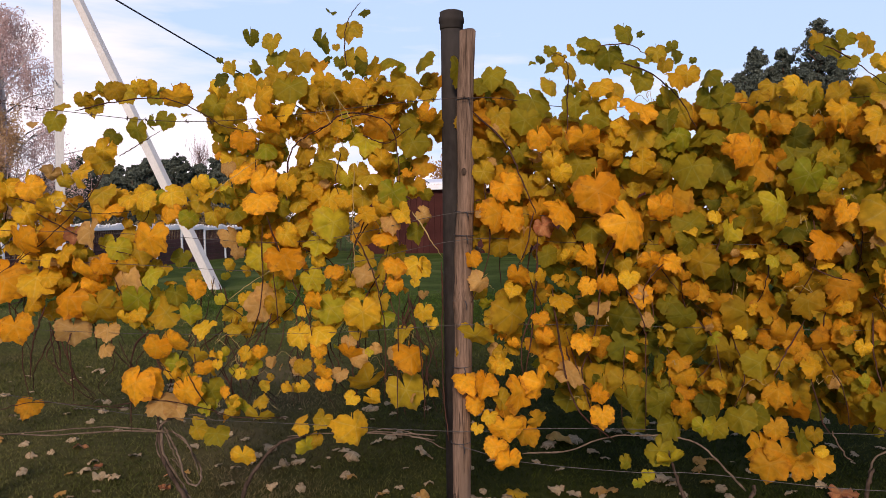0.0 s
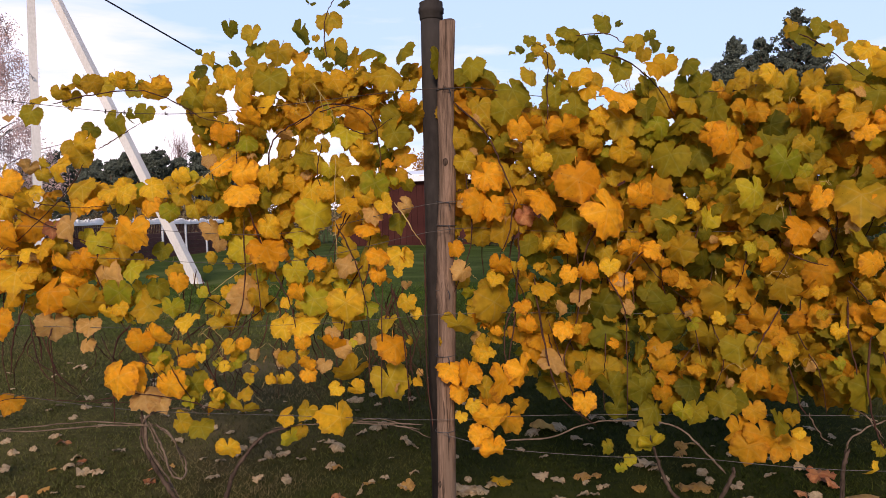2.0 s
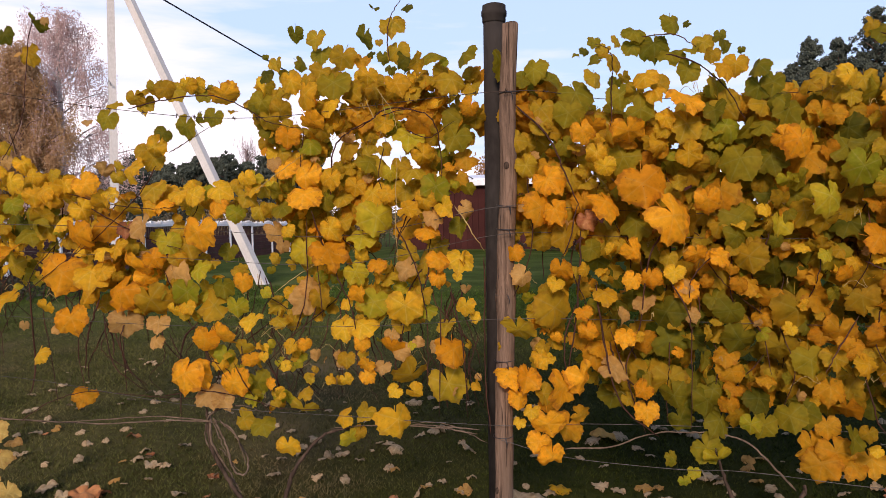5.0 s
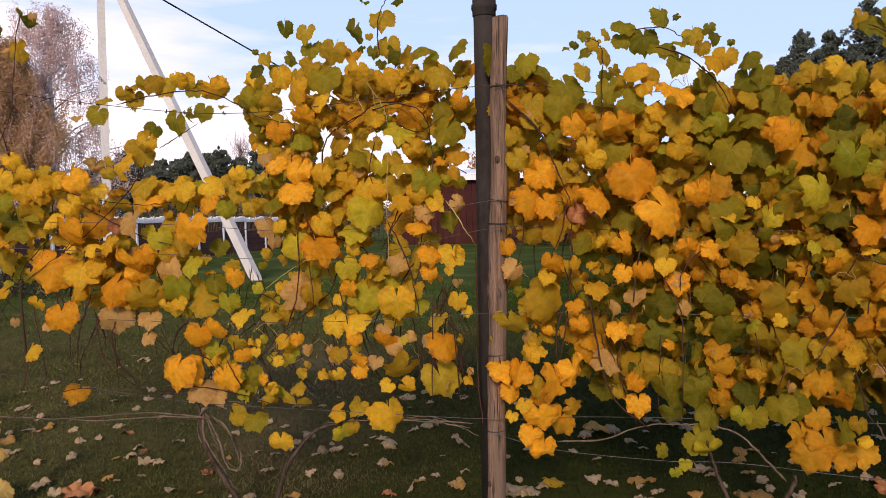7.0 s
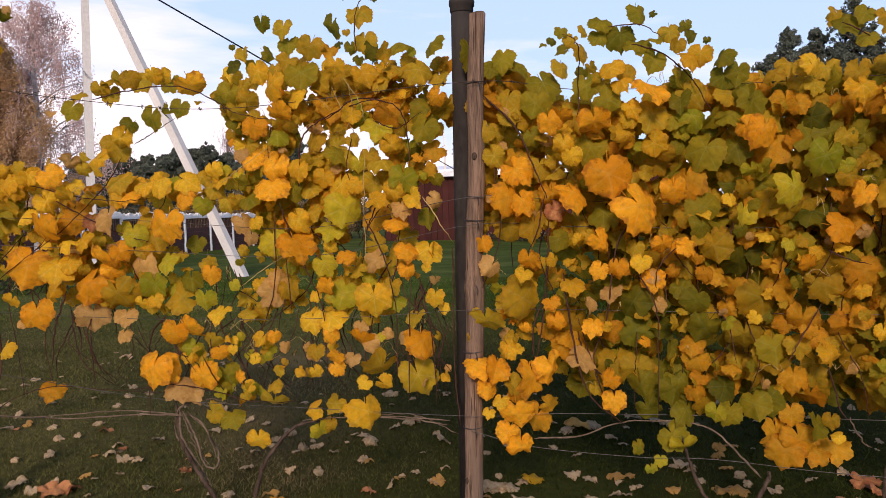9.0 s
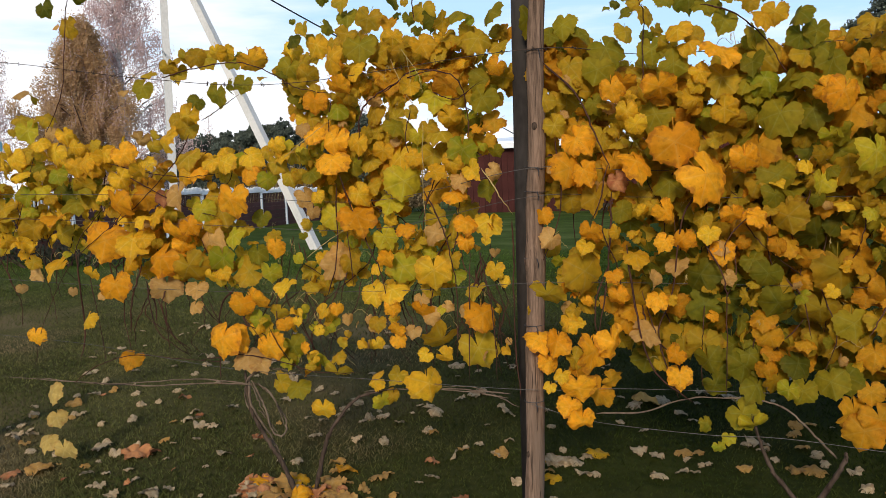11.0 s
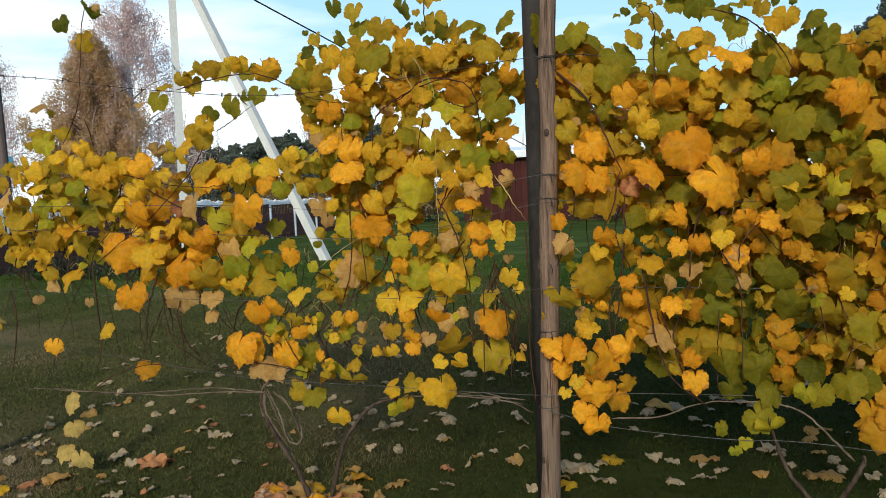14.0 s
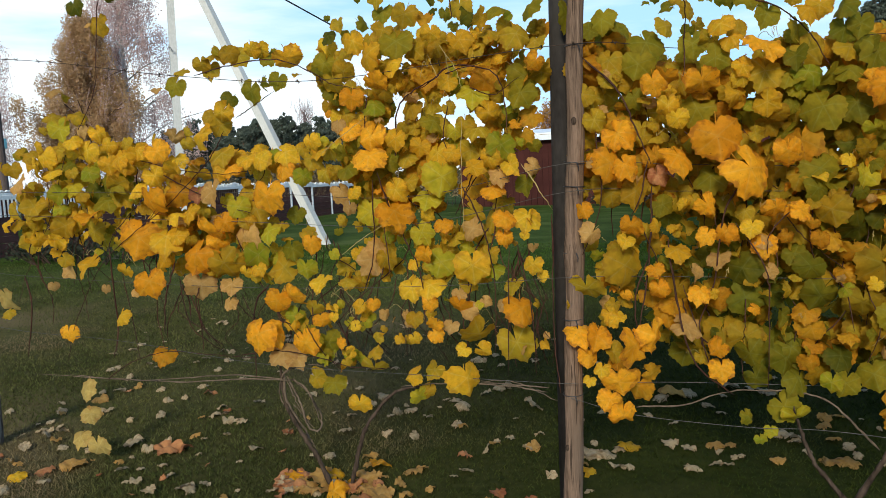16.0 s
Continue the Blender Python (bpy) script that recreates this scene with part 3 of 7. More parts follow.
def blue_house():
    h = thing("house", -37.4, 23.6, ground_z(0, 27), "dark blue boarded house with a pale metal roof", "house", turn=54)
    bm = bmesh.new()
    box(bm, -4, 4.7, -3, 3, 0, 4.15)
    part("wall", bm, M_NAVY, h)
    board = None
    for k in range(28):
        if board is None:
            bm = bmesh.new()
            box(bm, 0, 0.28, -3.06, -3.0, 0, 4.15, 0.01)
            board = mesh_of("board", bm, M_NAVY)
        ob = new("board", board)
        ob.parent, ob.matrix_basis = h, pose(-4 + 0.308 * k, 0, 0)
    bm = bmesh.new()
    a = [bm.verts.new(p) for p in ((-4.5, -3.7, 4.30), (5.2, -3.7, 4.30), (3.7, 0, 5.45), (-4.5, 0, 5.45), (-4.5, 3.7, 4.30), (5.2, 3.7, 4.30))]
    bm.faces.new((a[0], a[1], a[2], a[3]))
    bm.faces.new((a[3], a[2], a[5], a[4]))
    bm.faces.new((a[1], a[5], a[2]))
    bmesh.ops.solidify(bm, geom=bm.faces[:], thickness=0.08)
    part("roof", bm, M_ROOF, h)
    bm = bmesh.new()
    box(bm, -4.5, 5.2, -3.72, -3.64, 3.86, 4.33, 0.02)
    part("eave", bm, M_BLUE, h, "teal metal eave")


blue_house()


def flake_cloud(rng, centres, spreads, counts, size):
    """Small two-sided leaf flakes scattered round the given centres."""
    verts, faces = [], []
    for c, s, n in zip(centres, spreads, counts):
        p = rng.normal(0, 1, (n, 3))
        p /= np.maximum(np.linalg.norm(p, axis=1)[:, None], 1e-6)
        p *= (rng.random(n) ** 0.45)[:, None]
        p = p * np.asarray(s) + np.asarray(c)
        a, b = rng.normal(0, 1, (n, 3)), rng.normal(0, 1, (n, 3))
        a /= np.linalg.norm(a, axis=1)[:, None]
        b /= np.linalg.norm(b, axis=1)[:, None]
        k = size * (0.6 + 0.8 * rng.random(n))[:, None]
        base = len(verts)
        verts += np.stack([p - a * k, p + b * k * 0.7, p + a * k, p - b * k * 0.7], 1).reshape(-1, 3).tolist()
        faces += (base + np.arange(4 * n).reshape(-1, 4)).tolist()
    return verts, faces


def crown_mesh(name, data, material):
    me = bpy.data.meshes.new(name)
    me.from_pydata(data[0], [], data[1])
    me.materials.append(material)
    return me


def hanging_tree(seed, x, y, height, width, leaf_mat, bark, label, flakes=5200, base=0.16, size=0.09, name="birch_tree", rise=False, taper=0.6):
    """A broadleaf tree: trunk, rising limbs, drooping twigs and small leaves in strings."""
    rng = np.random.default_rng(seed)
    t = thing(name, x, y, ground_z(0, y), label, "tree")
    bm = bmesh.new()
    tube(bm, [(0, 0, -0.1), (0.05, 0, height * 0.3), (-0.06, 0.1, height * 0.65), (0.05, 0, height * 0.97)], [0.02 * height, 0.016 * height, 0.009 * height, 0.02], 8)
    part("trunk", bm, bark, t)
    twigs = bmesh.new()
    centres, spreads, counts = [], [], []
    n = 46
    for i in range(n):
        f = base + (0.97 - base) * (i + rng.random()) / n
        z0 = height * f
        reach = width * 0.5 * (1 - (f - base) / (1 - base)) ** taper * min(1.0, 0.6 + 2.4 * (f - base) / (1 - base)) * (0.6 + 0.55 * rng.random())
        a = rng.random() * 6.283
        end = Vector((math.cos(a) * reach, math.sin(a) * reach, z0 + reach * (0.35 + 0.35 * rng.random())))
        end.z = min(end.z, height * (0.99 - 0.25 * (reach / width)))
        limb = bmesh.new()
        tube(limb, bend([(0, 0, z0 - 0.3), tuple(Vector((0, 0, z0)).lerp(end, 0.5) + Vector((0, 0, 0.2))), tuple(end)], 3), [0.05, 0.045, 0.04, 0.035, 0.03, 0.02, 0.012], 5)
        part("limb", limb, bark, t)
        for k in range(10):
            q = Vector((0, 0, z0)).lerp(end, 0.35 + 0.65 * rng.random()) + Vector(rng.normal(0, 0.25, 3).tolist())
            drop = (0.5 + 1.3 * rng.random()) * (-0.7 if rise else 1.0)
            sway = Vector(rng.normal(0, 0.22, 3).tolist())
            tube(twigs, [tuple(q), tuple(q + sway * 0.6 - Vector((0, 0, drop * 0.4))), tuple(q + sway - Vector((0, 0, drop)))], [0.016, 0.012, 0.006], 3, cap=False)
            centres.append(tuple(q + sway * 0.6 - Vector((0, 0, drop * 0.5))))
            spreads.append((0.40, 0.40, 0.25 + abs(drop) * 0.55))
            counts.append(int(flakes / (n * 10) * (0.4 + 1.2 * rng.random())))
    tagged(part("twig_growth", twigs, M_TWIG, t), kind="stuff")
    ob = new("crown", crown_mesh("crown", flake_cloud(rng, centres, spreads, counts, size), leaf_mat))
    ob.parent = t
    return t


def pine(seed, x, y, height, width, low=0.3, tufts=62, needle=0.085, point=0.65):
    """A pine: bare lower trunk, level limbs with tufts of needles."""
    rng = np.random.default_rng(seed)
    t = thing("pine_tree", x, y, ground_z(0, y), "dark green pine with tufted crown against the sky", "tree", "pines beyond the lawn")
    bm = bmesh.new()
    tube(bm, [(0, 0, -0.1), (0.1, 0, height * 0.5), (0, 0.1, height * 0.97)], [0.2, 0.14, 0.03], 8)
    part("trunk", bm, M_PINEBARK, t)
    centres, spreads, counts = [], [], []
    for i in range(56):
        f = low + (1 - low) * ((i + rng.random()) / 56) ** 0.85
        taper = (1 - f) / (1 - low)
        reach = width * 0.5 * taper ** point * (0.4 + 0.7 * rng.random())
        a = rng.random() * 6.283
        end = Vector((math.cos(a) * reach, math.sin(a) * reach, height * f + 0.38 * reach))
        end.z = min(end.z, height)
        limb = bmesh.new()
        tube(limb, [(0, 0, height * f - 0.2), tuple(end * 0.5 + Vector((0, 0, height * f * 0.5))), tuple(end)], [0.06, 0.04, 0.015], 5, cap=False)
        part("limb", limb, M_PINEBARK, t)
        for k in range(8):
            q = Vector((0, 0, height * f)).lerp(end, 0.25 + 0.8 * rng.random()) + Vector(rng.normal(0, 0.10 + 0.26 * taper, 3).tolist())
            centres.append(tuple(q))
            soft = 0.07 + 0.24 * taper + 0.16 * rng.random()
            spreads.append((soft, soft, 0.08 + 0.5 * soft))
            counts.append(tufts)
    ob = new("crown", crown_mesh("crown", flake_cloud(rng, centres, spreads, counts, needle), M_NEEDLE))
    ob.parent = t
    return t


def shrub(name, seed, x, y, w, d, h, material, label, n=2600, size=0.06, category="shrub"):
    rng = np.random.default_rng(seed)
    s = thing(name, x, y, ground_z(0, y), label, category)
    bm = bmesh.new()
    cs, sp, ct = [], [], []
    for i in range(26):
        u, v = (rng.random() - 0.5) * w, (rng.random() - 0.5) * d
        top = h * (0.55 + 0.5 * rng.random()) * (1 - 0.5 * abs(2 * u / w) ** 3)
        tube(bm, [(u * 0.7, v * 0.6, 0), (u * 0.9, v * 0.9, top * 0.5), (u, v, top)], [0.018, 0.012, 0.004], 4, cap=False)
        cs.append((u, v, top * 0.62))
        sp.append((w * 0.09 + 0.12, d * 0.25 + 0.1, top * 0.42))
        ct.append(n // 26)
    tagged(part("stem_growth", bm, M_BARK, s), kind="stuff")
    ob = new("foliage", crown_mesh("foliage", flake_cloud(rng, cs, sp, ct, size), material))
    ob.parent = s
    if name == "flowering_bush":
        heads = [(c[0] + rng.normal(0, 0.12), c[1] - 0.1, c[2] + q[2] * (0.2 + 0.8 * rng.random())) for c, q in zip(cs, sp)]
        ob = new("flower_heads", crown_mesh("flower_heads", flake_cloud(rng, heads, [(0.04, 0.04, 0.03)] * len(heads), [10] * len(heads), 0.022), M_TWIG))
        tagged(ob, kind="stuff").parent = s
    return s


hanging_tree(11, -30.6, 30.0, 10.9, 9.4, M_RUST, M_PINEBARK, "tall birch with rust brown autumn leaves", 125000, 0.06, 0.052, taper=1.0)
hanging_tree(12, -30.4, 32.5, 13.2, 9.6, M_MAUVE, M_BIRCH, "thin-leaved birch with pale drooping twigs", 40000, 0.08, 0.052)
hanging_tree(13, -39.6, 31.0, 11.6, 6.0, M_MAUVE, M_BIRCH, "thinning birch with greyish brown leaves", 20000, 0.08, 0.055)
hanging_tree(14, 21.5, 51.0, 13.0, 6.5, M_SHRUB, M_PINEBARK, "sparse bare-twigged tree behind the vines", 6000, 0.3, 0.09, "bare_tree")
hanging_tree(15, -10.6, 52.0, 6.6, 5.0, M_AMBER, M_PINEBARK, "small tree with amber autumn leaves", 5000, 0.1, 0.1, "autumn_tree")
for seed, x, h, w in ((21, 8.8, 10.6, 3.4), (22, 9.8, 12.2, 4.0), (23, 11.6, 12.2, 3.8), (24, 12.6, 11.0, 3.4), (25, 13.5, 13.7, 4.2), (26, 14.6, 12.0, 3.6), (27, 16.8, 9.0, 3.4), (28, 10.8, 11.0, 3.4)):
    pine(seed, x, 50.0 + 0.5 * (seed % 3), h, 1.45 * w, 0.45, 52, 0.072)
for i in range(26):
    pine(140 + i, -43.0 + i * 0.74, 50.0 + 1.3 * (i % 4), 6.3 + 0.55 * math.sin(i * 2.1) + 0.4 * math.sin(i * 5.3), 3.4, 0.02, 44, 0.075, 0.35)
hanging_tree(16, -28.5, 57.0, 8.6, 4.5, M_CANE, M_PINEBARK, "leafless tree with fine upright branches", 300, 0.25, 0.04, "bare_tree", True)
hanging_tree(17, -34.0, 57.5, 8.2, 4.0, M_CANE, M_PINEBARK, "leafless tree with fine upright branches", 300, 0.25, 0.04, "bare_tree", True)
for i in range(7):
    shrub("hedge_shrub", 60 + i, -29.0 + i * 2.9, 39.0 + (i % 2), 3.6, 1.8, 2.5 + 0.3 * (i % 3), M_SHRUB, "brownish autumn shrub behind the fence", 7000, 0.075)
for i in range(6):
    shrub("hedge_shrub", 70 + i, 6.5 + i * 3.0, 26.0 - (i % 2), 3.4, 2.0, 2.3, M_BUSH, "dark evergreen shrub beyond the vines", 2600, 0.07)
shrub("flowering_bush", 80, -5.0, 33.5, 3.4, 0.8, 0.7, M_BUSH, "low dark bush with small pale flower heads", 1800, 0.04)
shrub("flowering_bush", 81, -1.8, 33.0, 3.4, 0.8, 0.7, M_BUSH, "low dark bush with small pale flower heads", 1800, 0.04)
shrub("dark_bush", 82, -13.3, 12.5, 4.0, 1.2, 0.72, M_BUSH, "low dark bush of tangled stems by the fence", 2600, 0.035)


# ---- trellis ----
ROW = 3.45


def wooden_post(x, lean, top, radius, label, seed, material=None):
    rng = random.Random(seed)
    p = thing("trellis_post", x, ROW, 0, label, "post", "posts of the trellis")
    bm = bmesh.new()
    n = 26
    pts = [(lean * i / n + 0.004 * math.sin(i * 0.9 + seed), 0.004 * math.cos(i * 0.7), -0.2 + (top + 0.2) * i / n) for i in range(n + 1)]
    radii = [radius * (1.06 - 0.22 * i / n + rng.uniform(-0.03, 0.03) + 0.16 * math.exp(-((pts[i][2] - 1.29) / 0.06) ** 2)) for i in range(n + 1)]
    tube(bm, pts + [(pts[-1][0], 0, top + 0.006)], radii + [radii[-1] * 0.8], 18, rough=0.045, rng=rng)
    part("shaft", bm, material or M_WOOD, p, smooth=True)
    for k, (z, a) in enumerate(((0.36, 250), (1.27, 262), (0.95, 300), (1.92, 275))):
        bm = bmesh.new()
        bmesh.ops.create_icosphere(bm, subdivisions=2, radius=0.013)
        for v in bm.verts:
            v.co.z *= 1.4
            v.co.y *= 0.35
        q = pose(lean * z / top + math.cos(radians(a)) * radius * 0.96, math.sin(radians(a)) * radius * 0.96, z)
        part("knot", bm, M_BARK, p, "dark branch knot", True, q)
    return p


main_post = wooden_post(-0.524, 0.085, 2.58, 0.045, "weathered round wooden trellis post with bark stripped", 3)
wooden_post(-4.505, 0.236, 2.62, 0.054, "dark rough wooden end post with pale lichen, leaning", 5, M_OLDWOOD)
wooden_post(3.0, 0.0, 2.5, 0.055, "weathered round wooden trellis post among leaves", 7)


def drain_pipe():
    p = thing("drain_pipe", -0.566, ROW + 0.115, 0, "dark grey plastic drain pipe standing behind the post", "pipe")
    bm = bmesh.new()
    tube(bm, [(0.012, 0, -0.2), (0.018, 0, 1.3), (0.03, 0, 2.66)], [0.052, 0.052, 0.052], 24)
    part("tube", bm, M_PIPE, p, smooth=True)
    bm = bmesh.new()
    tube(bm, [(0.03, 0, 2.618), (0.03, 0, 2.625), (0.03, 0, 2.648), (0.03, 0, 2.654), (0.031, 0, 2.676), (0.031, 0, 2.682), (0.031, 0, 2.704), (0.031, 0, 2.709)],
         [0.052, 0.057, 0.057, 0.062, 0.062, 0.057, 0.057, 0.046], 24)
    part("socket", bm, M_PIPE, p, "ribbed socket end", True)
    return p


drain_pipe()


def wire(points, radius=0.0015, label="thin grey trellis wire strung between the posts", material=None, barbs=0):
    bm = bmesh.new()
    pts = bend(points, 8)
    tube(bm, pts, [radius] * len(pts), 5)
    ob = tagged(part("trellis_wire", bm, material or M_WIRE), label, "wire", "wires of the trellis")
    rng = random.Random(barbs)
    for k in range(barbs):
        c = pts[int((k + 0.5) / barbs * (len(pts) - 1))]
        bm = bmesh.new()
        for _ in range(3):
            d = Vector((rng.gauss(0, 0.5), rng.gauss(0, 1), rng.gauss(0, 1))).normalized() * 0.013
            tube(bm, [tuple(c - d), tuple(c + d)], [0.002, 0.0012], 4)
        part("barb", bm, material or M_WIRE, ob)


def tie(x, z, r=0.050, tilt=4.0):
    bm = bmesh.new()
    n = 20
    pts = [(math.cos(2 * math.pi * i / n) * r, math.sin(2 * math.pi * i / n) * r, math.cos(2 * math.pi * i / n) * r * math.tan(radians(tilt))) for i in range(n + 1)]
    tube(bm, pts, [0.0019] * len(pts), 5)
    tube(bm, [(0.02, -r, 0), (0.03, -r - 0.012, -0.02), (0.028, -r - 0.01, -0.04)], [0.0028, 0.0028, 0.002], 5)
    part("wire_tie", bm, M_CABLE, main_post, "twisted wire tie", at=pose(x + 0.524, 0, z))


for z, tilt in ((2.26, 2), (1.73, -8), (1.62, -3), (1.31, 3), (0.99, 2), (0.62, 1)):
    tie(-0.524 + 0.085 * z / 2.58, z, 0.048, tilt)
FRONT = ROW - 0.07
wire([(-4.22, FRONT, 2.56), (-3.55, FRONT, 2.47), (-2.64, FRONT, 2.31), (-1.74, FRONT, 2.21), (-0.45, FRONT, 2.26), (0.3, ROW + 0.08, 2.20), (3.0, ROW + 0.08, 2.20)], 0.0018, "rusty barbed top wire of the trellis", M_RUSTWIRE, 30)
wire([(-4.30, FRONT, 1.72), (-2.4, FRONT, 1.66), (-1.3, FRONT, 1.60), (-0.47, FRONT, 1.73), (0.0, ROW + 0.04, 1.70), (1.0, ROW + 0.06, 1.66), (3.0, ROW + 0.06, 1.7)])
wire([(-4.31, FRONT, 1.58), (-2.4, FRONT, 1.50), (-1.3, FRONT, 1.46), (-0.47, FRONT, 1.60), (0.0, ROW + 0.04, 1.58), (1.0, ROW + 0.06, 1.56), (3.0, ROW + 0.06, 1.6)])
wire([(-4.34, FRONT, 1.22), (-3.87, FRONT, 1.18), (-2.34, FRONT, 1.13), (-1.2, FRONT, 1.15), (-0.48, FRONT, 1.20), (0.0, ROW + 0.04, 1.19), (1.2, ROW + 0.06, 1.18), (3.0, ROW + 0.06, 1.2)])
wire([(-4.37, FRONT, 0.86), (-3.92, FRONT, 0.82), (-3.19, FRONT, 0.79), (-2.22, FRONT, 0.70), (-1.3, FRONT, 0.69), (-0.5, FRONT, 0.69), (0.0, ROW + 0.02, 0.70), (1.2, ROW + 0.06, 0.72), (3.0, ROW + 0.06, 0.74)])
wire([(-0.5, FRONT, 0.62), (-0.21, FRONT, 0.56), (0.28, FRONT, 0.54), (0.6, FRONT, 0.55), (1.4, FRONT, 0.52), (3.0, FRONT, 0.6)])

# ---- vines ----
def leaf_outline(rng, depth):
    """A broad three-lobed heart with a narrow notch at the stalk and coarse teeth: angle from the tip and radius."""
    lobe = [rng.uniform(0.92, 1.08) for _ in range(4)]
    notch, cleft = rng.uniform(0.62, 0.90), rng.choice((0.08, 0.2, 0.34, 0.48))
    sets = []
    for a, b in (lobe[:2], lobe[2:]):
        sets.append([(0, 1.09), (13, 0.97), (28, 0.90 - depth), (50, 0.96 * a), (62, 0.91 * a), (86, 0.86 - 0.6 * depth), (114, 0.92 * b), (148, 0.88 * b), (167, notch), (180, cleft)])
    out = []
    for k in range(60):
        a = k * 6.0
        b = a if a <= 180 else 360 - a
        marks = sets[0] if a <= 180 else sets[1]
        for (a0, r0), (a1, r1) in zip(marks, marks[1:]):
            if a0 <= b <= a1:
                f = (b - a0) / (a1 - a0)
                r = r0 + (r1 - r0) * (0.35 * f + 0.65 * f * f * (3 - 2 * f))
                break
        r *= 1 + (-0.022 if k % 3 else 0.038) * rng.uniform(0.3, 1.7) + rng.uniform(-0.018, 0.018)
        out.append((a, r))
    return out


def leaf_mesh(seed, depth, fold, curl, wave, stalk=0.75, crumple=0.0):
    """A vine leaf, tip down, facing -y, about 1.6 wide; its stalk rises behind the notch."""
    rng = random.Random(seed)
    outline = leaf_outline(rng, depth)
    side = rng.uniform(0.7, 1.3)
    phase, phase2 = rng.uniform(0, 6), rng.uniform(0, 6)
    tall = rng.uniform(0.84, 1.0)

    def shaped(x, z):
        r = math.hypot(x, z)
        a = math.atan2(x, -z)
        y = fold * (math.sqrt(x * x + 0.01) - 0.1) * (side if x > 0 else 2 - side) + curl * (z * z * (1 if z < 0 else 0.4)) + 0.10 * r * r
        y += wave * r * r * math.sin(3 * a + phase) + 0.6 * wave * r ** 3 * math.sin(8 * a + phase2) - 0.035 * r * math.cos(5 * a)
        if crumple:
            y += crumple * noise.noise((x * 2.4 + seed, z * 2.4, 0.5)) + crumple * 0.8 * max(0.0, r - 0.6)
            x *= 1 - 0.35 * crumple * abs(math.sin(2 * z + phase))
        if abs(fold) > 0.3:
            x *= 1 - 0.25 * abs(fold)
        return Vector((x, y, z * tall + 0.12))

    verts, faces, vein, rim = [shaped(0, 0)], [], [1.0], [0.0]
    for ring, edge in ((0.36, 0.2), (0.70, 0.5)):
        for k in range(0, 60, 3):
            a, r = outline[k]
            verts.append(shaped(math.sin(radians(a)) * r * ring, -math.cos(radians(a)) * r * ring))
            vein.append(1.0 if k in (0, 9, 21, 39, 51) else 0.0)
            rim.append(edge)
    for k, (a, r) in enumerate(outline):
        verts.append(shaped(math.sin(radians(a)) * r, -math.cos(radians(a)) * r))
        vein.append(0.9 if k in (0, 9, 21, 39, 51) else 0.0)
        rim.append(1.0)
    for k in range(20):
        i, j = 1 + k, 1 + (k + 1) % 20
        o = [41 + (3 * k + n) % 60 for n in range(4)]
        faces += [(0, i, j), (i, i + 20, j + 20, j), (i + 20, o[0], o[1]), (i + 20, o[1], o[2], j + 20), (j + 20, o[2], o[3])]
    hub = verts[0]
    base = len(verts)
    back = Vector((0.1, 0.25, stalk))
    for f, w in ((0.0, 0.016), (0.5, 0.014), (1.0, 0.018)):
        c = hub + back * f + Vector((0, 0.12 * math.sin(math.pi * f), 0))
        verts += [c + Vector((-w, 0, 0)), c + Vector((w, 0, 0)), c + Vector((0, w * 1.6, 0))]
        vein += [0.85] * 3
        rim += [0.2] * 3
    for k in range(2):
        b = base + 3 * k
        for i in range(3):
            faces.append((b + i, b + (i + 1) % 3, b + 3 + (i + 1) % 3, b + 3 + i))
    me = bpy.data.meshes.new("leaf")
    me.from_pydata([tuple(v) for v in verts], [], faces)
    for key, values in (("vein", vein), ("rim", rim)):
        at = me.attributes.new(key, "FLOAT", "POINT")
        at.data.foreach_set("value", values)
    me.attributes.new("blade", "FLOAT_VECTOR", "POINT").data.foreach_set("vector", [c for v in verts for c in v])
    for p in me.polygons:
        p.use_smooth = True
    return me


# lobe depth, fold along the midrib, curl of the tip, wave of the rim, stalk, crumple
SHAPES = [leaf_mesh(100 + i, d, f, c, w, s, cr) for i, (d, f, c, w, s, cr) in enumerate((
    (0.03, 0.14, 0.12, 0.09, 0.8, 0.08), (0.08, -0.20, 0.20, 0.10, 0.6, 0.15), (0.01, 0.26, 0.08, 0.09, 0.9, 0.1), (0.05, 0.05, 0.30, 0.08, 0.7, 0.18), (0.10, -0.10, 0.16, 0.12, 0.8, 0.2),
    (0.03, 0.55, 0.12, 0.08, 0.6, 0.0), (0.06, 0.42, 0.05, 0.10, 0.9, 0.08), (0.05, 0.70, 0.20, 0.08, 0.6, 0.1),
    (0.09, -0.40, 0.20, 0.07, 0.7, 0.1), (0.05, -0.30, 0.10, 0.10, 0.6, 0.05), (0.04, -0.55, 0.15, 0.07, 0.7, 0.1),
    (0.02, 0.15, 0.35, 0.13, 0.8, 0.35), (0.08, -0.15, 0.25, 0.16, 0.7, 0.45), (0.05, 0.30, 0.20, 0.15, 0.7, 0.40)))]
KINDS = {"f": (0, 1, 2, 3, 4), "v": (5, 6, 7), "u": (8, 9, 10), "c": (11, 12, 13), "": (0, 1, 2, 3, 4, 0, 1, 2, 3, 5, 6, 8, 9, 10, 11, 12)}
LEAVES = {}


def toned(shape, tone):
    if (shape, tone) not in LEAVES:
        me = SHAPES[shape].copy()
        me.materials.append(TONES[tone])
        LEAVES[shape, tone] = me
    return LEAVES[shape, tone]


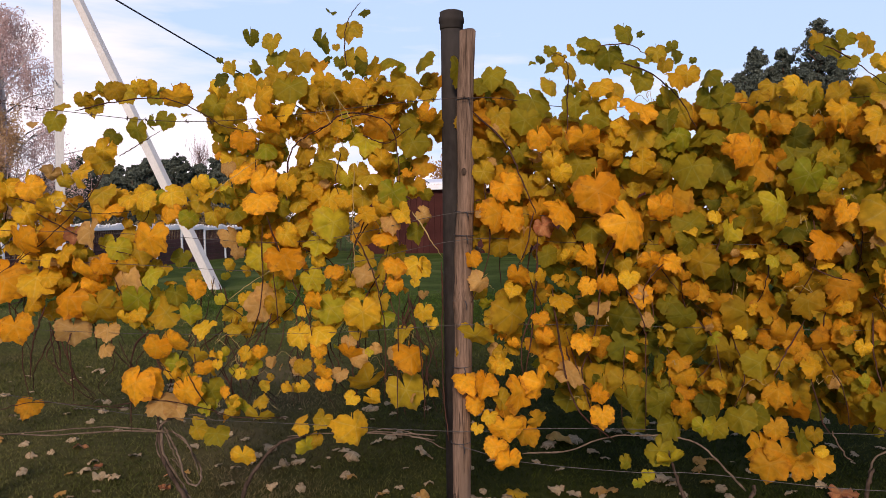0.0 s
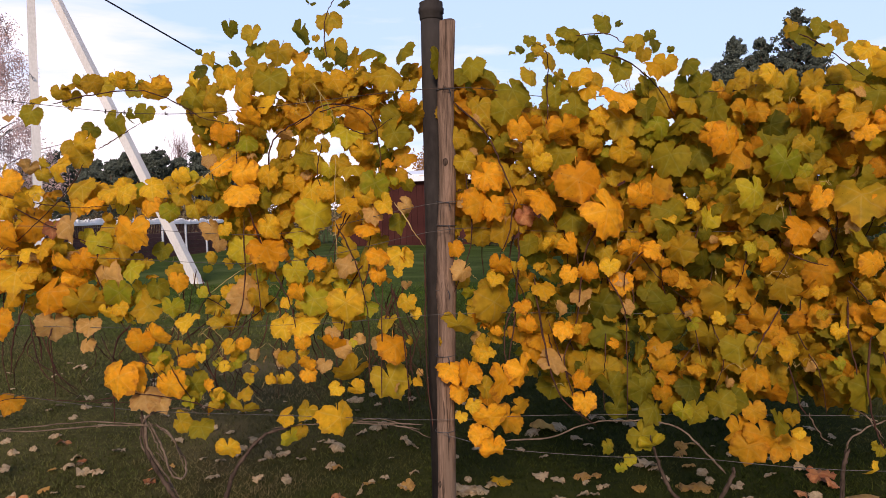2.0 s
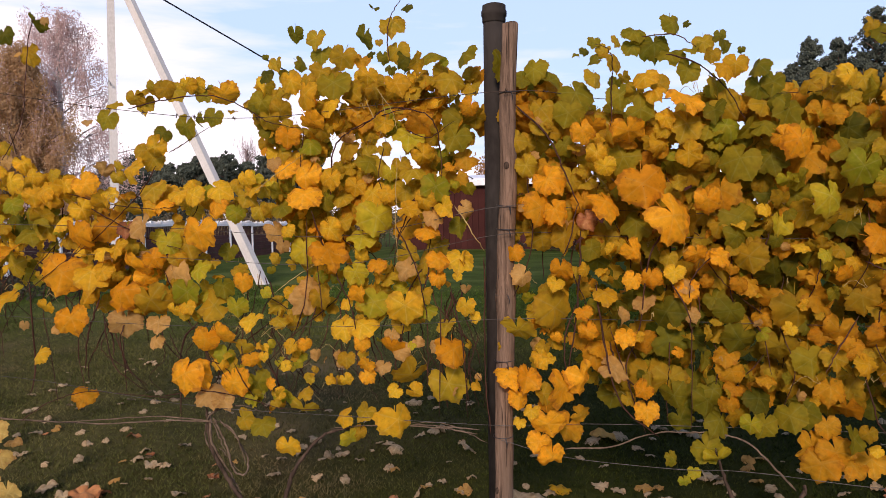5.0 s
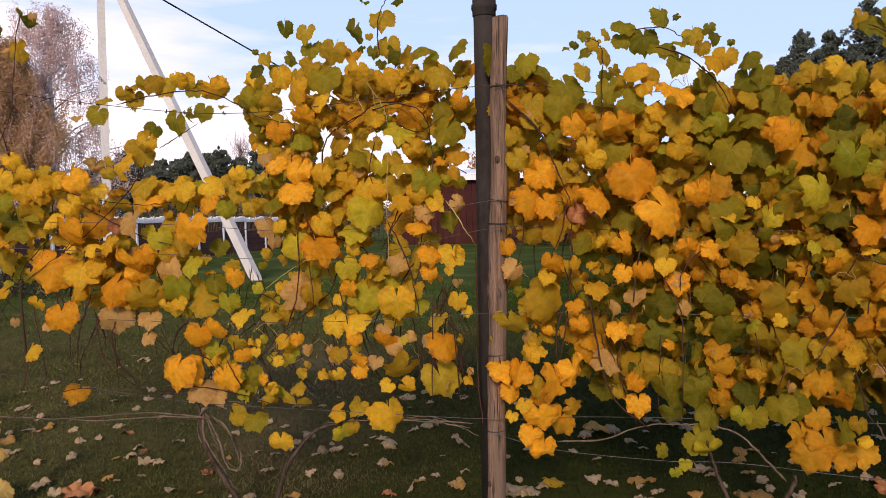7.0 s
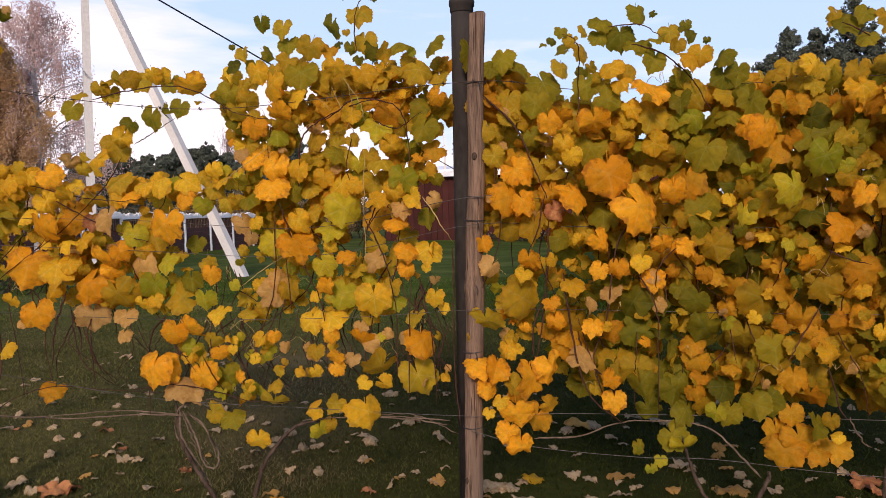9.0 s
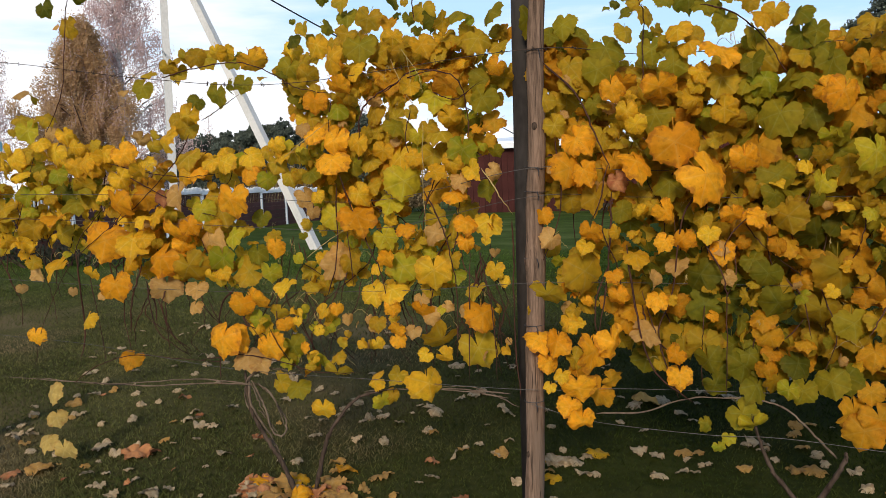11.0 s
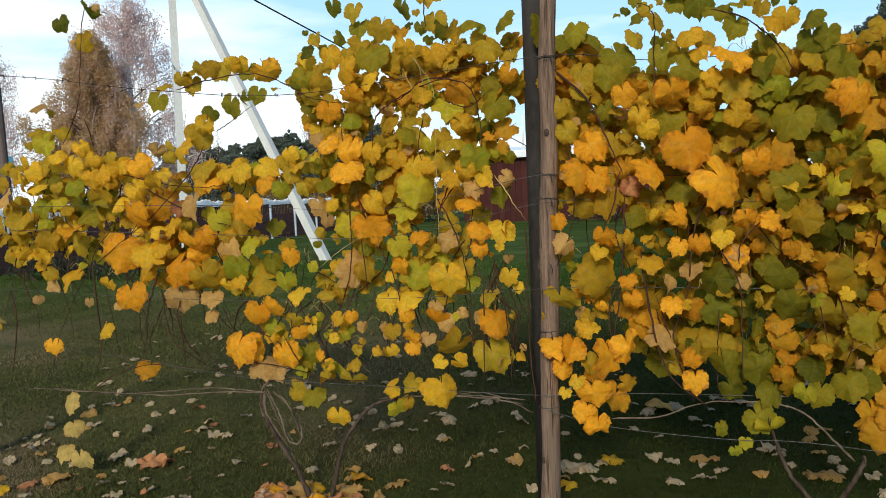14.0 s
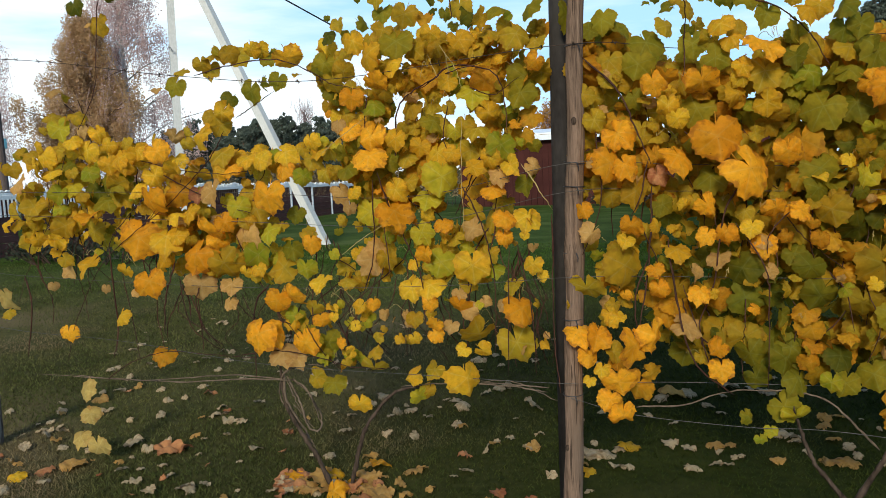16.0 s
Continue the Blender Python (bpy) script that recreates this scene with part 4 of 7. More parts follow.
VINES = [thing("grape_vine", x, ROW, 0, label, "grape vine", "vines along the trellis") for x, label in (
    (-1.88, "grape vine with yellow autumn leaves trained along low wires"), (-1.72, "grape vine with mixed yellow and lime autumn leaves"), (0.50, "grape vine with large orange-yellow autumn leaves beside the post"),
    (0.84, "grape vine dense with green and orange autumn leaves"), (1.30, "grape vine with olive and yellow leaves on forked stems"), (2.30, "grape vine with thick green and yellow foliage"))]
COUNTS = [0] * len(VINES)
HEAPS = {}
spray = random.Random(17)


def vine_at(x):
    for i, limit in enumerate((-2.15, -0.52, 0.30, 0.80, 1.45)):
        if x < limit:
            return i
    return 5


def leaf(x, y, z, width, tone, turn=None, yaw=None, pitch=None, kind=""):
    """One leaf with its blade's middle at (x, y, z); turn: the tip's way from straight down; kind: flat, folded (v, u) or crumpled."""
    i = vine_at(x)
    COUNTS[i] += 1
    shape = spray.choice(KINDS[kind])
    turn = spray.gauss(0, 34) if turn is None else turn + spray.gauss(0, 16)
    yaw = spray.gauss(10, 20) if yaw is None else yaw * spray.choice((-1, 1)) + 10 if yaw else spray.gauss(8, 22)
    pitch = spray.gauss(-12, 24) if pitch is None or pitch == 0 else pitch
    k = width / 1.64
    m = pose(x, y, z, 0, 0, yaw) @ pose(0, 0, 0, pitch) @ pose(0, 0, 0, 0, turn) @ Matrix.Diagonal((k * spray.uniform(0.95, 1.08), k, k * spray.uniform(0.92, 1.06), 1))
    m = Matrix.Translation((-VINES[i].matrix_basis.translation.x, -ROW, 0)) @ m
    if COUNTS[i] > 300:
        HEAPS.setdefault((i, tone), []).append((shape, m))
        return
    ob = new("leaf", toned(shape, tone))
    ob.parent, ob.matrix_basis = VINES[i], m


def joined(name, some, tone):
    """Many leaves in one mesh."""
    verts, faces, vein, rim, blade = [], [], [], [], []
    for me, m in some:
        base = len(verts)
        verts += [tuple(m @ v.co) for v in me.vertices]
        faces += [tuple(base + k for k in p.vertices) for p in me.polygons]
        vein += [d.value for d in me.attributes["vein"].data]
        rim += [d.value for d in me.attributes["rim"].data]
        blade += [c for d in me.attributes["blade"].data for c in d.vector]
    me = bpy.data.meshes.new(name)
    me.from_pydata(verts, [], faces)
    for key, values in (("vein", vein), ("rim", rim)):
        me.attributes.new(key, "FLOAT", "POINT").data.foreach_set("value", values)
    me.attributes.new("blade", "FLOAT_VECTOR", "POINT").data.foreach_set("vector", blade)
    for p in me.polygons:
        p.use_smooth = True
    me.materials.append(TONES[tone])
    return me


def heap_foliage():
    """The leaves past the first hundreds of each vine, joined by vine and colour."""
    for (i, tone), some in HEAPS.items():
        ob = tagged(new("foliage", joined("foliage", [(SHAPES[shape], m) for shape, m in some], tone)), kind="stuff")
        ob.parent = VINES[i]


def cane(x, points, radius, material=None, name="cane", rough=0.12):
    """A stem through points (x, depth, z) of the vine nearest to x."""
    i = vine_at(x)
    rng = random.Random(int(1000 * points[0][0]) + len(points))
    pts = bend([(a - VINES[i].matrix_basis.translation.x, b - ROW + (0.0 if name == "trunk" else 0.055), c) for a, b, c in points], 7)
    n = len(pts)
    for k, p in enumerate(pts):
        pts[k] = p + Vector((rng.gauss(0, 0.0018), rng.gauss(0, 0.0018), rng.gauss(0, 0.0018)))
    bm = bmesh.new()
    tube(bm, pts, [radius * (1.0 - 0.5 * k / n) * (1.25 if k % 5 == 0 and k else 1.0) * min(1.0, 0.35 + 0.4 * k, 0.35 + 0.4 * (n - 1 - k)) for k in range(n)], 7, rough=rough, rng=rng)
    part(name, bm, material or M_CANE, VINES[i], smooth=True)


def tangle(x0, x1, z0, z1, n, seed, curl=False):
    """Thin stems, or pale curling tendrils, threaded through the leaves."""
    rng = random.Random(seed)
    for _ in range(n):
        x, z, y = rng.uniform(x0, x1), rng.uniform(z0, z1), rng.uniform(3.38, 3.52)
        if sight_gap(x, z, 0.12) or sight_gap(x, z - 0.3, 0.12) or (x < -0.5 and z > 1.85 and x < -1.85):
            continue
        if curl:
            h = rng.uniform(0.06, 0.16)
            a = rng.uniform(-1.2, 1.2)
            pts = [(x, y, z), (x + 0.5 * h * a, y - 0.02, z + 0.5 * h), (x + h * a * 0.9, y - 0.03, z + 0.3 * h), (x + h * a * 0.8, y - 0.02, z + 0.6 * h)]
            cane(x, pts, rng.uniform(0.0009, 0.0014), M_TENDRIL, "tendril")
        else:
            h, s = min(rng.uniform(0.25, 0.65), z - 0.72), rng.gauss(0, 0.16)
            pts = [(x, y + 0.05, z), (x + s * 0.2 + rng.gauss(0, 0.03), y + rng.gauss(0, 0.03), z - h * 0.33), (x + s * 0.7 + rng.gauss(0, 0.03), y + rng.gauss(0, 0.03), z - h * 0.66), (x + s, y + 0.05, z - h)]
            cane(x, pts, rng.uniform(0.0022, 0.0042))


# thin places of the foliage: x and z from, to
GAPS = ((-2.56, -2.33, 1.54, 1.72), (-2.16, -1.90, 1.51, 1.70), (-1.66, -1.56, 2.19, 2.27), (-1.75, -1.71, 2.25, 2.33), (-1.40, -1.34, 2.0, 2.09),
        (-1.11, -1.06, 1.95, 2.02), (-0.68, -0.57, 1.80, 2.04), (-0.78, -0.61, 1.52, 1.79), (-1.09, -0.98, 1.53, 1.75), (-0.42, -0.15, 1.46, 1.56))


def sight_gap(x, z, w):
    slit = -1.66 - (z - 1.37) * 0.50
    if 1.30 < z < 2.7 and abs(x - slit) < 0.07 + 0.42 * w:
        return True
    return any(x0 - 0.4 * w < x < x1 + 0.4 * w and z0 - 0.4 * w < z < z1 + 0.4 * w for x0, x1, z0, z1 in GAPS)


def fill(x0, x1, z0, z1, n, tones, size=(0.09, 0.16), depth=(3.42, 3.62), gate=0.0, seed=1):
    """Leaves scattered through a stretch of the trellis, thinned into clusters."""
    rng = random.Random(seed)
    made = tries = 0
    while made < n and tries < n * 20:
        tries += 1
        x, z = rng.uniform(x0, x1), rng.uniform(z0, z1)
        if noise.noise((x * 2.3 + seed, z * 2.3, 0)) < gate + rng.uniform(-0.25, 0.25):
            continue
        w = rng.uniform(*size)
        if sight_gap(x, z, w):
            continue
        made += 1
        leaf(x, rng.uniform(*depth), z, w, rng.choice(tones), rng.gauss(0, 40), rng.gauss(0, 38), rng.gauss(-12, 26))


CURLED = [leaf_mesh(200 + i, d, f, c, w, 0.5, cr) for i, (d, f, c, w, cr) in enumerate((
    (0.05, 0.18, 0.15, 0.10, 0.25), (0.08, -0.15, -0.2, 0.12, 0.3), (0.03, 0.3, 0.1, 0.10, 0.35), (0.1, 0.1, 0.30, 0.12, 0.2), (0.06, -0.3, 0.15, 0.12, 0.3)))]
FALLEN = {}


def lying(x, y, width):
    s = width / 1.5
    return pose(x, y, ground_z(x, y) + 0.022 + 0.10 * s, 0, 0, spray.uniform(0, 360)) @ pose(0, 0, 0, -90 + spray.gauss(0, 15), spray.gauss(0, 15), 0) @ Matrix.Diagonal((s, s, s, 1))


def fallen(x, y, width, tone):
    """A dry leaf lying curled on the lawn."""
    k = spray.randrange(5)
    if (k, tone) not in FALLEN:
        me = CURLED[k].copy()
        me.name = "fallen_leaf"
        me.materials.append(TONES[tone])
        FALLEN[k, tone] = me
    ob = new("fallen_leaf", FALLEN[k, tone])
    ob.matrix_basis = lying(x, y, width)
    words = {"w": "pale withered vine leaf lying on the grass", "y": "yellow fallen vine leaf on the grass", "r": "russet curled vine leaf on the grass", "p": "beige fallen vine leaf on the grass", "o": "orange fallen vine leaf on the grass"}
    tagged(ob, words[tone], "leaf", "fallen leaves on the lawn")


# stems
cane(-1.02, [(-1.02, 3.34, 2.44), (-1.03, 3.35, 2.59), (-1.00, 3.36, 2.69), (-0.95, 3.37, 2.75)], 0.0030)
cane(-3.14, [(-3.14, 3.35, 2.85), (-3.21, 3.37, 2.70), (-3.18, 3.28, 2.30), (-3.36, 3.33, 2.10), (-3.55, 3.37, 1.93), (-3.69, 3.34, 1.55), (-3.98, 3.37, 1.19), (-3.98, 3.29, 0.99)], 0.0026)
cane(-2.36, [(-2.36, 3.33, 1.99), (-2.42, 3.30, 1.87), (-2.63, 3.33, 1.71), (-2.82, 3.34, 1.58), (-3.01, 3.28, 1.44), (-3.30, 3.30, 1.24), (-3.54, 3.31, 0.89), (-3.71, 3.37, 0.61)], 0.0029)
cane(-3.99, [(-3.99, 3.36, 1.18), (-3.88, 3.30, 0.99), (-4.04, 3.36, 0.63)], 0.0056)
cane(-2.95, [(-2.95, 3.29, 1.62), (-3.20, 3.34, 1.44), (-3.23, 3.29, 1.31)], 0.0029)
cane(-3.19, [(-3.19, 3.28, 1.35), (-3.27, 3.37, 0.88), (-3.25, 3.30, 0.69)], 0.0056)
cane(-2.84, [(-2.84, 3.30, 1.57), (-3.19, 3.38, 1.30), (-3.14, 3.37, 0.85), (-3.06, 3.31, 0.67)], 0.0032)
cane(-2.80, [(-2.80, 3.38, 1.27), (-2.85, 3.33, 1.07), (-2.90, 3.35, 0.84)], 0.0056)
cane(-2.70, [(-2.70, 3.30, 1.15), (-2.72, 3.37, 1.04), (-2.70, 3.35, 0.94)], 0.0056)
cane(-2.17, [(-2.17, 3.38, 1.14), (-2.27, 3.37, 1.01), (-2.25, 3.31, 0.61)], 0.0056)
cane(-2.52, [(-2.52, 3.32, 2.30), (-2.27, 3.30, 2.33), (-1.97, 3.29, 2.33), (-1.77, 3.29, 2.25), (-1.66, 3.31, 2.18), (-1.48, 3.34, 2.14)], 0.0035)
cane(-2.24, [(-2.24, 3.28, 2.05), (-2.18, 3.35, 2.11), (-2.00, 3.31, 2.18)], 0.0030)
cane(-2.81, [(-2.81, 3.31, 1.79), (-2.66, 3.36, 1.69), (-2.40, 3.33, 1.59), (-2.20, 3.31, 1.54)], 0.0036)
cane(-2.95, [(-2.95, 3.33, 1.86), (-2.72, 3.35, 1.80), (-2.39, 3.29, 1.76), (-2.23, 3.38, 1.77)], 0.0029)
cane(-2.30, [(-2.30, 3.28, 1.43), (-2.26, 3.35, 1.24), (-2.13, 3.36, 1.02), (-1.94, 3.28, 0.86)], 0.0029)
cane(-1.36, [(-1.36, 3.36, 1.78), (-1.32, 3.32, 2.02), (-1.23, 3.34, 2.12), (-1.03, 3.28, 2.18), (-0.86, 3.28, 2.21)], 0.0043)
cane(-1.18, [(-1.18, 3.30, 2.12), (-1.04, 3.38, 2.22), (-0.81, 3.30, 2.16), (-0.78, 3.36, 2.01), (-0.78, 3.37, 1.87)], 0.0040)
cane(-1.06, [(-1.06, 3.37, 2.07), (-1.08, 3.31, 1.90), (-1.06, 3.32, 1.80)], 0.0029)
cane(-0.94, [(-0.94, 3.33, 2.11), (-0.84, 3.36, 2.07), (-0.69, 3.29, 2.13)], 0.0029)
cane(-1.49, [(-1.49, 3.35, 2.14), (-1.52, 3.36, 1.99), (-1.52, 3.37, 1.79)], 0.0029)
cane(-1.43, [(-1.43, 3.28, 1.73), (-1.41, 3.37, 1.54), (-1.30, 3.29, 1.39), (-1.23, 3.31, 1.19), (-1.23, 3.34, 0.90)], 0.0043)
cane(-1.50, [(-1.50, 3.37, 1.70), (-1.49, 3.31, 1.30), (-1.62, 3.37, 1.03), (-1.63, 3.33, 0.92)], 0.0036)
cane(-1.42, [(-1.42, 3.31, 1.46), (-1.40, 3.31, 1.18)], 0.0036)
cane(-1.00, [(-1.00, 3.30, 1.66), (-0.91, 3.29, 1.49), (-0.86, 3.29, 1.31), (-0.86, 3.35, 1.11), (-0.88, 3.38, 0.80)], 0.0036)
cane(-0.77, [(-0.77, 3.30, 1.34), (-0.79, 3.28, 0.72)], 0.0036)
cane(-0.75, [(-0.75, 3.38, 1.35), (-0.68, 3.33, 1.06), (-0.66, 3.32, 0.72)], 0.0036)
cane(-0.56, [(-0.56, 3.30, 1.50), (-0.57, 3.34, 1.27), (-0.58, 3.36, 0.90), (-0.55, 3.33, 0.64)], 0.0043)
cane(-0.69, [(-0.69, 3.27, 1.74), (-0.60, 3.24, 1.61), (-0.56, 3.32, 1.52)], 0.0030, M_TENDRIL, "tendril")
cane(-1.90, [(-1.90, 3.28, 0.95), (-1.84, 3.33, 0.79), (-1.73, 3.36, 0.67)], 0.0029)
cane(-2.08, [(-2.08, 3.29, 0.97), (-1.99, 3.35, 0.90), (-1.92, 3.37, 0.78)], 0.0029)
cane(-2.41, [(-2.41, 3.34, 0.73), (-2.15, 3.36, 0.77), (-1.82, 3.29, 0.76), (-1.63, 3.32, 0.71), (-1.35, 3.29, 0.73)], 0.0029)
cane(-3.40, [(-3.40, 3.36, 0.53), (-3.10, 3.31, 0.68), (-2.85, 3.33, 0.74), (-2.56, 3.38, 0.72), (-2.16, 3.37, 0.72)], 0.0029)
cane(-0.42, [(-0.42, 3.38, 2.21), (-0.25, 3.33, 2.03), (-0.18, 3.33, 1.86), (-0.12, 3.35, 1.71)], 0.0050)
cane(-0.13, [(-0.13, 3.33, 1.73), (-0.16, 3.31, 1.58), (-0.21, 3.32, 1.46)], 0.0036)
cane(-0.35, [(-0.35, 3.29, 1.86), (-0.34, 3.32, 1.53), (-0.47, 3.38, 1.23)], 0.0036)
cane(-0.12, [(-0.12, 3.38, 1.61), (-0.13, 3.34, 1.32), (-0.18, 3.33, 0.93)], 0.0050)
cane(-0.05, [(-0.05, 3.31, 1.38), (-0.00, 3.29, 1.02), (0.07, 3.31, 0.81), (0.22, 3.36, 0.67)], 0.0050)
cane(0.31, [(0.31, 3.37, 1.64), (0.19, 3.32, 1.51), (0.14, 3.36, 1.17), (0.08, 3.36, 0.96), (0.16, 3.35, 0.69)], 0.0043)
cane(0.01, [(0.01, 3.35, 1.17), (0.07, 3.36, 0.96), (0.11, 3.32, 0.84)], 0.0029)
cane(0.23, [(0.23, 3.35, 1.44), (0.34, 3.31, 1.26), (0.36, 3.33, 1.08), (0.36, 3.36, 0.71)], 0.0036)
cane(0.47, [(0.47, 3.35, 1.51), (0.36, 3.31, 1.39), (0.36, 3.37, 1.25)], 0.0029)
cane(0.02, [(0.02, 3.34, 2.07), (0.03, 3.34, 2.32), (0.02, 3.28, 2.40), (-0.04, 3.33, 2.44)], 0.0029)
cane(0.26, [(0.26, 3.31, 2.37), (0.40, 3.35, 2.32), (0.51, 3.33, 2.20), (0.59, 3.36, 2.07)], 0.0036)
cane(0.16, [(0.16, 3.34, 2.46), (0.30, 3.36, 2.46), (0.38, 3.31, 2.39)], 0.0029)
cane(1.09, [(1.09, 3.34, 2.40), (1.18, 3.35, 2.35), (1.28, 3.36, 2.27), (1.34, 3.32, 2.20)], 0.0029)
cane(0.68, [(0.68, 3.36, 1.59), (0.64, 3.37, 1.44)], 0.0036)
cane(0.59, [(0.59, 3.35, 1.23), (0.66, 3.38, 1.13), (0.69, 3.38, 0.97)], 0.0036)
cane(1.02, [(1.02, 3.33, 1.24), (0.93, 3.33, 1.07), (0.89, 3.30, 1.00)], 0.0036)
cane(1.05, [(1.05, 3.36, 0.99), (1.10, 3.37, 0.80), (1.12, 3.33, 0.75)], 0.0036)
cane(1.38, [(1.38, 3.35, 1.10), (1.37, 3.35, 0.88), (1.40, 3.35, 0.70), (1.42, 3.30, 0.62)], 0.0050)
cane(1.43, [(1.43, 3.36, 1.05), (1.46, 3.34, 0.86), (1.46, 3.35, 0.63)], 0.0050)
cane(1.58, [(1.58, 3.32, 1.09), (1.54, 3.34, 0.86), (1.50, 3.36, 0.63)], 0.0050)
cane(1.04, [(1.04, 3.34, 1.47), (1.12, 3.35, 1.43), (1.19, 3.28, 1.41)], 0.0036)
cane(1.27, [(1.27, 3.30, 1.35), (1.34, 3.32, 1.28), (1.40, 3.35, 1.20)], 0.0036)
cane(0.02, [(0.02, 3.30, 1.84), (0.14, 3.35, 1.76), (0.19, 3.34, 1.70)], 0.0036)
cane(1.41, [(1.41, 3.28, 1.66), (1.44, 3.33, 1.52), (1.45, 3.30, 1.40)], 0.0029)
cane(-2.09, [(-2.09, 3.36, 0.61), (-2.48, 3.36, 0.61), (-3.14, 3.38, 0.54), (-3.99, 3.37, 0.53)], 0.004, M_DRYCANE, "cane")
cane(-2.08, [(-2.08, 3.37, 0.60), (-2.35, 3.35, 0.60), (-2.81, 3.40, 0.54), (-3.34, 3.39, 0.53), (-3.75, 3.41, 0.53)], 0.005, M_DRYCANE, "cane")
cane(-2.08, [(-2.08, 3.41, 0.60), (-1.96, 3.37, 0.54), (-1.94, 3.44, 0.34)], 0.005, M_DRYCANE, "cane")
cane(-2.05, [(-2.05, 3.35, 0.47), (-2.02, 3.39, 0.40), (-1.95, 3.38, 0.33)], 0.004, M_DRYCANE, "cane")
cane(-2.11, [(-2.11, 3.39, 0.60), (-2.04, 3.36, 0.49), (-2.01, 3.43, 0.34)], 0.004, M_DRYCANE, "cane")
cane(-0.63, [(-0.63, 3.39, 0.62), (-0.78, 3.35, 0.65), (-1.10, 3.41, 0.63), (-1.40, 3.36, 0.61)], 0.004, M_DRYCANE, "cane")
cane(-0.62, [(-0.62, 3.40, 0.64), (-0.85, 3.38, 0.65), (-1.16, 3.41, 0.63)], 0.004, M_DRYCANE, "cane")
cane(-0.59, [(-0.59, 3.45, 0.56), (-0.81, 3.43, 0.65), (-1.03, 3.39, 0.65)], 0.003, M_DRYCANE, "cane")
cane(-1.67, [(-1.67, 3.31, 1.31), (-1.50, 3.29, 1.42), (-1.33, 3.27, 1.50)], 0.0020, M_TENDRIL, "tendril")
cane(-1.72, [(-1.72, 3.24, 1.83), (-1.60, 3.29, 1.93), (-1.46, 3.29, 2.01)], 0.0020, M_TENDRIL, "tendril")
cane(-1.15, [(-1.15, 3.33, 2.28), (-1.09, 3.33, 2.14), (-1.01, 3.29, 2.02)], 0.0020, M_TENDRIL, "tendril")
cane(-1.07, [(-1.07, 3.27, 2.31), (-1.01, 3.32, 2.21), (-0.95, 3.23, 2.09)], 0.0020, M_TENDRIL, "tendril")
cane(-1.03, [(-1.03, 3.24, 2.28), (-1.03, 3.29, 2.16), (-1.07, 3.29, 2.06)], 0.0020, M_TENDRIL, "tendril")
cane(-0.96, [(-0.96, 3.24, 1.97), (-0.99, 3.29, 1.68), (-1.00, 3.32, 1.41)], 0.0020, M_TENDRIL, "tendril")
cane(-2.11, [(-2.11, 3.39, 0.62), (-2.04, 3.39, 0.48), (-1.98, 3.37, 0.35), (-1.92, 3.38, 0.32), (-1.94, 3.45, 0.38), (-1.97, 3.39, 0.52), (-2.08, 3.45, 0.56), (-2.13, 3.44, 0.59)], 0.0065, M_DRYCANE, "cane")
cane(-2.14, [(-2.14, 3.41, 0.64), (-2.11, 3.38, 0.48), (-2.04, 3.45, 0.27), (-1.96, 3.40, 0.21)], 0.008, M_DRYCANE, "cane")
cane(-2.06, [(-2.06, 3.39, 0.68), (-2.13, 3.38, 0.62), (-2.20, 3.45, 0.47), (-2.09, 3.40, 0.37)], 0.006, M_DRYCANE, "cane")
cane(-2.11, [(-2.11, 3.38, 0.65), (-1.96, 3.40, 0.69), (-1.79, 3.36, 0.68)], 0.0035, M_DRYCANE, "cane")
cane(0.80, [(0.80, 3.41, 0.45), (0.71, 3.39, 0.55), (0.60, 3.38, 0.66), (0.48, 3.43, 0.68), (0.33, 3.43, 0.68)], 0.0055, M_DRYCANE, "cane")
cane(-0.20, [(-0.20, 3.35, 0.59), (0.01, 3.40, 0.60), (0.20, 3.38, 0.68), (0.43, 3.44, 0.68)], 0.0045, M_DRYCANE, "cane")
cane(1.30, [(1.30, 3.43, 0.54), (1.31, 3.37, 0.64), (1.41, 3.38, 0.71), (1.56, 3.37, 0.74), (1.73, 3.45, 0.70)], 0.0045, M_DRYCANE, "cane")
cane(1.31, [(1.31, 3.38, 0.78), (1.39, 3.41, 0.73), (1.45, 3.40, 0.64)], 0.005, M_DRYCANE, "cane")
cane(1.15, [(1.15, 3.41, 0.74), (1.20, 3.41, 0.64), (1.24, 3.42, 0.61)], 0.004, M_DRYCANE, "cane")
cane(-2.15, [(-1.85, 3.45, -0.09), (-1.92, 3.45, 0.11), (-2.01, 3.45, 0.25), (-2.10, 3.45, 0.39), (-2.14, 3.45, 0.50), (-2.15, 3.45, 0.68)], 0.015, M_BARK, "trunk", 0.2)
cane(-1.28, [(-1.75, 3.45, -0.01), (-1.70, 3.45, 0.17), (-1.65, 3.45, 0.32), (-1.57, 3.45, 0.45), (-1.44, 3.45, 0.57), (-1.28, 3.45, 0.61)], 0.013, M_BARK, "trunk", 0.2)
cane(0.83, [(0.65, 3.45, 0.10), (0.76, 3.45, 0.32), (0.82, 3.45, 0.44), (0.83, 3.45, 0.49)], 0.013, M_BARK, "trunk", 0.2)
cane(0.46, [(0.76, 3.45, 0.10), (0.62, 3.45, 0.28), (0.54, 3.45, 0.39), (0.49, 3.45, 0.52), (0.46, 3.45, 0.63)], 0.011, M_BARK, "trunk", 0.2)
cane(1.31, [(1.28, 3.45, 0.09), (1.28, 3.45, 0.35), (1.29, 3.45, 0.52), (1.31, 3.45, 0.59)], 0.013, M_BARK, "trunk", 0.2)
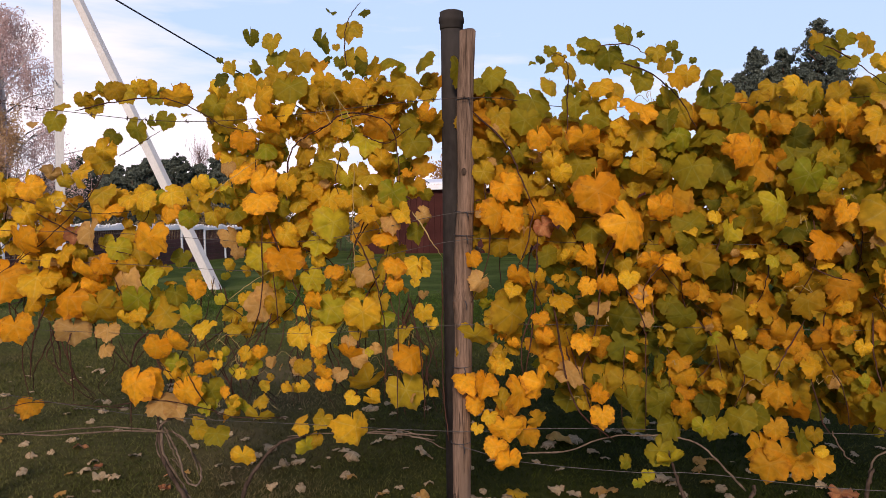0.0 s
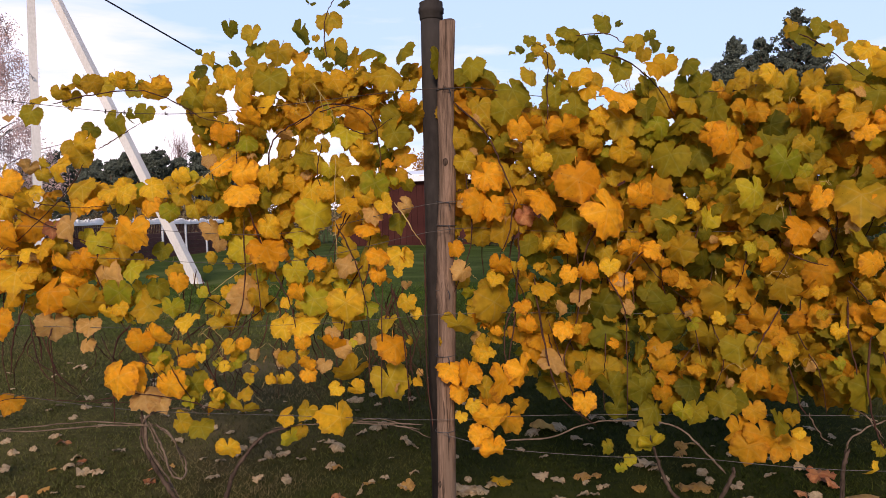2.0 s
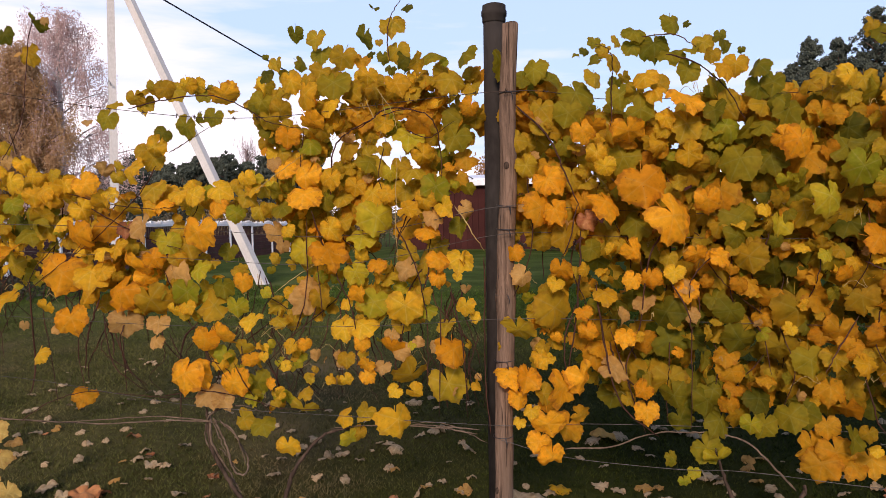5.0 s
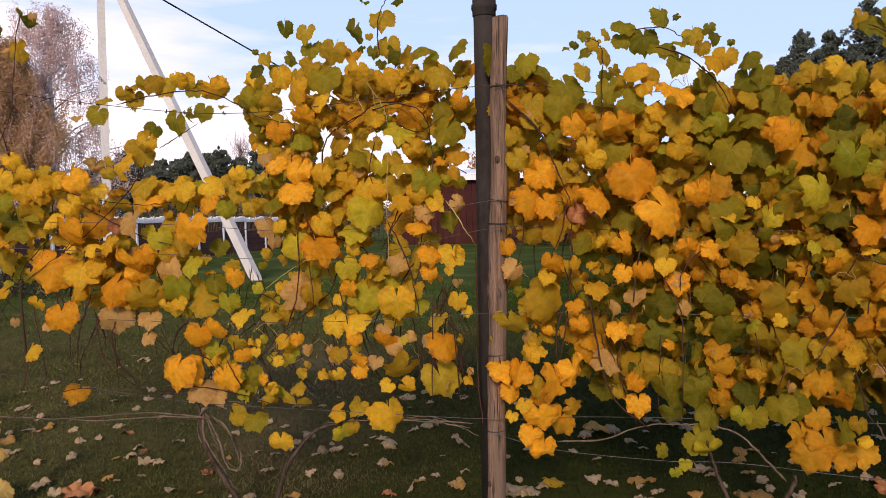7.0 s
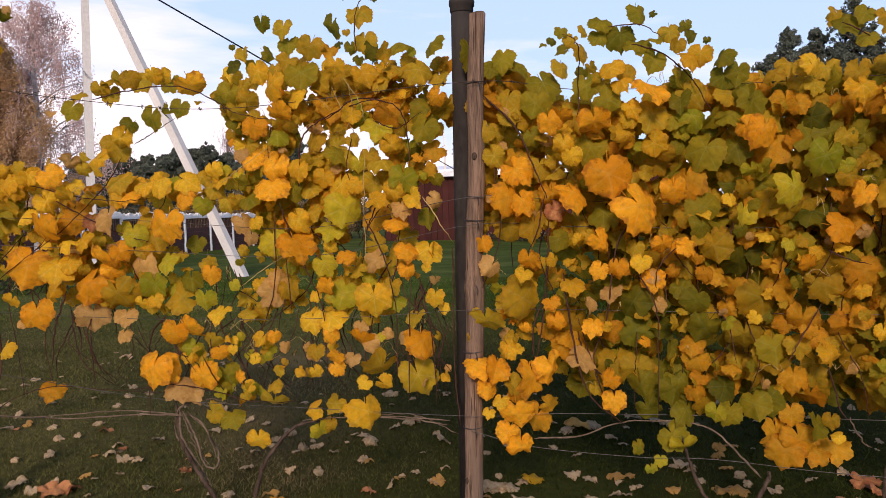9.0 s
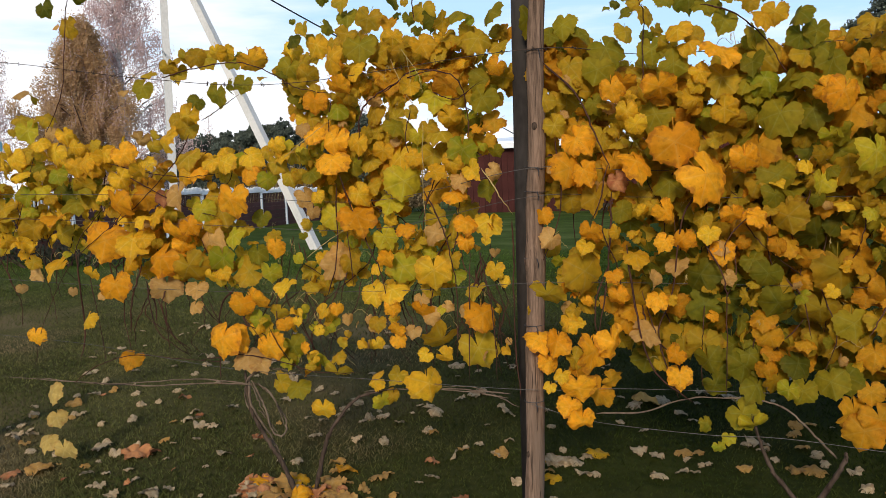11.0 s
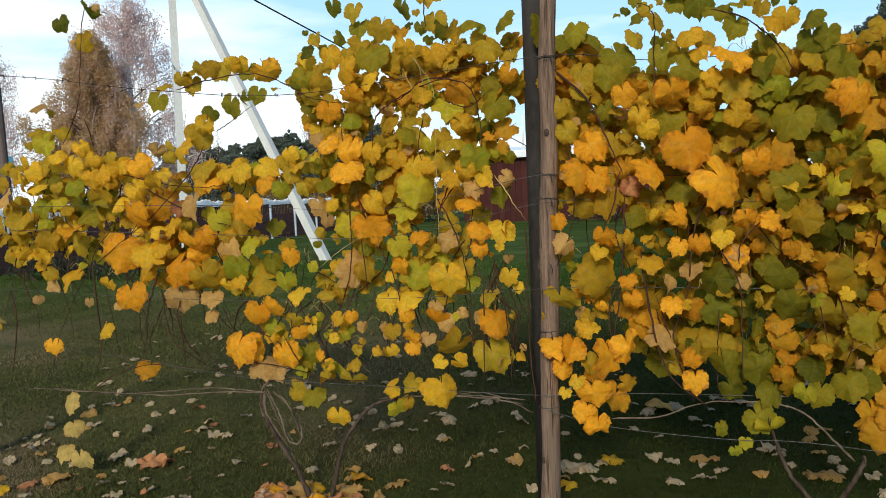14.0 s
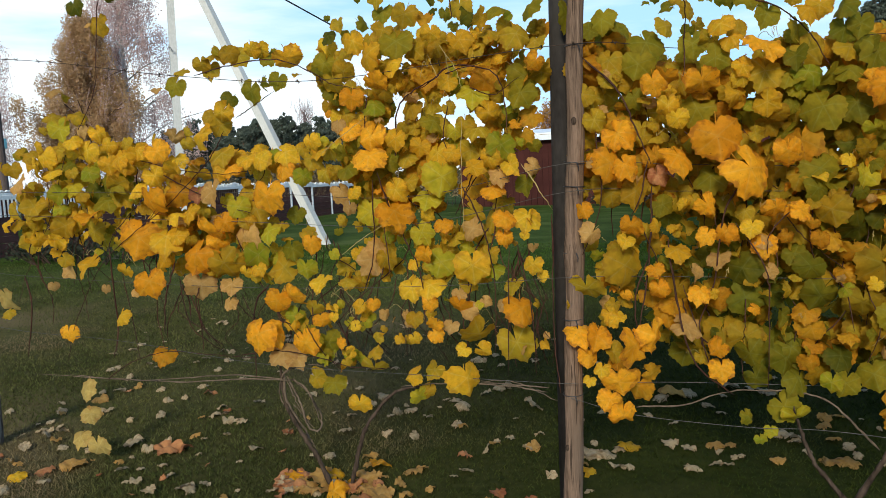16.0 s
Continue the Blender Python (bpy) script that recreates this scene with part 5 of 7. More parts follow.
cane(1.50, [(1.49, 3.45, 0.10), (1.48, 3.45, 0.36), (1.49, 3.45, 0.55), (1.50, 3.45, 0.68)], 0.013, M_BARK, "trunk", 0.2)

# leaves west of the post
leaf(-1.13, 3.49, 2.73, 0.062, "d", 0, 50)
leaf(-1.02, 3.45, 2.64, 0.127, "k", 0)
leaf(-0.97, 3.51, 2.73, 0.067, "d")
leaf(-1.19, 3.52, 2.59, 0.131, "d", 15, 48)
leaf(-1.09, 3.45, 2.55, 0.039, "k")
leaf(-1.16, 3.51, 2.51, 0.045, "d", 20)
leaf(-1.52, 3.40, 2.61, 0.085, "g", -15)
leaf(-1.42, 3.43, 2.59, 0.102, "k", 0)
leaf(-1.41, 3.47, 2.52, 0.108, "g", -20)
leaf(-1.29, 3.45, 2.49, 0.135, "k", 10)
leaf(-1.00, 3.46, 2.50, 0.111, "k", -15)
leaf(-0.95, 3.46, 2.46, 0.105, "d", 0, 52)
leaf(-1.08, 3.48, 2.48, 0.067, "d")
leaf(-0.87, 3.36, 2.42, 0.096, "y", 20)
leaf(-0.80, 3.44, 2.47, 0.125, "g", -10)
leaf(-0.75, 3.41, 2.42, 0.048, "l")
leaf(-0.65, 3.40, 2.44, 0.122, "g", 0)
leaf(-1.73, 3.47, 2.53, 0.035, "d")
leaf(-1.64, 3.42, 2.48, 0.080, "k", 0)
leaf(-1.54, 3.51, 2.49, 0.082, "d", -35, 62)
leaf(-1.41, 3.45, 2.43, 0.114, "k", -10, 0, -40)
leaf(-1.72, 3.46, 2.44, 0.087, "d", -80, 0, -30)
leaf(-1.55, 3.40, 2.38, 0.125, "y", 0)
leaf(-1.47, 3.41, 2.38, 0.079, "k")
leaf(-1.66, 3.44, 2.31, 0.104, "k", 0, 35)
leaf(-1.73, 3.41, 2.29, 0.121, "g", 30)
leaf(-1.45, 3.34, 2.29, 0.150, "y", 0, kind="f")
leaf(-1.36, 3.40, 2.25, 0.124, "y", 20, 0, -40)
leaf(-1.32, 3.41, 2.35, 0.163, "g", 0, kind="f")
leaf(-1.12, 3.36, 2.37, 0.098, "y", 0)
leaf(-1.21, 3.51, 2.48, 0.114, "a", 0, 0, -45)
leaf(-1.24, 3.46, 2.32, 0.119, "k")
leaf(-1.04, 3.47, 2.42, 0.061, "d")
leaf(-0.99, 3.41, 2.33, 0.126, "y", -20)
leaf(-0.93, 3.44, 2.30, 0.104, "k")
leaf(-0.85, 3.45, 2.36, 0.126, "k", 10)
leaf(-0.71, 3.41, 2.33, 0.140, "k", 0)
leaf(-0.64, 3.47, 2.30, 0.097, "k")
leaf(-0.82, 3.49, 2.23, 0.127, "a", -10)
leaf(-0.63, 3.40, 2.20, 0.090, "o", 40)
leaf(-0.70, 3.46, 2.14, 0.147, "g", 0, kind="f")
leaf(-1.69, 3.42, 2.19, 0.127, "k", 0)
leaf(-1.71, 3.48, 2.15, 0.112, "d")
leaf(-1.62, 3.41, 2.24, 0.109, "k")
leaf(-1.41, 3.34, 2.16, 0.122, "o", -10)
leaf(-1.57, 3.40, 2.14, 0.103, "k")
leaf(-1.35, 3.46, 2.18, 0.097, "a")
leaf(-1.20, 3.48, 2.17, 0.131, "a")
leaf(-1.04, 3.34, 2.14, 0.097, "y")
leaf(-0.97, 3.49, 2.23, 0.162, "a", kind="f")
leaf(-0.89, 3.46, 2.14, 0.138, "a")
leaf(-0.83, 3.46, 2.17, 0.116, "a")
leaf(-1.02, 3.43, 2.11, 0.105, "l")
leaf(-1.56, 3.36, 2.10, 0.124, "o", 0)
leaf(-1.45, 3.39, 2.06, 0.119, "l", 0)
leaf(-1.66, 3.39, 1.98, 0.075, "p")
leaf(-1.59, 3.38, 1.94, 0.108, "o", 0)
leaf(-1.57, 3.44, 1.98, 0.087, "a")
leaf(-1.48, 3.40, 1.90, 0.148, "o", 0)
leaf(-1.47, 3.33, 1.80, 0.162, "o", 10, kind="f")
leaf(-1.80, 3.42, 1.90, 0.100, "l")
leaf(-1.76, 3.46, 1.86, 0.106, "k", -60)
leaf(-1.65, 3.40, 1.83, 0.104, "g")
leaf(-1.62, 3.46, 1.89, 0.088, "g")
leaf(-1.77, 3.43, 1.74, 0.100, "k")
leaf(-1.72, 3.44, 1.74, 0.076, "k")
leaf(-1.62, 3.40, 1.75, 0.121, "g")
leaf(-1.32, 3.34, 1.88, 0.116, "y", -10)
leaf(-1.39, 3.41, 1.78, 0.108, "g")
leaf(-1.48, 3.47, 1.74, 0.122, "g")
leaf(-1.29, 3.41, 1.79, 0.107, "k")
leaf(-1.28, 3.45, 2.04, 0.119, "k")
leaf(-1.22, 3.41, 1.84, 0.112, "y", 10)
leaf(-1.13, 3.41, 1.80, 0.134, "y", -10, 0, -20)
leaf(-1.04, 3.36, 1.80, 0.088, "y")
leaf(-1.14, 3.42, 1.96, 0.129, "g", 0, 40)
leaf(-1.11, 3.44, 1.94, 0.101, "k")
leaf(-0.94, 3.42, 2.08, 0.165, "l", 0, kind="f")
leaf(-1.06, 3.41, 2.02, 0.072, "k")
leaf(-0.85, 3.39, 1.98, 0.114, "y", -40)
leaf(-1.00, 3.46, 1.94, 0.106, "k")
leaf(-1.04, 3.43, 1.91, 0.083, "l")
leaf(-0.92, 3.40, 1.91, 0.126, "k", 0)
leaf(-0.98, 3.47, 1.81, 0.140, "k", 0)
leaf(-0.80, 3.38, 1.82, 0.146, "l", 0, 0, -10, kind="f")
leaf(-0.85, 3.36, 1.77, 0.103, "y")
leaf(-0.72, 3.48, 1.86, 0.110, "a", 0)
leaf(-0.68, 3.50, 1.96, 0.116, "a", 30)
leaf(-0.71, 3.42, 2.06, 0.141, "g")
leaf(-0.77, 3.51, 1.93, 0.117, "d")
leaf(-0.65, 3.44, 1.81, 0.076, "g")
leaf(-1.10, 3.37, 1.68, 0.193, "l", 0, kind="f")
leaf(-1.25, 3.46, 1.71, 0.131, "a")
leaf(-1.33, 3.35, 1.63, 0.117, "y", -30)
leaf(-1.29, 3.41, 1.67, 0.107, "k")
leaf(-1.43, 3.45, 1.63, 0.092, "a")
leaf(-1.67, 3.41, 1.63, 0.110, "p", 0, 38)
leaf(-1.64, 3.51, 1.72, 0.095, "a")
leaf(-1.57, 3.35, 1.63, 0.074, "y")
leaf(-0.92, 3.34, 1.73, 0.113, "y", -80, 0, -50)
leaf(-0.99, 3.51, 1.64, 0.159, "a", -60, kind="f")
leaf(-0.84, 3.37, 1.62, 0.119, "o", 0)
leaf(-0.75, 3.37, 1.73, 0.102, "y", -60, 0, -30)
leaf(-0.81, 3.38, 1.69, 0.103, "p")
leaf(-0.71, 3.49, 1.64, 0.116, "d", 0, 28)
leaf(-0.65, 3.42, 1.72, 0.086, "p")
leaf(-1.19, 3.40, 1.59, 0.151, "l", 20, kind="f")
leaf(-1.51, 3.40, 1.52, 0.149, "l", 0)
leaf(-1.33, 3.31, 1.52, 0.188, "o", -10, kind="f")
leaf(-1.35, 3.50, 1.56, 0.093, "a")
leaf(-1.61, 3.36, 1.55, 0.080, "p")
leaf(-1.68, 3.43, 1.48, 0.070, "k", 45, 55)
leaf(-1.73, 3.46, 1.42, 0.047, "g")
leaf(-1.09, 3.34, 1.46, 0.099, "o", 0)
leaf(-1.08, 3.39, 1.43, 0.061, "y")
leaf(-1.12, 3.41, 1.38, 0.039, "y")
leaf(-1.23, 3.41, 1.41, 0.124, "l", -20, 0, -15)
leaf(-1.24, 3.51, 1.49, 0.081, "d")
leaf(-1.06, 3.41, 1.38, 0.089, "k", 80, 0, -40)
leaf(-0.96, 3.39, 1.43, 0.127, "p", 0, 32)
leaf(-0.94, 3.41, 1.51, 0.116, "k", -60)
leaf(-0.88, 3.46, 1.46, 0.128, "k", 0)
leaf(-0.78, 3.35, 1.48, 0.118, "o", 0)
leaf(-0.79, 3.36, 1.39, 0.087, "o", 0)
leaf(-0.69, 3.41, 1.48, 0.125, "y", 0)
leaf(-1.53, 3.42, 1.27, 0.151, "p", 0, 30)
leaf(-1.50, 3.43, 1.34, 0.122, "p")
leaf(-1.44, 3.43, 1.28, 0.121, "k")
leaf(-1.20, 3.36, 1.31, 0.106, "o", 0, 28)
leaf(-1.28, 3.39, 1.26, 0.074, "y")
leaf(-1.14, 3.40, 1.26, 0.152, "l", 0, kind="f")
leaf(-0.95, 3.34, 1.25, 0.169, "y", 0, kind="f")
leaf(-1.00, 3.43, 1.16, 0.107, "k")
leaf(-0.89, 3.41, 1.30, 0.105, "k")
leaf(-0.86, 3.40, 1.23, 0.105, "l", -60, 0, -50)
leaf(-0.67, 3.41, 1.25, 0.093, "y", 0)
leaf(-0.67, 3.43, 1.33, 0.055, "p")
leaf(-1.29, 3.38, 1.13, 0.130, "y", 0)
leaf(-1.19, 3.37, 1.15, 0.151, "y", 0, kind="f")
leaf(-1.18, 3.35, 1.07, 0.084, "o", 0)
leaf(-1.67, 3.41, 1.16, 0.094, "k")
leaf(-0.77, 3.42, 1.15, 0.099, "k", 0)
leaf(-0.91, 3.41, 1.07, 0.061, "p")
leaf(-1.04, 3.39, 1.04, 0.117, "o", 0)
leaf(-0.99, 3.39, 1.02, 0.100, "p")
leaf(-1.05, 3.42, 1.10, 0.079, "p")
leaf(-0.72, 3.36, 1.04, 0.168, "o", 0, 0, -32, kind="f")
leaf(-0.83, 3.41, 1.05, 0.072, "p")
leaf(-1.60, 3.39, 1.03, 0.081, "y", 30)
leaf(-1.63, 3.39, 0.93, 0.064, "y", 60)
leaf(-1.50, 3.36, 1.05, 0.069, "o")
leaf(-1.46, 3.41, 0.99, 0.069, "p", 0, 55)
leaf(-1.30, 3.42, 0.97, 0.092, "k", -10)
leaf(-1.17, 3.36, 0.96, 0.078, "o")
leaf(-1.17, 3.38, 0.90, 0.085, "o")
leaf(-1.10, 3.41, 0.94, 0.085, "p", 0)
leaf(-1.36, 3.36, 0.88, 0.062, "y")
leaf(-1.30, 3.41, 0.87, 0.063, "y", -20)
leaf(-0.97, 3.43, 0.90, 0.174, "k", 0, kind="f")
leaf(-1.03, 3.38, 0.83, 0.078, "y")
leaf(-0.91, 3.34, 0.84, 0.088, "y")
leaf(-0.76, 3.42, 0.86, 0.182, "k", -10, kind="f")
leaf(-1.00, 3.34, 0.69, 0.182, "y", 0, 0, 0, kind="v")
leaf(-1.32, 3.39, 0.68, 0.114, "y", 60, 0, -20)
leaf(-1.21, 3.43, 0.70, 0.103, "k", 45, 48)
leaf(-1.63, 3.40, 0.50, 0.129, "y", 10)
leaf(-1.30, 3.42, 0.56, 0.104, "l", 0, 42)
leaf(-1.26, 3.46, 0.58, 0.076, "k")
leaf(-1.54, 3.42, 0.79, 0.088, "k", 180)
leaf(-1.56, 3.45, 0.69, 0.136, "k")
leaf(-1.75, 3.49, 0.70, 0.115, "a")
leaf(-1.83, 3.46, 0.81, 0.151, "g")
leaf(-1.79, 3.42, 0.60, 0.125, "g")
leaf(-1.73, 3.39, 0.83, 0.076, "o")
leaf(-2.65, 3.43, 2.34, 0.086, "k", 0)
leaf(-2.67, 3.40, 2.26, 0.104, "g", 10)
leaf(-2.82, 3.42, 2.25, 0.056, "p")
leaf(-2.50, 3.43, 2.36, 0.104, "k", -20)
leaf(-2.48, 3.47, 2.34, 0.098, "k", -40)
leaf(-2.43, 3.45, 2.40, 0.122, "k", 0)
leaf(-2.37, 3.45, 2.40, 0.115, "k")
leaf(-2.31, 3.43, 2.40, 0.102, "k", 0)
leaf(-2.28, 3.47, 2.39, 0.115, "k")
leaf(-2.12, 3.35, 2.39, 0.099, "y")
leaf(-2.09, 3.39, 2.39, 0.100, "y", 0)
leaf(-2.06, 3.42, 2.36, 0.112, "g", 0)
leaf(-1.92, 3.38, 2.33, 0.156, "o", -20, kind="f")
leaf(-1.92, 3.45, 2.26, 0.047, "k")
leaf(-2.01, 3.41, 2.23, 0.100, "g", 0)
leaf(-2.11, 3.41, 2.23, 0.083, "g", 0, 50)
leaf(-2.17, 3.40, 2.18, 0.137, "g", 0)
leaf(-2.37, 3.47, 2.17, 0.098, "d", 60, 38)
leaf(-2.33, 3.35, 2.08, 0.119, "y", 0)
leaf(-2.41, 3.43, 2.02, 0.116, "k", 10)
leaf(-2.51, 3.47, 2.08, 0.099, "k")
leaf(-2.50, 3.37, 1.97, 0.145, "y", 0)
leaf(-2.64, 3.42, 1.94, 0.087, "k")
leaf(-2.70, 3.39, 1.97, 0.117, "p", 30)
leaf(-2.64, 3.42, 2.00, 0.068, "k")
leaf(-3.22, 3.39, 2.01, 0.095, "y", -20)
leaf(-3.16, 3.39, 1.94, 0.095, "y", 30)
leaf(-1.77, 3.41, 2.27, 0.075, "g")
leaf(-3.04, 3.36, 1.86, 0.144, "y", 0)
leaf(-3.18, 3.39, 1.83, 0.146, "y", 10)
leaf(-3.32, 3.47, 1.92, 0.124, "k")
leaf(-2.96, 3.39, 1.89, 0.132, "y", -30)
leaf(-3.08, 3.43, 1.95, 0.089, "k")
leaf(-2.83, 3.40, 1.90, 0.143, "o", -20)
leaf(-2.67, 3.34, 1.80, 0.134, "y", 20)
leaf(-2.81, 3.34, 1.76, 0.123, "y", 0)
leaf(-3.02, 3.39, 1.70, 0.133, "y", 10)
leaf(-3.27, 3.43, 1.73, 0.136, "g")
leaf(-3.14, 3.40, 1.73, 0.134, "k")
leaf(-3.27, 3.44, 1.63, 0.169, "g")
leaf(-3.18, 3.47, 1.66, 0.136, "k")
leaf(-2.86, 3.35, 1.61, 0.204, "o", 0, kind="f")
leaf(-2.69, 3.36, 1.54, 0.129, "y", 0, 28)
leaf(-2.61, 3.35, 1.55, 0.122, "y", -10)
leaf(-2.73, 3.44, 1.67, 0.176, "a", kind="f")
leaf(-2.61, 3.44, 1.65, 0.100, "r")
leaf(-2.42, 3.37, 1.78, 0.151, "y", 0)
leaf(-2.34, 3.40, 1.79, 0.115, "o", 0)
leaf(-2.39, 3.40, 1.86, 0.140, "k", 0, 0, -40)
leaf(-2.55, 3.42, 1.75, 0.117, "k")
leaf(-2.45, 3.36, 1.66, 0.151, "p")
leaf(-2.21, 3.37, 1.83, 0.113, "y", -10)
leaf(-2.11, 3.34, 1.82, 0.117, "y", 0)
leaf(-2.06, 3.39, 1.84, 0.089, "l")
leaf(-1.96, 3.37, 1.85, 0.134, "y", -10)
leaf(-1.98, 3.35, 1.76, 0.111, "o", 10)
leaf(-1.87, 3.37, 1.72, 0.105, "l", 0, 42)
leaf(-2.06, 3.31, 1.62, 0.192, "o", 10, kind="f")
leaf(-2.41, 3.44, 1.61, 0.086, "l")
leaf(-2.29, 3.38, 1.57, 0.126, "l", 10)
leaf(-2.22, 3.44, 1.55, 0.158, "k")
leaf(-2.24, 3.43, 1.50, 0.140, "k")
leaf(-2.98, 3.35, 1.40, 0.250, "o", 0, kind="f")
leaf(-2.78, 3.35, 1.41, 0.185, "y", 0, kind="f")
leaf(-2.71, 3.36, 1.42, 0.117, "y", -20)
leaf(-2.49, 3.34, 1.45, 0.163, "o", 0, kind="f")
leaf(-2.38, 3.37, 1.49, 0.127, "o", -20)
leaf(-2.45, 3.39, 1.39, 0.129, "o", 0)
leaf(-2.58, 3.35, 1.31, 0.202, "o", 0, 0, 0, kind="c")
leaf(-2.86, 3.40, 1.27, 0.088, "y", 30)
leaf(-2.20, 3.39, 1.30, 0.156, "l", 0)
leaf(-2.11, 3.37, 1.43, 0.125, "l", 0)
leaf(-2.28, 3.40, 1.40, 0.176, "p", kind="f")
leaf(-2.07, 3.43, 1.46, 0.084, "k")
leaf(-1.97, 3.44, 1.52, 0.096, "g")
leaf(-1.90, 3.43, 1.43, 0.095, "k")
leaf(-2.01, 3.44, 1.33, 0.126, "g")
leaf(-1.86, 3.38, 1.36, 0.106, "o", 0)
leaf(-2.13, 3.46, 1.32, 0.092, "k")
leaf(-1.83, 3.42, 1.81, 0.123, "k")
leaf(-1.81, 3.37, 1.90, 0.087, "y")
leaf(-1.79, 3.40, 1.85, 0.111, "y")
leaf(-1.90, 3.42, 1.87, 0.082, "k")
leaf(-3.10, 3.35, 1.22, 0.095, "y", 20)
leaf(-2.92, 3.35, 1.15, 0.188, "o", -10, kind="f")
leaf(-3.06, 3.37, 1.09, 0.057, "p")
leaf(-3.21, 3.39, 0.94, 0.116, "y", 0)
leaf(-2.62, 3.42, 1.13, 0.175, "p", -10, kind="f")
leaf(-2.38, 3.38, 1.14, 0.116, "p", 0)
leaf(-2.40, 3.37, 1.04, 0.091, "p")
leaf(-3.28, 3.37, 1.11, 0.051, "p")
leaf(-2.56, 3.46, 1.24, 0.144, "a")
leaf(-2.42, 3.39, 1.26, 0.189, "k", kind="f")
leaf(-2.27, 3.37, 1.21, 0.078, "y", 20)
leaf(-2.19, 3.38, 1.23, 0.084, "y", -20)
leaf(-2.07, 3.42, 1.23, 0.175, "k", kind="f")
leaf(-1.89, 3.37, 1.23, 0.123, "l", 0)
leaf(-1.82, 3.39, 1.16, 0.124, "y", 0)
leaf(-2.06, 3.33, 1.06, 0.142, "o", 30)
leaf(-1.97, 3.34, 1.09, 0.135, "o", -30)
leaf(-1.99, 3.39, 0.97, 0.113, "l")
leaf(-1.98, 3.43, 0.91, 0.096, "k")
leaf(-1.88, 3.41, 1.01, 0.095, "k")
leaf(-1.91, 3.36, 0.83, 0.159, "o", 0, kind="f")
leaf(-2.19, 3.33, 0.87, 0.185, "o", 0, kind="f")
leaf(-2.13, 3.38, 0.87, 0.145, "o", -20, 28, 0, kind="c")
leaf(-2.09, 3.40, 0.76, 0.175, "p", 0, kind="f")
leaf(-2.02, 3.42, 0.73, 0.139, "p")
leaf(-2.99, 3.49, 0.68, 0.137, "a", 10, 28)
leaf(-1.91, 3.45, 0.62, 0.127, "k")
leaf(-1.87, 3.44, 0.76, 0.096, "g")
leaf(-1.81, 3.36, 0.96, 0.088, "o")
leaf(-3.45, 3.51, 2.80, 0.112, "d", 0)
leaf(-3.21, 3.50, 2.84, 0.129, "d", -30, 48)
leaf(-3.09, 3.43, 2.84, 0.047, "p")
leaf(-3.23, 3.45, 2.66, 0.122, "k", 0)
leaf(-3.28, 3.41, 2.66, 0.047, "p")
leaf(-3.58, 3.38, 2.30, 0.104, "p", 0)
leaf(-3.56, 3.46, 2.28, 0.085, "k", -70, 38)
leaf(-3.63, 3.43, 2.15, 0.113, "k")
leaf(-3.53, 3.38, 2.07, 0.132, "l", 0)
leaf(-3.51, 3.40, 2.12, 0.077, "k")
leaf(-3.70, 3.41, 2.07, 0.057, "k")
leaf(-3.42, 3.42, 2.15, 0.104, "k", 0, 38)
leaf(-3.38, 3.41, 2.05, 0.076, "p", 0)
leaf(-3.22, 3.36, 2.03, 0.101, "y", 0)
leaf(-3.39, 3.34, 1.99, 0.109, "y")
leaf(-3.43, 3.39, 1.93, 0.125, "y")
leaf(-3.33, 3.38, 1.93, 0.130, "y", -10)
leaf(-3.13, 3.34, 1.95, 0.093, "y", 30)
leaf(-3.06, 3.34, 1.87, 0.140, "y", 0)
leaf(-3.07, 3.41, 1.96, 0.094, "k")
leaf(-2.94, 3.37, 1.91, 0.119, "y")
leaf(-3.76, 3.40, 1.97, 0.093, "y")
leaf(-3.70, 3.41, 1.91, 0.135, "y")
leaf(-3.65, 3.44, 1.94, 0.114, "k")
leaf(-3.62, 3.36, 1.82, 0.119, "y", 10)
leaf(-3.59, 3.43, 1.83, 0.135, "g")
leaf(-3.52, 3.43, 1.81, 0.078, "k")
leaf(-3.34, 3.39, 1.80, 0.117, "l", -20)
leaf(-3.14, 3.34, 1.84, 0.127, "y", 0)
leaf(-4.02, 3.44, 1.85, 0.118, "k", 20)
leaf(-4.16, 3.46, 1.87, 0.075, "k", 0, 55)
leaf(-4.21, 3.45, 1.76, 0.090, "k", 0, 28)
leaf(-3.90, 3.37, 1.76, 0.137, "p")
leaf(-3.81, 3.44, 1.83, 0.094, "k")
leaf(-3.85, 3.41, 1.61, 0.153, "k", 0)
leaf(-3.73, 3.45, 1.70, 0.130, "k")
leaf(-3.61, 3.40, 1.68, 0.135, "l")
leaf(-3.67, 3.44, 1.59, 0.108, "l")
leaf(-3.53, 3.43, 1.72, 0.106, "l", -10)
leaf(-3.45, 3.41, 1.67, 0.091, "k")
leaf(-3.19, 3.42, 1.73, 0.144, "g")
leaf(-3.40, 3.51, 1.68, 0.185, "d")
leaf(-3.35, 3.36, 1.55, 0.166, "o", -20)
leaf(-3.62, 3.43, 1.48, 0.165, "k")
leaf(-3.81, 3.43, 1.57, 0.116, "k")
leaf(-4.05, 3.45, 1.59, 0.119, "k")
leaf(-4.09, 3.41, 1.51, 0.096, "y")
leaf(-4.05, 3.44, 1.50, 0.097, "k")
leaf(-3.96, 3.47, 1.38, 0.141, "k")
leaf(-3.78, 3.38, 1.41, 0.115, "y")
leaf(-3.63, 3.35, 1.40, 0.148, "y")
leaf(-3.42, 3.46, 1.44, 0.149, "k")
leaf(-3.40, 3.37, 1.25, 0.167, "y", -10, 28)
leaf(-3.60, 3.40, 1.28, 0.100, "k")
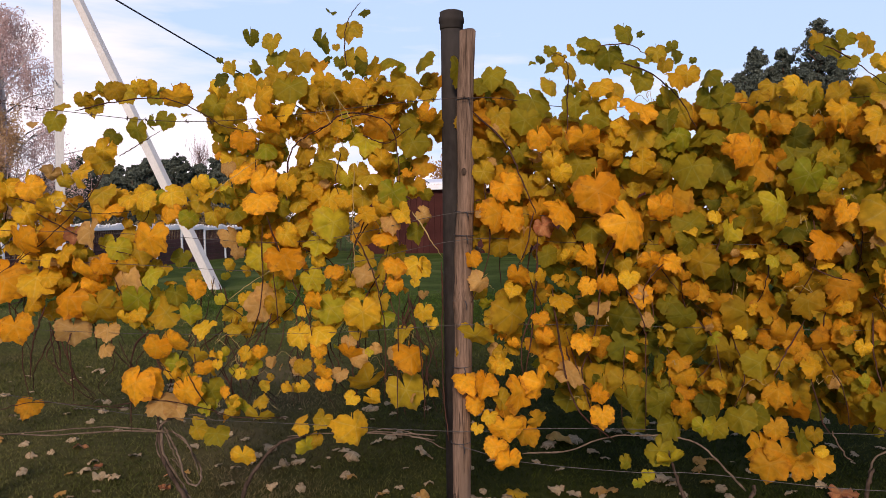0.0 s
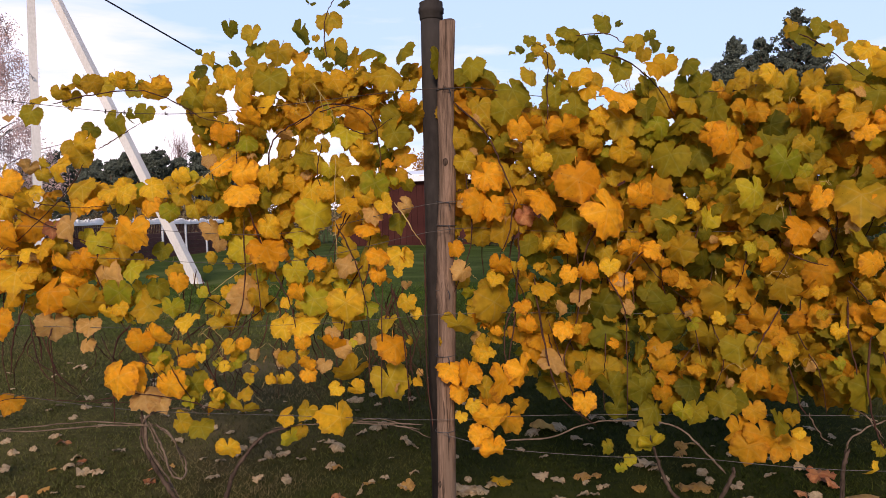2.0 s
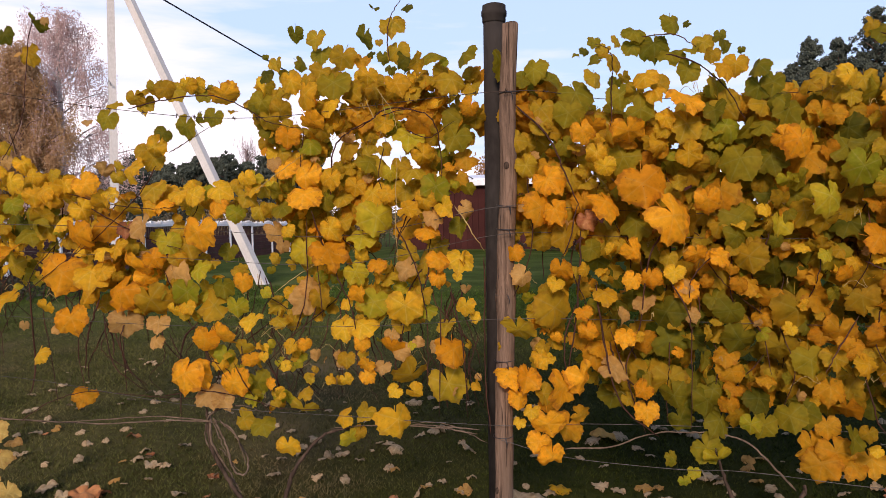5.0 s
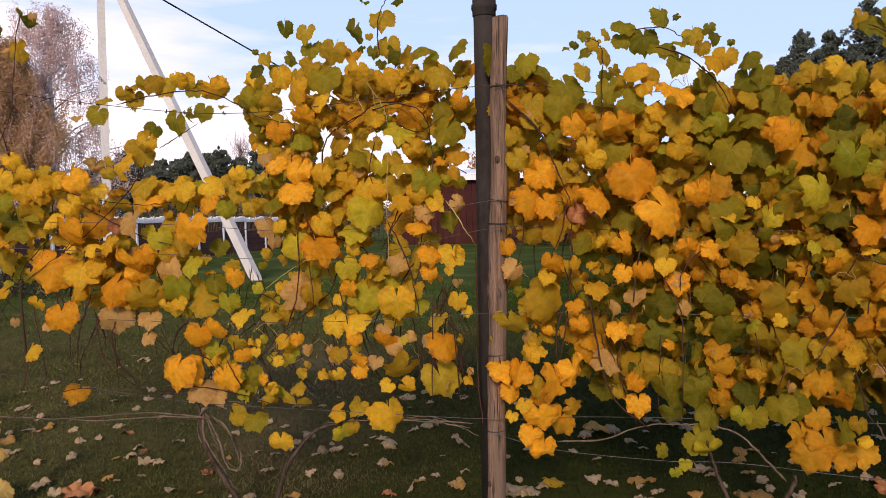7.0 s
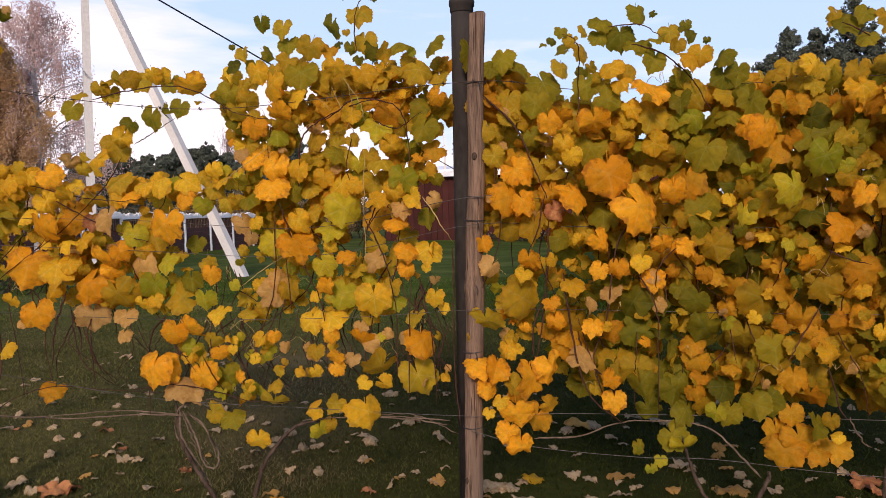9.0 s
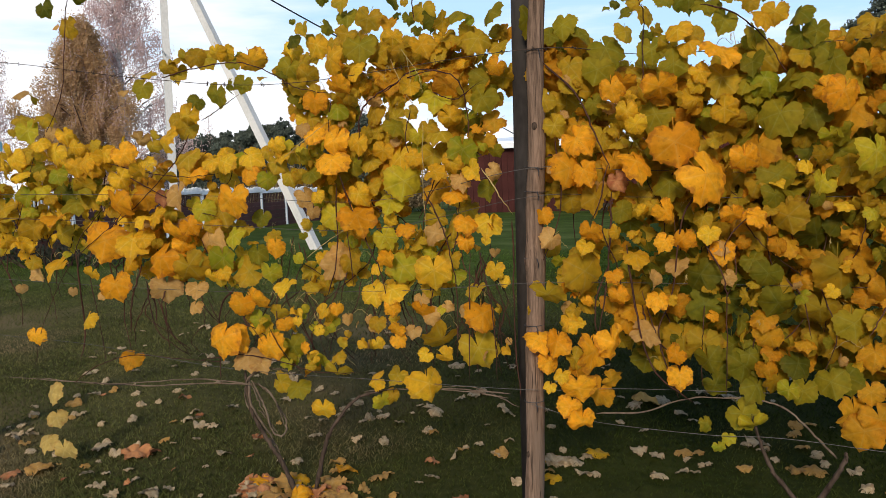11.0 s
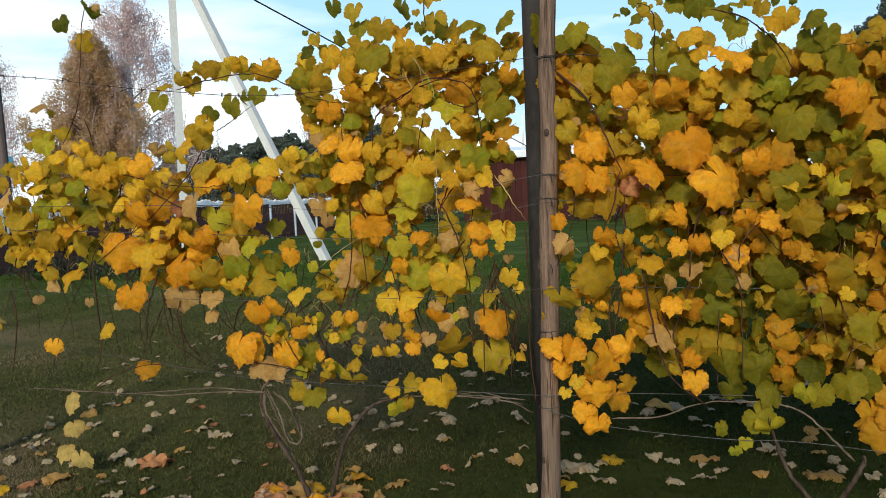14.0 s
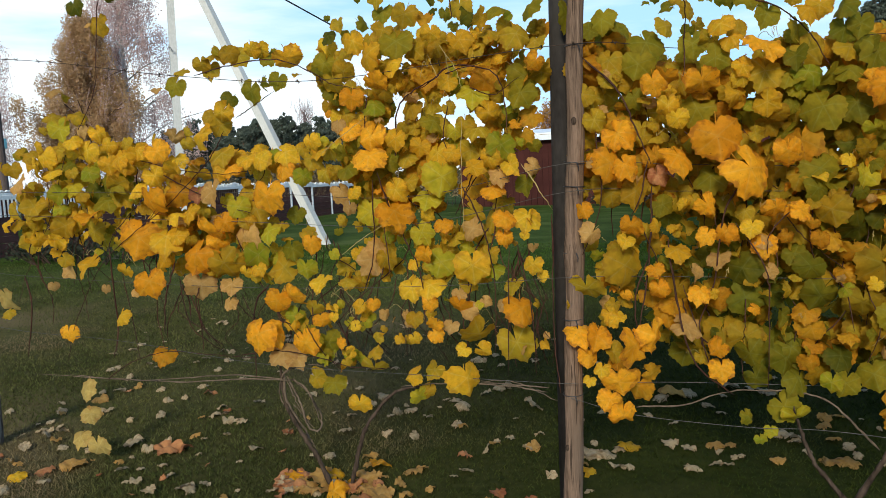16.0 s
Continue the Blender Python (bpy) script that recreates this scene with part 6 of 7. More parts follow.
leaf(-3.61, 3.43, 1.21, 0.115, "p")
leaf(-4.08, 3.36, 1.03, 0.156, "b", 0)
leaf(-4.21, 3.44, 0.93, 0.099, "k")
leaf(-3.60, 3.36, 0.83, 0.107, "o", 0)
leaf(-3.75, 3.42, 1.11, 0.066, "p", 0, 48)
leaf(-3.54, 3.38, 0.46, 0.144, "b", 0)
leaf(-3.50, 3.37, 0.31, 0.115, "b", 0, 0, -30)
leaf(-3.62, 3.38, 0.15, 0.124, "b", 10)
leaf(-3.45, 3.37, 0.11, 0.151, "b", 0)
leaf(-3.63, 3.39, -0.13, 0.184, "b", 0, 0, -20)

# leaves east of the post; amber and muted tones stand in for shade low down
leaf(-0.48, 3.46, 2.40, 0.139, "g", 0)
leaf(-0.39, 3.45, 2.32, 0.085, "g")
leaf(-0.33, 3.47, 2.36, 0.127, "g", 0)
leaf(-0.33, 3.52, 2.30, 0.102, "d")
leaf(-0.25, 3.49, 2.31, 0.101, "d", -60, 0, -40)
leaf(-0.13, 3.44, 2.23, 0.150, "g", -10, kind="f")
leaf(-0.17, 3.41, 2.14, 0.139, "g", 0, kind="f")
leaf(-0.14, 3.51, 2.42, 0.037, "d", 60)
leaf(-0.10, 3.52, 2.44, 0.047, "d")
leaf(-0.05, 3.43, 2.46, 0.061, "g")
leaf(-0.01, 3.45, 2.42, 0.072, "k")
leaf(-0.05, 3.45, 2.38, 0.072, "g", 60, 0, -30)
leaf(-0.05, 3.45, 2.30, 0.103, "k", 20, 42)
leaf(0.04, 3.41, 2.37, 0.106, "k", 0, 38)
leaf(0.05, 3.45, 2.46, 0.061, "k")
leaf(0.12, 3.44, 2.49, 0.106, "g")
leaf(0.12, 3.45, 2.43, 0.096, "g")
leaf(0.29, 3.43, 2.51, 0.109, "g", 0)
leaf(0.35, 3.49, 2.52, 0.035, "d")
leaf(0.21, 3.45, 2.43, 0.126, "g", 0)
leaf(0.28, 3.44, 2.38, 0.120, "g", 0)
leaf(0.42, 3.45, 2.42, 0.089, "k")
leaf(0.37, 3.40, 2.39, 0.088, "g")
leaf(0.45, 3.41, 2.36, 0.073, "k")
leaf(0.35, 3.43, 2.30, 0.109, "g", 15)
leaf(0.49, 3.50, 2.46, 0.050, "d")
leaf(0.17, 3.36, 2.27, 0.103, "y", -20, 30)
leaf(0.21, 3.39, 2.22, 0.094, "y", -30, 30)
leaf(0.06, 3.44, 2.21, 0.123, "g", 0)
leaf(0.04, 3.45, 2.27, 0.067, "d", 70)
leaf(0.08, 3.43, 2.29, 0.061, "k", 0, 48)
leaf(0.13, 3.42, 2.22, 0.096, "k")
leaf(0.16, 3.40, 2.14, 0.125, "g", -40)
leaf(0.24, 3.41, 2.25, 0.080, "k")
leaf(0.34, 3.33, 2.17, 0.164, "o", 0, kind="f")
leaf(0.10, 3.34, 2.04, 0.149, "o", 0, kind="f")
leaf(0.26, 3.35, 2.09, 0.088, "y")
leaf(0.34, 3.40, 2.06, 0.139, "k", kind="f")
leaf(0.44, 3.43, 2.05, 0.129, "g")
leaf(-0.36, 3.47, 2.20, 0.122, "a")
leaf(-0.30, 3.44, 2.17, 0.121, "k")
leaf(-0.38, 3.48, 2.11, 0.123, "a")
leaf(-0.29, 3.42, 2.10, 0.110, "k")
leaf(0.47, 3.46, 2.21, 0.095, "g")
leaf(0.46, 3.40, 2.12, 0.103, "g")
leaf(-0.10, 3.36, 2.05, 0.116, "o", -10)
leaf(-0.05, 3.35, 2.07, 0.106, "o", 0, 28)
leaf(-0.42, 3.43, 2.03, 0.111, "k")
leaf(-0.36, 3.41, 1.91, 0.110, "k")
leaf(-0.19, 3.46, 2.00, 0.100, "g", 0)
leaf(-0.04, 3.37, 1.95, 0.096, "y", 0)
leaf(0.00, 3.34, 1.89, 0.095, "y", -20)
leaf(0.07, 3.44, 1.93, 0.149, "g", 20, kind="f")
leaf(0.10, 3.45, 2.01, 0.107, "a")
leaf(0.23, 3.38, 1.98, 0.119, "y", 20)
leaf(0.25, 3.36, 2.05, 0.079, "y", 30)
leaf(0.20, 3.48, 1.93, 0.092, "a", 0)
leaf(0.29, 3.44, 1.94, 0.081, "l")
leaf(0.36, 3.40, 1.94, 0.114, "y", -30)
leaf(0.40, 3.43, 1.89, 0.090, "k", -20)
leaf(0.45, 3.46, 1.92, 0.070, "g")
leaf(-0.25, 3.37, 1.84, 0.140, "o", -30, 0, -20, kind="c")
leaf(-0.29, 3.34, 1.71, 0.164, "o", 10, kind="f")
leaf(-0.22, 3.34, 1.70, 0.118, "o", -30, 0, 0, kind="c")
leaf(-0.11, 3.48, 1.73, 0.122, "a", 0, 30, 0, kind="c")
leaf(-0.09, 3.42, 1.65, 0.099, "r", 0, 20, 0, kind="c")
leaf(-0.15, 3.47, 1.83, 0.084, "k")
leaf(-0.10, 3.47, 1.88, 0.084, "k", 0, 38)
leaf(0.00, 3.37, 1.73, 0.142, "o", -20, 32, kind="f")
leaf(0.16, 3.33, 1.80, 0.203, "o", 0, kind="f")
leaf(0.13, 3.44, 1.63, 0.159, "g", 10, kind="f")
leaf(0.29, 3.31, 1.66, 0.219, "o", -20, kind="f")
leaf(0.43, 3.34, 1.73, 0.116, "o", -10)
leaf(0.04, 3.51, 1.86, 0.110, "m")
leaf(-0.30, 3.44, 1.57, 0.154, "k", kind="f")
leaf(-0.19, 3.41, 1.58, 0.136, "k")
leaf(-0.34, 3.44, 1.63, 0.112, "k")
leaf(-0.42, 3.39, 1.51, 0.085, "o", 10)
leaf(0.02, 3.37, 1.52, 0.066, "y")
leaf(-0.07, 3.43, 1.52, 0.109, "g")
leaf(0.06, 3.42, 1.54, 0.072, "k")
leaf(0.12, 3.35, 1.52, 0.100, "o", -10)
leaf(0.22, 3.47, 1.52, 0.124, "g")
leaf(0.38, 3.36, 1.50, 0.094, "o", -20)
leaf(0.43, 3.51, 1.43, 0.097, "a", 30)
leaf(0.45, 3.39, 1.50, 0.069, "o", -60, 0, -40)
leaf(-0.20, 3.37, 1.43, 0.119, "o", 0)
leaf(-0.23, 3.36, 1.37, 0.083, "y")
leaf(-0.10, 3.41, 1.43, 0.062, "y", 0, 38)
leaf(0.11, 3.36, 1.39, 0.081, "o", 60)
leaf(0.19, 3.36, 1.40, 0.095, "o", 0)
leaf(0.29, 3.36, 1.42, 0.089, "y", 20)
leaf(0.34, 3.40, 1.34, 0.115, "o", 10)
leaf(-0.01, 3.37, 1.32, 0.123, "y", 0)
leaf(-0.24, 3.40, 1.24, 0.200, "k", 0, kind="f")
leaf(-0.41, 3.41, 1.14, 0.166, "k", 0, kind="f")
leaf(-0.10, 3.34, 1.24, 0.077, "o", 0, 0, -30)
leaf(-0.09, 3.37, 1.15, 0.093, "o", 0)
leaf(0.06, 3.39, 1.22, 0.097, "p", 0, 48)
leaf(0.08, 3.35, 1.14, 0.096, "o", 0)
leaf(0.14, 3.39, 1.13, 0.051, "y")
leaf(0.16, 3.42, 1.28, 0.108, "p", 0, 38)
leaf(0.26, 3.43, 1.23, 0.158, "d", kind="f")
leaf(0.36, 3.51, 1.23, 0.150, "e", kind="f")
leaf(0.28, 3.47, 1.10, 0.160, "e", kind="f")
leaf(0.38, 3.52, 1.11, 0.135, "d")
leaf(-0.30, 3.45, 1.06, 0.070, "k")
leaf(-0.30, 3.36, 1.03, 0.084, "y")
leaf(-0.48, 3.42, 1.06, 0.065, "k")
leaf(-0.39, 3.37, 1.40, 0.110, "p")
leaf(0.03, 3.52, 1.38, 0.112, "d")
leaf(0.03, 3.47, 1.28, 0.121, "d")
leaf(-0.02, 3.48, 1.07, 0.138, "a")
leaf(0.16, 3.47, 1.09, 0.120, "a")
leaf(-0.45, 3.38, 0.94, 0.133, "o", -20, 18)
leaf(-0.37, 3.37, 0.92, 0.138, "o", 0)
leaf(-0.41, 3.38, 0.82, 0.101, "o", 0)
leaf(-0.28, 3.35, 1.02, 0.089, "y", 0)
leaf(-0.30, 3.45, 0.83, 0.103, "k", -20)
leaf(-0.20, 3.33, 0.89, 0.176, "o", -10, kind="f")
leaf(-0.11, 3.35, 0.93, 0.160, "o", -20, 0, 0, kind="c")
leaf(-0.13, 3.46, 0.74, 0.102, "a", -50)
leaf(-0.35, 3.36, 0.77, 0.079, "y", 0, 25)
leaf(-0.41, 3.38, 0.71, 0.059, "y")
leaf(-0.28, 3.47, 0.78, 0.103, "a")
leaf(-0.27, 3.36, 0.71, 0.152, "o", 0, kind="f")
leaf(-0.20, 3.49, 0.66, 0.158, "a", 0, kind="f")
leaf(-0.32, 3.37, 0.62, 0.111, "o", 25)
leaf(-0.26, 3.33, 0.57, 0.125, "o", 0, 0, 0, kind="c")
leaf(-0.06, 3.46, 1.02, 0.127, "a")
leaf(0.03, 3.39, 0.98, 0.134, "p")
leaf(0.18, 3.51, 0.93, 0.164, "m", kind="f")
leaf(0.27, 3.51, 0.91, 0.163, "m", -20, kind="f")
leaf(0.09, 3.44, 0.83, 0.068, "k")
leaf(0.15, 3.33, 0.90, 0.091, "o", 20)
leaf(0.17, 3.38, 0.79, 0.112, "o", 10)
leaf(0.29, 3.48, 0.84, 0.135, "d")
leaf(0.32, 3.49, 0.73, 0.120, "d")
leaf(0.43, 3.45, 0.83, 0.138, "g", kind="f")
leaf(0.36, 3.51, 0.81, 0.110, "e")
leaf(0.43, 3.43, 0.62, 0.133, "g", -20)
leaf(0.28, 3.46, 0.56, 0.073, "g")
leaf(0.37, 3.40, 0.52, 0.061, "l")
leaf(0.33, 3.40, 0.48, 0.056, "l")
leaf(0.49, 3.51, 2.44, 0.115, "d", 0, 42)
leaf(0.50, 3.35, 2.29, 0.101, "y", 0)
leaf(0.54, 3.36, 2.30, 0.101, "y", 0, 30)
leaf(0.58, 3.51, 2.39, 0.035, "d")
leaf(0.63, 3.40, 2.30, 0.111, "g", 0, 42)
leaf(0.70, 3.46, 2.23, 0.112, "g", 0)
leaf(0.64, 3.45, 2.21, 0.112, "g")
leaf(0.47, 3.43, 2.23, 0.113, "g")
leaf(0.51, 3.42, 2.13, 0.142, "k", kind="f")
leaf(0.59, 3.49, 2.16, 0.095, "a")
leaf(0.67, 3.46, 2.14, 0.128, "k")
leaf(0.75, 3.41, 2.10, 0.139, "g", kind="f")
leaf(0.72, 3.43, 2.14, 0.111, "g")
leaf(1.12, 3.44, 2.42, 0.135, "g", 0, kind="f")
leaf(1.07, 3.43, 2.43, 0.084, "k")
leaf(1.18, 3.42, 2.43, 0.088, "g")
leaf(1.18, 3.41, 2.33, 0.083, "g")
leaf(0.84, 3.44, 2.21, 0.091, "k", 60, 0, -40)
leaf(0.90, 3.46, 2.25, 0.101, "k", 80, 0, -40)
leaf(0.95, 3.40, 2.23, 0.089, "k")
leaf(0.98, 3.36, 2.23, 0.097, "y", 10, 20)
leaf(1.05, 3.46, 2.22, 0.099, "k", 0, 32)
leaf(0.93, 3.46, 2.18, 0.077, "k", 0, 55)
leaf(0.89, 3.49, 2.09, 0.136, "a", 10, kind="f")
leaf(0.94, 3.44, 2.08, 0.100, "a", -20)
leaf(1.00, 3.45, 2.16, 0.090, "k")
leaf(1.02, 3.47, 2.09, 0.100, "k")
leaf(1.10, 3.47, 2.17, 0.123, "g")
leaf(1.16, 3.45, 2.19, 0.108, "k")
leaf(1.15, 3.34, 2.12, 0.118, "y")
leaf(1.12, 3.50, 2.08, 0.134, "a", kind="f")
leaf(1.15, 3.35, 2.04, 0.036, "o")
leaf(0.51, 3.42, 2.05, 0.123, "l", 0)
leaf(0.48, 3.44, 2.00, 0.104, "l")
leaf(0.60, 3.45, 2.04, 0.103, "g")
leaf(0.66, 3.41, 2.05, 0.111, "g")
leaf(0.73, 3.35, 1.99, 0.109, "o")
leaf(0.83, 3.46, 2.01, 0.126, "k")
leaf(1.00, 3.46, 2.02, 0.124, "d")
leaf(0.56, 3.42, 1.90, 0.167, "g", 0, kind="f")
leaf(0.69, 3.43, 1.91, 0.136, "g", 0, kind="f")
leaf(0.78, 3.34, 1.97, 0.136, "o", kind="f")
leaf(0.83, 3.46, 1.90, 0.156, "a", 0, kind="f")
leaf(0.92, 3.44, 1.93, 0.091, "a")
leaf(0.91, 3.48, 1.86, 0.078, "m")
leaf(0.99, 3.46, 1.94, 0.148, "d", kind="f")
leaf(1.06, 3.46, 1.95, 0.124, "d")
leaf(1.02, 3.35, 1.85, 0.143, "l", 0, kind="f")
leaf(1.12, 3.44, 1.93, 0.099, "k", 0, 25)
leaf(1.18, 3.45, 1.94, 0.122, "g")
leaf(1.19, 3.46, 1.83, 0.076, "k")
leaf(1.15, 3.46, 1.89, 0.099, "d")
leaf(0.75, 3.40, 1.81, 0.087, "l", 0)
leaf(0.80, 3.42, 1.81, 0.101, "g")
leaf(0.67, 3.51, 1.82, 0.095, "m")
leaf(0.49, 3.45, 1.77, 0.155, "a", kind="f")
leaf(0.70, 3.52, 1.75, 0.130, "d")
leaf(0.73, 3.43, 1.73, 0.078, "k")
leaf(0.90, 3.35, 1.73, 0.155, "l", -10, kind="f")
leaf(0.82, 3.45, 1.67, 0.141, "k", 10, kind="f")
leaf(0.89, 3.41, 1.63, 0.134, "k", 0, kind="f")
leaf(1.04, 3.51, 1.77, 0.127, "m")
leaf(1.00, 3.51, 1.67, 0.127, "m")
leaf(0.72, 3.43, 1.62, 0.122, "l", 0, 0, -10)
leaf(0.56, 3.44, 1.65, 0.144, "g", 0, kind="f")
leaf(0.49, 3.44, 1.63, 0.105, "k")
leaf(0.55, 3.42, 1.57, 0.114, "g")
leaf(0.62, 3.44, 1.54, 0.064, "k")
leaf(0.75, 3.46, 1.52, 0.113, "a", 0)
leaf(0.80, 3.39, 1.53, 0.072, "y", 60)
leaf(1.01, 3.47, 1.62, 0.164, "d", -20, kind="f")
leaf(1.07, 3.48, 1.58, 0.125, "m")
leaf(1.13, 3.42, 1.77, 0.098, "k", -20)
leaf(1.10, 3.47, 1.71, 0.086, "a")
leaf(1.15, 3.49, 1.67, 0.110, "a")
leaf(1.16, 3.34, 1.70, 0.096, "o")
leaf(1.10, 3.38, 1.57, 0.135, "o", kind="f")
leaf(1.20, 3.49, 1.58, 0.110, "a")
leaf(0.88, 3.41, 1.53, 0.077, "k")
leaf(0.96, 3.45, 1.51, 0.077, "k")
leaf(0.48, 3.34, 1.49, 0.102, "o", -60, 0, -40)
leaf(0.60, 3.41, 1.48, 0.142, "k", 0, kind="f")
leaf(0.49, 3.51, 1.40, 0.133, "m")
leaf(0.59, 3.46, 1.38, 0.140, "a", 90, 0, -50, kind="f")
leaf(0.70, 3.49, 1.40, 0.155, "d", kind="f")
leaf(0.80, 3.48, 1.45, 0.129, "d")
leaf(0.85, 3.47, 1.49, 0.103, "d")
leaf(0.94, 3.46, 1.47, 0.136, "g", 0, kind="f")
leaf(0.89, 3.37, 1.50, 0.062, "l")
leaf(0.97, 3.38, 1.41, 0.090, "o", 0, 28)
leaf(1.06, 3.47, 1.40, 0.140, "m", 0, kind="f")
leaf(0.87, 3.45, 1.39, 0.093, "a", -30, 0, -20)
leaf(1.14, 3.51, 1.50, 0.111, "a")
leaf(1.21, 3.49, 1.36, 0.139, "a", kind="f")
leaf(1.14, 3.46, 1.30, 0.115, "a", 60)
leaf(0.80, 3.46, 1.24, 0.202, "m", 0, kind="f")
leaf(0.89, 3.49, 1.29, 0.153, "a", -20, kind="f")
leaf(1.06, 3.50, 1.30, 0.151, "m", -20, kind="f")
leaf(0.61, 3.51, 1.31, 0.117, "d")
leaf(0.68, 3.45, 1.30, 0.114, "a", 0, 28)
leaf(0.66, 3.48, 1.22, 0.095, "a", -40, 0, -30)
leaf(0.52, 3.42, 1.24, 0.130, "g")
leaf(0.47, 3.47, 1.29, 0.106, "d")
leaf(0.63, 3.38, 1.20, 0.044, "p")
leaf(0.73, 3.49, 1.08, 0.166, "m", 0, kind="f")
leaf(0.56, 3.45, 1.11, 0.156, "d", kind="f")
leaf(0.51, 3.47, 1.04, 0.107, "a", 0)
leaf(0.96, 3.45, 1.16, 0.136, "a", 10, kind="f")
leaf(0.90, 3.50, 1.14, 0.104, "a")
leaf(1.01, 3.49, 1.09, 0.103, "a", 0, 28)
leaf(1.15, 3.50, 1.13, 0.146, "a", -20, kind="f")
leaf(1.19, 3.47, 1.17, 0.101, "a")
leaf(1.11, 3.53, 1.06, 0.113, "m")
leaf(1.05, 3.38, 1.03, 0.109, "y", 0)
leaf(0.94, 3.44, 1.05, 0.112, "k")
leaf(0.85, 3.44, 1.03, 0.142, "g", kind="f")
leaf(0.53, 3.49, 0.96, 0.128, "a")
leaf(0.54, 3.47, 0.89, 0.081, "a")
leaf(0.53, 3.45, 0.82, 0.096, "a")
leaf(0.67, 3.44, 0.95, 0.080, "a", 20)
leaf(0.65, 3.46, 0.85, 0.141, "d", kind="f")
leaf(0.85, 3.45, 0.99, 0.162, "m", kind="f")
leaf(0.79, 3.53, 0.91, 0.147, "m", 10, kind="f")
leaf(0.93, 3.47, 0.91, 0.128, "a")
leaf(1.01, 3.52, 0.88, 0.144, "m", 0, kind="f")
leaf(0.60, 3.37, 0.76, 0.089, "l", 0, 32)
leaf(0.66, 3.43, 0.74, 0.115, "g", 0)
leaf(0.83, 3.46, 0.80, 0.129, "g", 0)
leaf(0.77, 3.44, 0.78, 0.134, "g", kind="f")
leaf(0.92, 3.47, 0.74, 0.104, "a")
leaf(0.85, 3.47, 0.65, 0.145, "a", 20, kind="f")
leaf(0.89, 3.43, 0.58, 0.162, "a", 0, kind="f")
leaf(0.95, 3.43, 0.64, 0.151, "a", -20, kind="f")
leaf(1.01, 3.41, 0.71, 0.116, "g", 0)
leaf(1.07, 3.43, 0.73, 0.077, "k", 0, 48)
leaf(1.02, 3.47, 0.57, 0.113, "a", 0)
leaf(1.10, 3.50, 0.59, 0.138, "a", 0, kind="f")
leaf(1.08, 3.35, 0.69, 0.061, "y")
leaf(0.46, 3.47, 0.88, 0.133, "d")
leaf(0.48, 3.47, 0.74, 0.133, "d")
leaf(0.56, 3.48, 0.77, 0.107, "m")
leaf(0.47, 3.39, 0.60, 0.120, "l", 0)
leaf(1.17, 3.49, 1.00, 0.126, "m")
leaf(1.26, 3.42, 2.40, 0.103, "k", 0, 30)
leaf(1.33, 3.45, 2.33, 0.094, "k", 0, 25)
leaf(1.35, 3.36, 2.30, 0.106, "y", 0)
leaf(1.43, 3.36, 2.24, 0.135, "y", kind="f")
leaf(1.54, 3.42, 2.26, 0.136, "k", kind="f")
leaf(1.64, 3.47, 2.25, 0.123, "k")
leaf(1.57, 3.44, 2.15, 0.162, "g", 0, kind="f")
leaf(1.45, 3.46, 2.17, 0.149, "g", kind="f")
leaf(1.51, 3.49, 2.15, 0.120, "d")
leaf(1.33, 3.43, 2.18, 0.084, "k")
leaf(1.33, 3.37, 2.14, 0.058, "p")
leaf(1.64, 3.40, 2.10, 0.097, "y")
leaf(1.30, 3.37, 2.09, 0.097, "y")
leaf(1.28, 3.34, 2.03, 0.106, "y")
leaf(1.33, 3.34, 1.98, 0.106, "o")
leaf(1.41, 3.45, 2.05, 0.109, "a")
leaf(1.44, 3.38, 2.02, 0.107, "o")
leaf(1.46, 3.46, 1.93, 0.130, "k")
leaf(1.47, 3.34, 1.92, 0.096, "o", 20)
leaf(1.57, 3.46, 2.00, 0.138, "g", kind="f")
leaf(1.61, 3.36, 1.95, 0.120, "y")
leaf(1.58, 3.45, 1.91, 0.123, "g")
leaf(1.64, 3.39, 1.87, 0.106, "o")
leaf(1.43, 3.44, 1.84, 0.124, "k")
leaf(1.49, 3.46, 1.83, 0.100, "k")
leaf(1.59, 3.43, 1.81, 0.147, "k", kind="f")
leaf(1.33, 3.38, 1.69, 0.211, "k", -20, kind="f")
leaf(1.43, 3.37, 1.69, 0.112, "o", -10)
leaf(1.40, 3.44, 1.76, 0.149, "g", kind="f")
leaf(1.57, 3.41, 1.69, 0.098, "g")
leaf(1.49, 3.37, 1.58, 0.083, "y", 0, 20)
leaf(1.53, 3.35, 1.52, 0.058, "o")
leaf(1.57, 3.33, 1.53, 0.058, "o")
leaf(1.66, 3.38, 1.59, 0.058, "p", 0, 40)
leaf(1.69, 3.47, 1.49, 0.090, "a")
leaf(1.64, 3.43, 1.76, 0.138, "k", kind="f")
leaf(1.38, 3.38, 1.41, 0.118, "o", 0)
leaf(1.50, 3.47, 1.46, 0.111, "a")
leaf(1.60, 3.51, 1.44, 0.112, "a")
leaf(1.64, 3.50, 1.36, 0.132, "a")
leaf(1.72, 3.50, 1.39, 0.142, "a", kind="f")
leaf(1.52, 3.49, 1.31, 0.152, "a", kind="f")
leaf(1.40, 3.45, 1.30, 0.091, "k")
leaf(1.44, 3.37, 1.22, 0.148, "o", 0, kind="f")
leaf(1.39, 3.50, 1.18, 0.128, "a")
leaf(1.41, 3.47, 1.13, 0.086, "a")
leaf(1.65, 3.42, 1.20, 0.198, "k", 0, kind="f")
leaf(1.55, 3.39, 1.21, 0.074, "y", 0, 40)
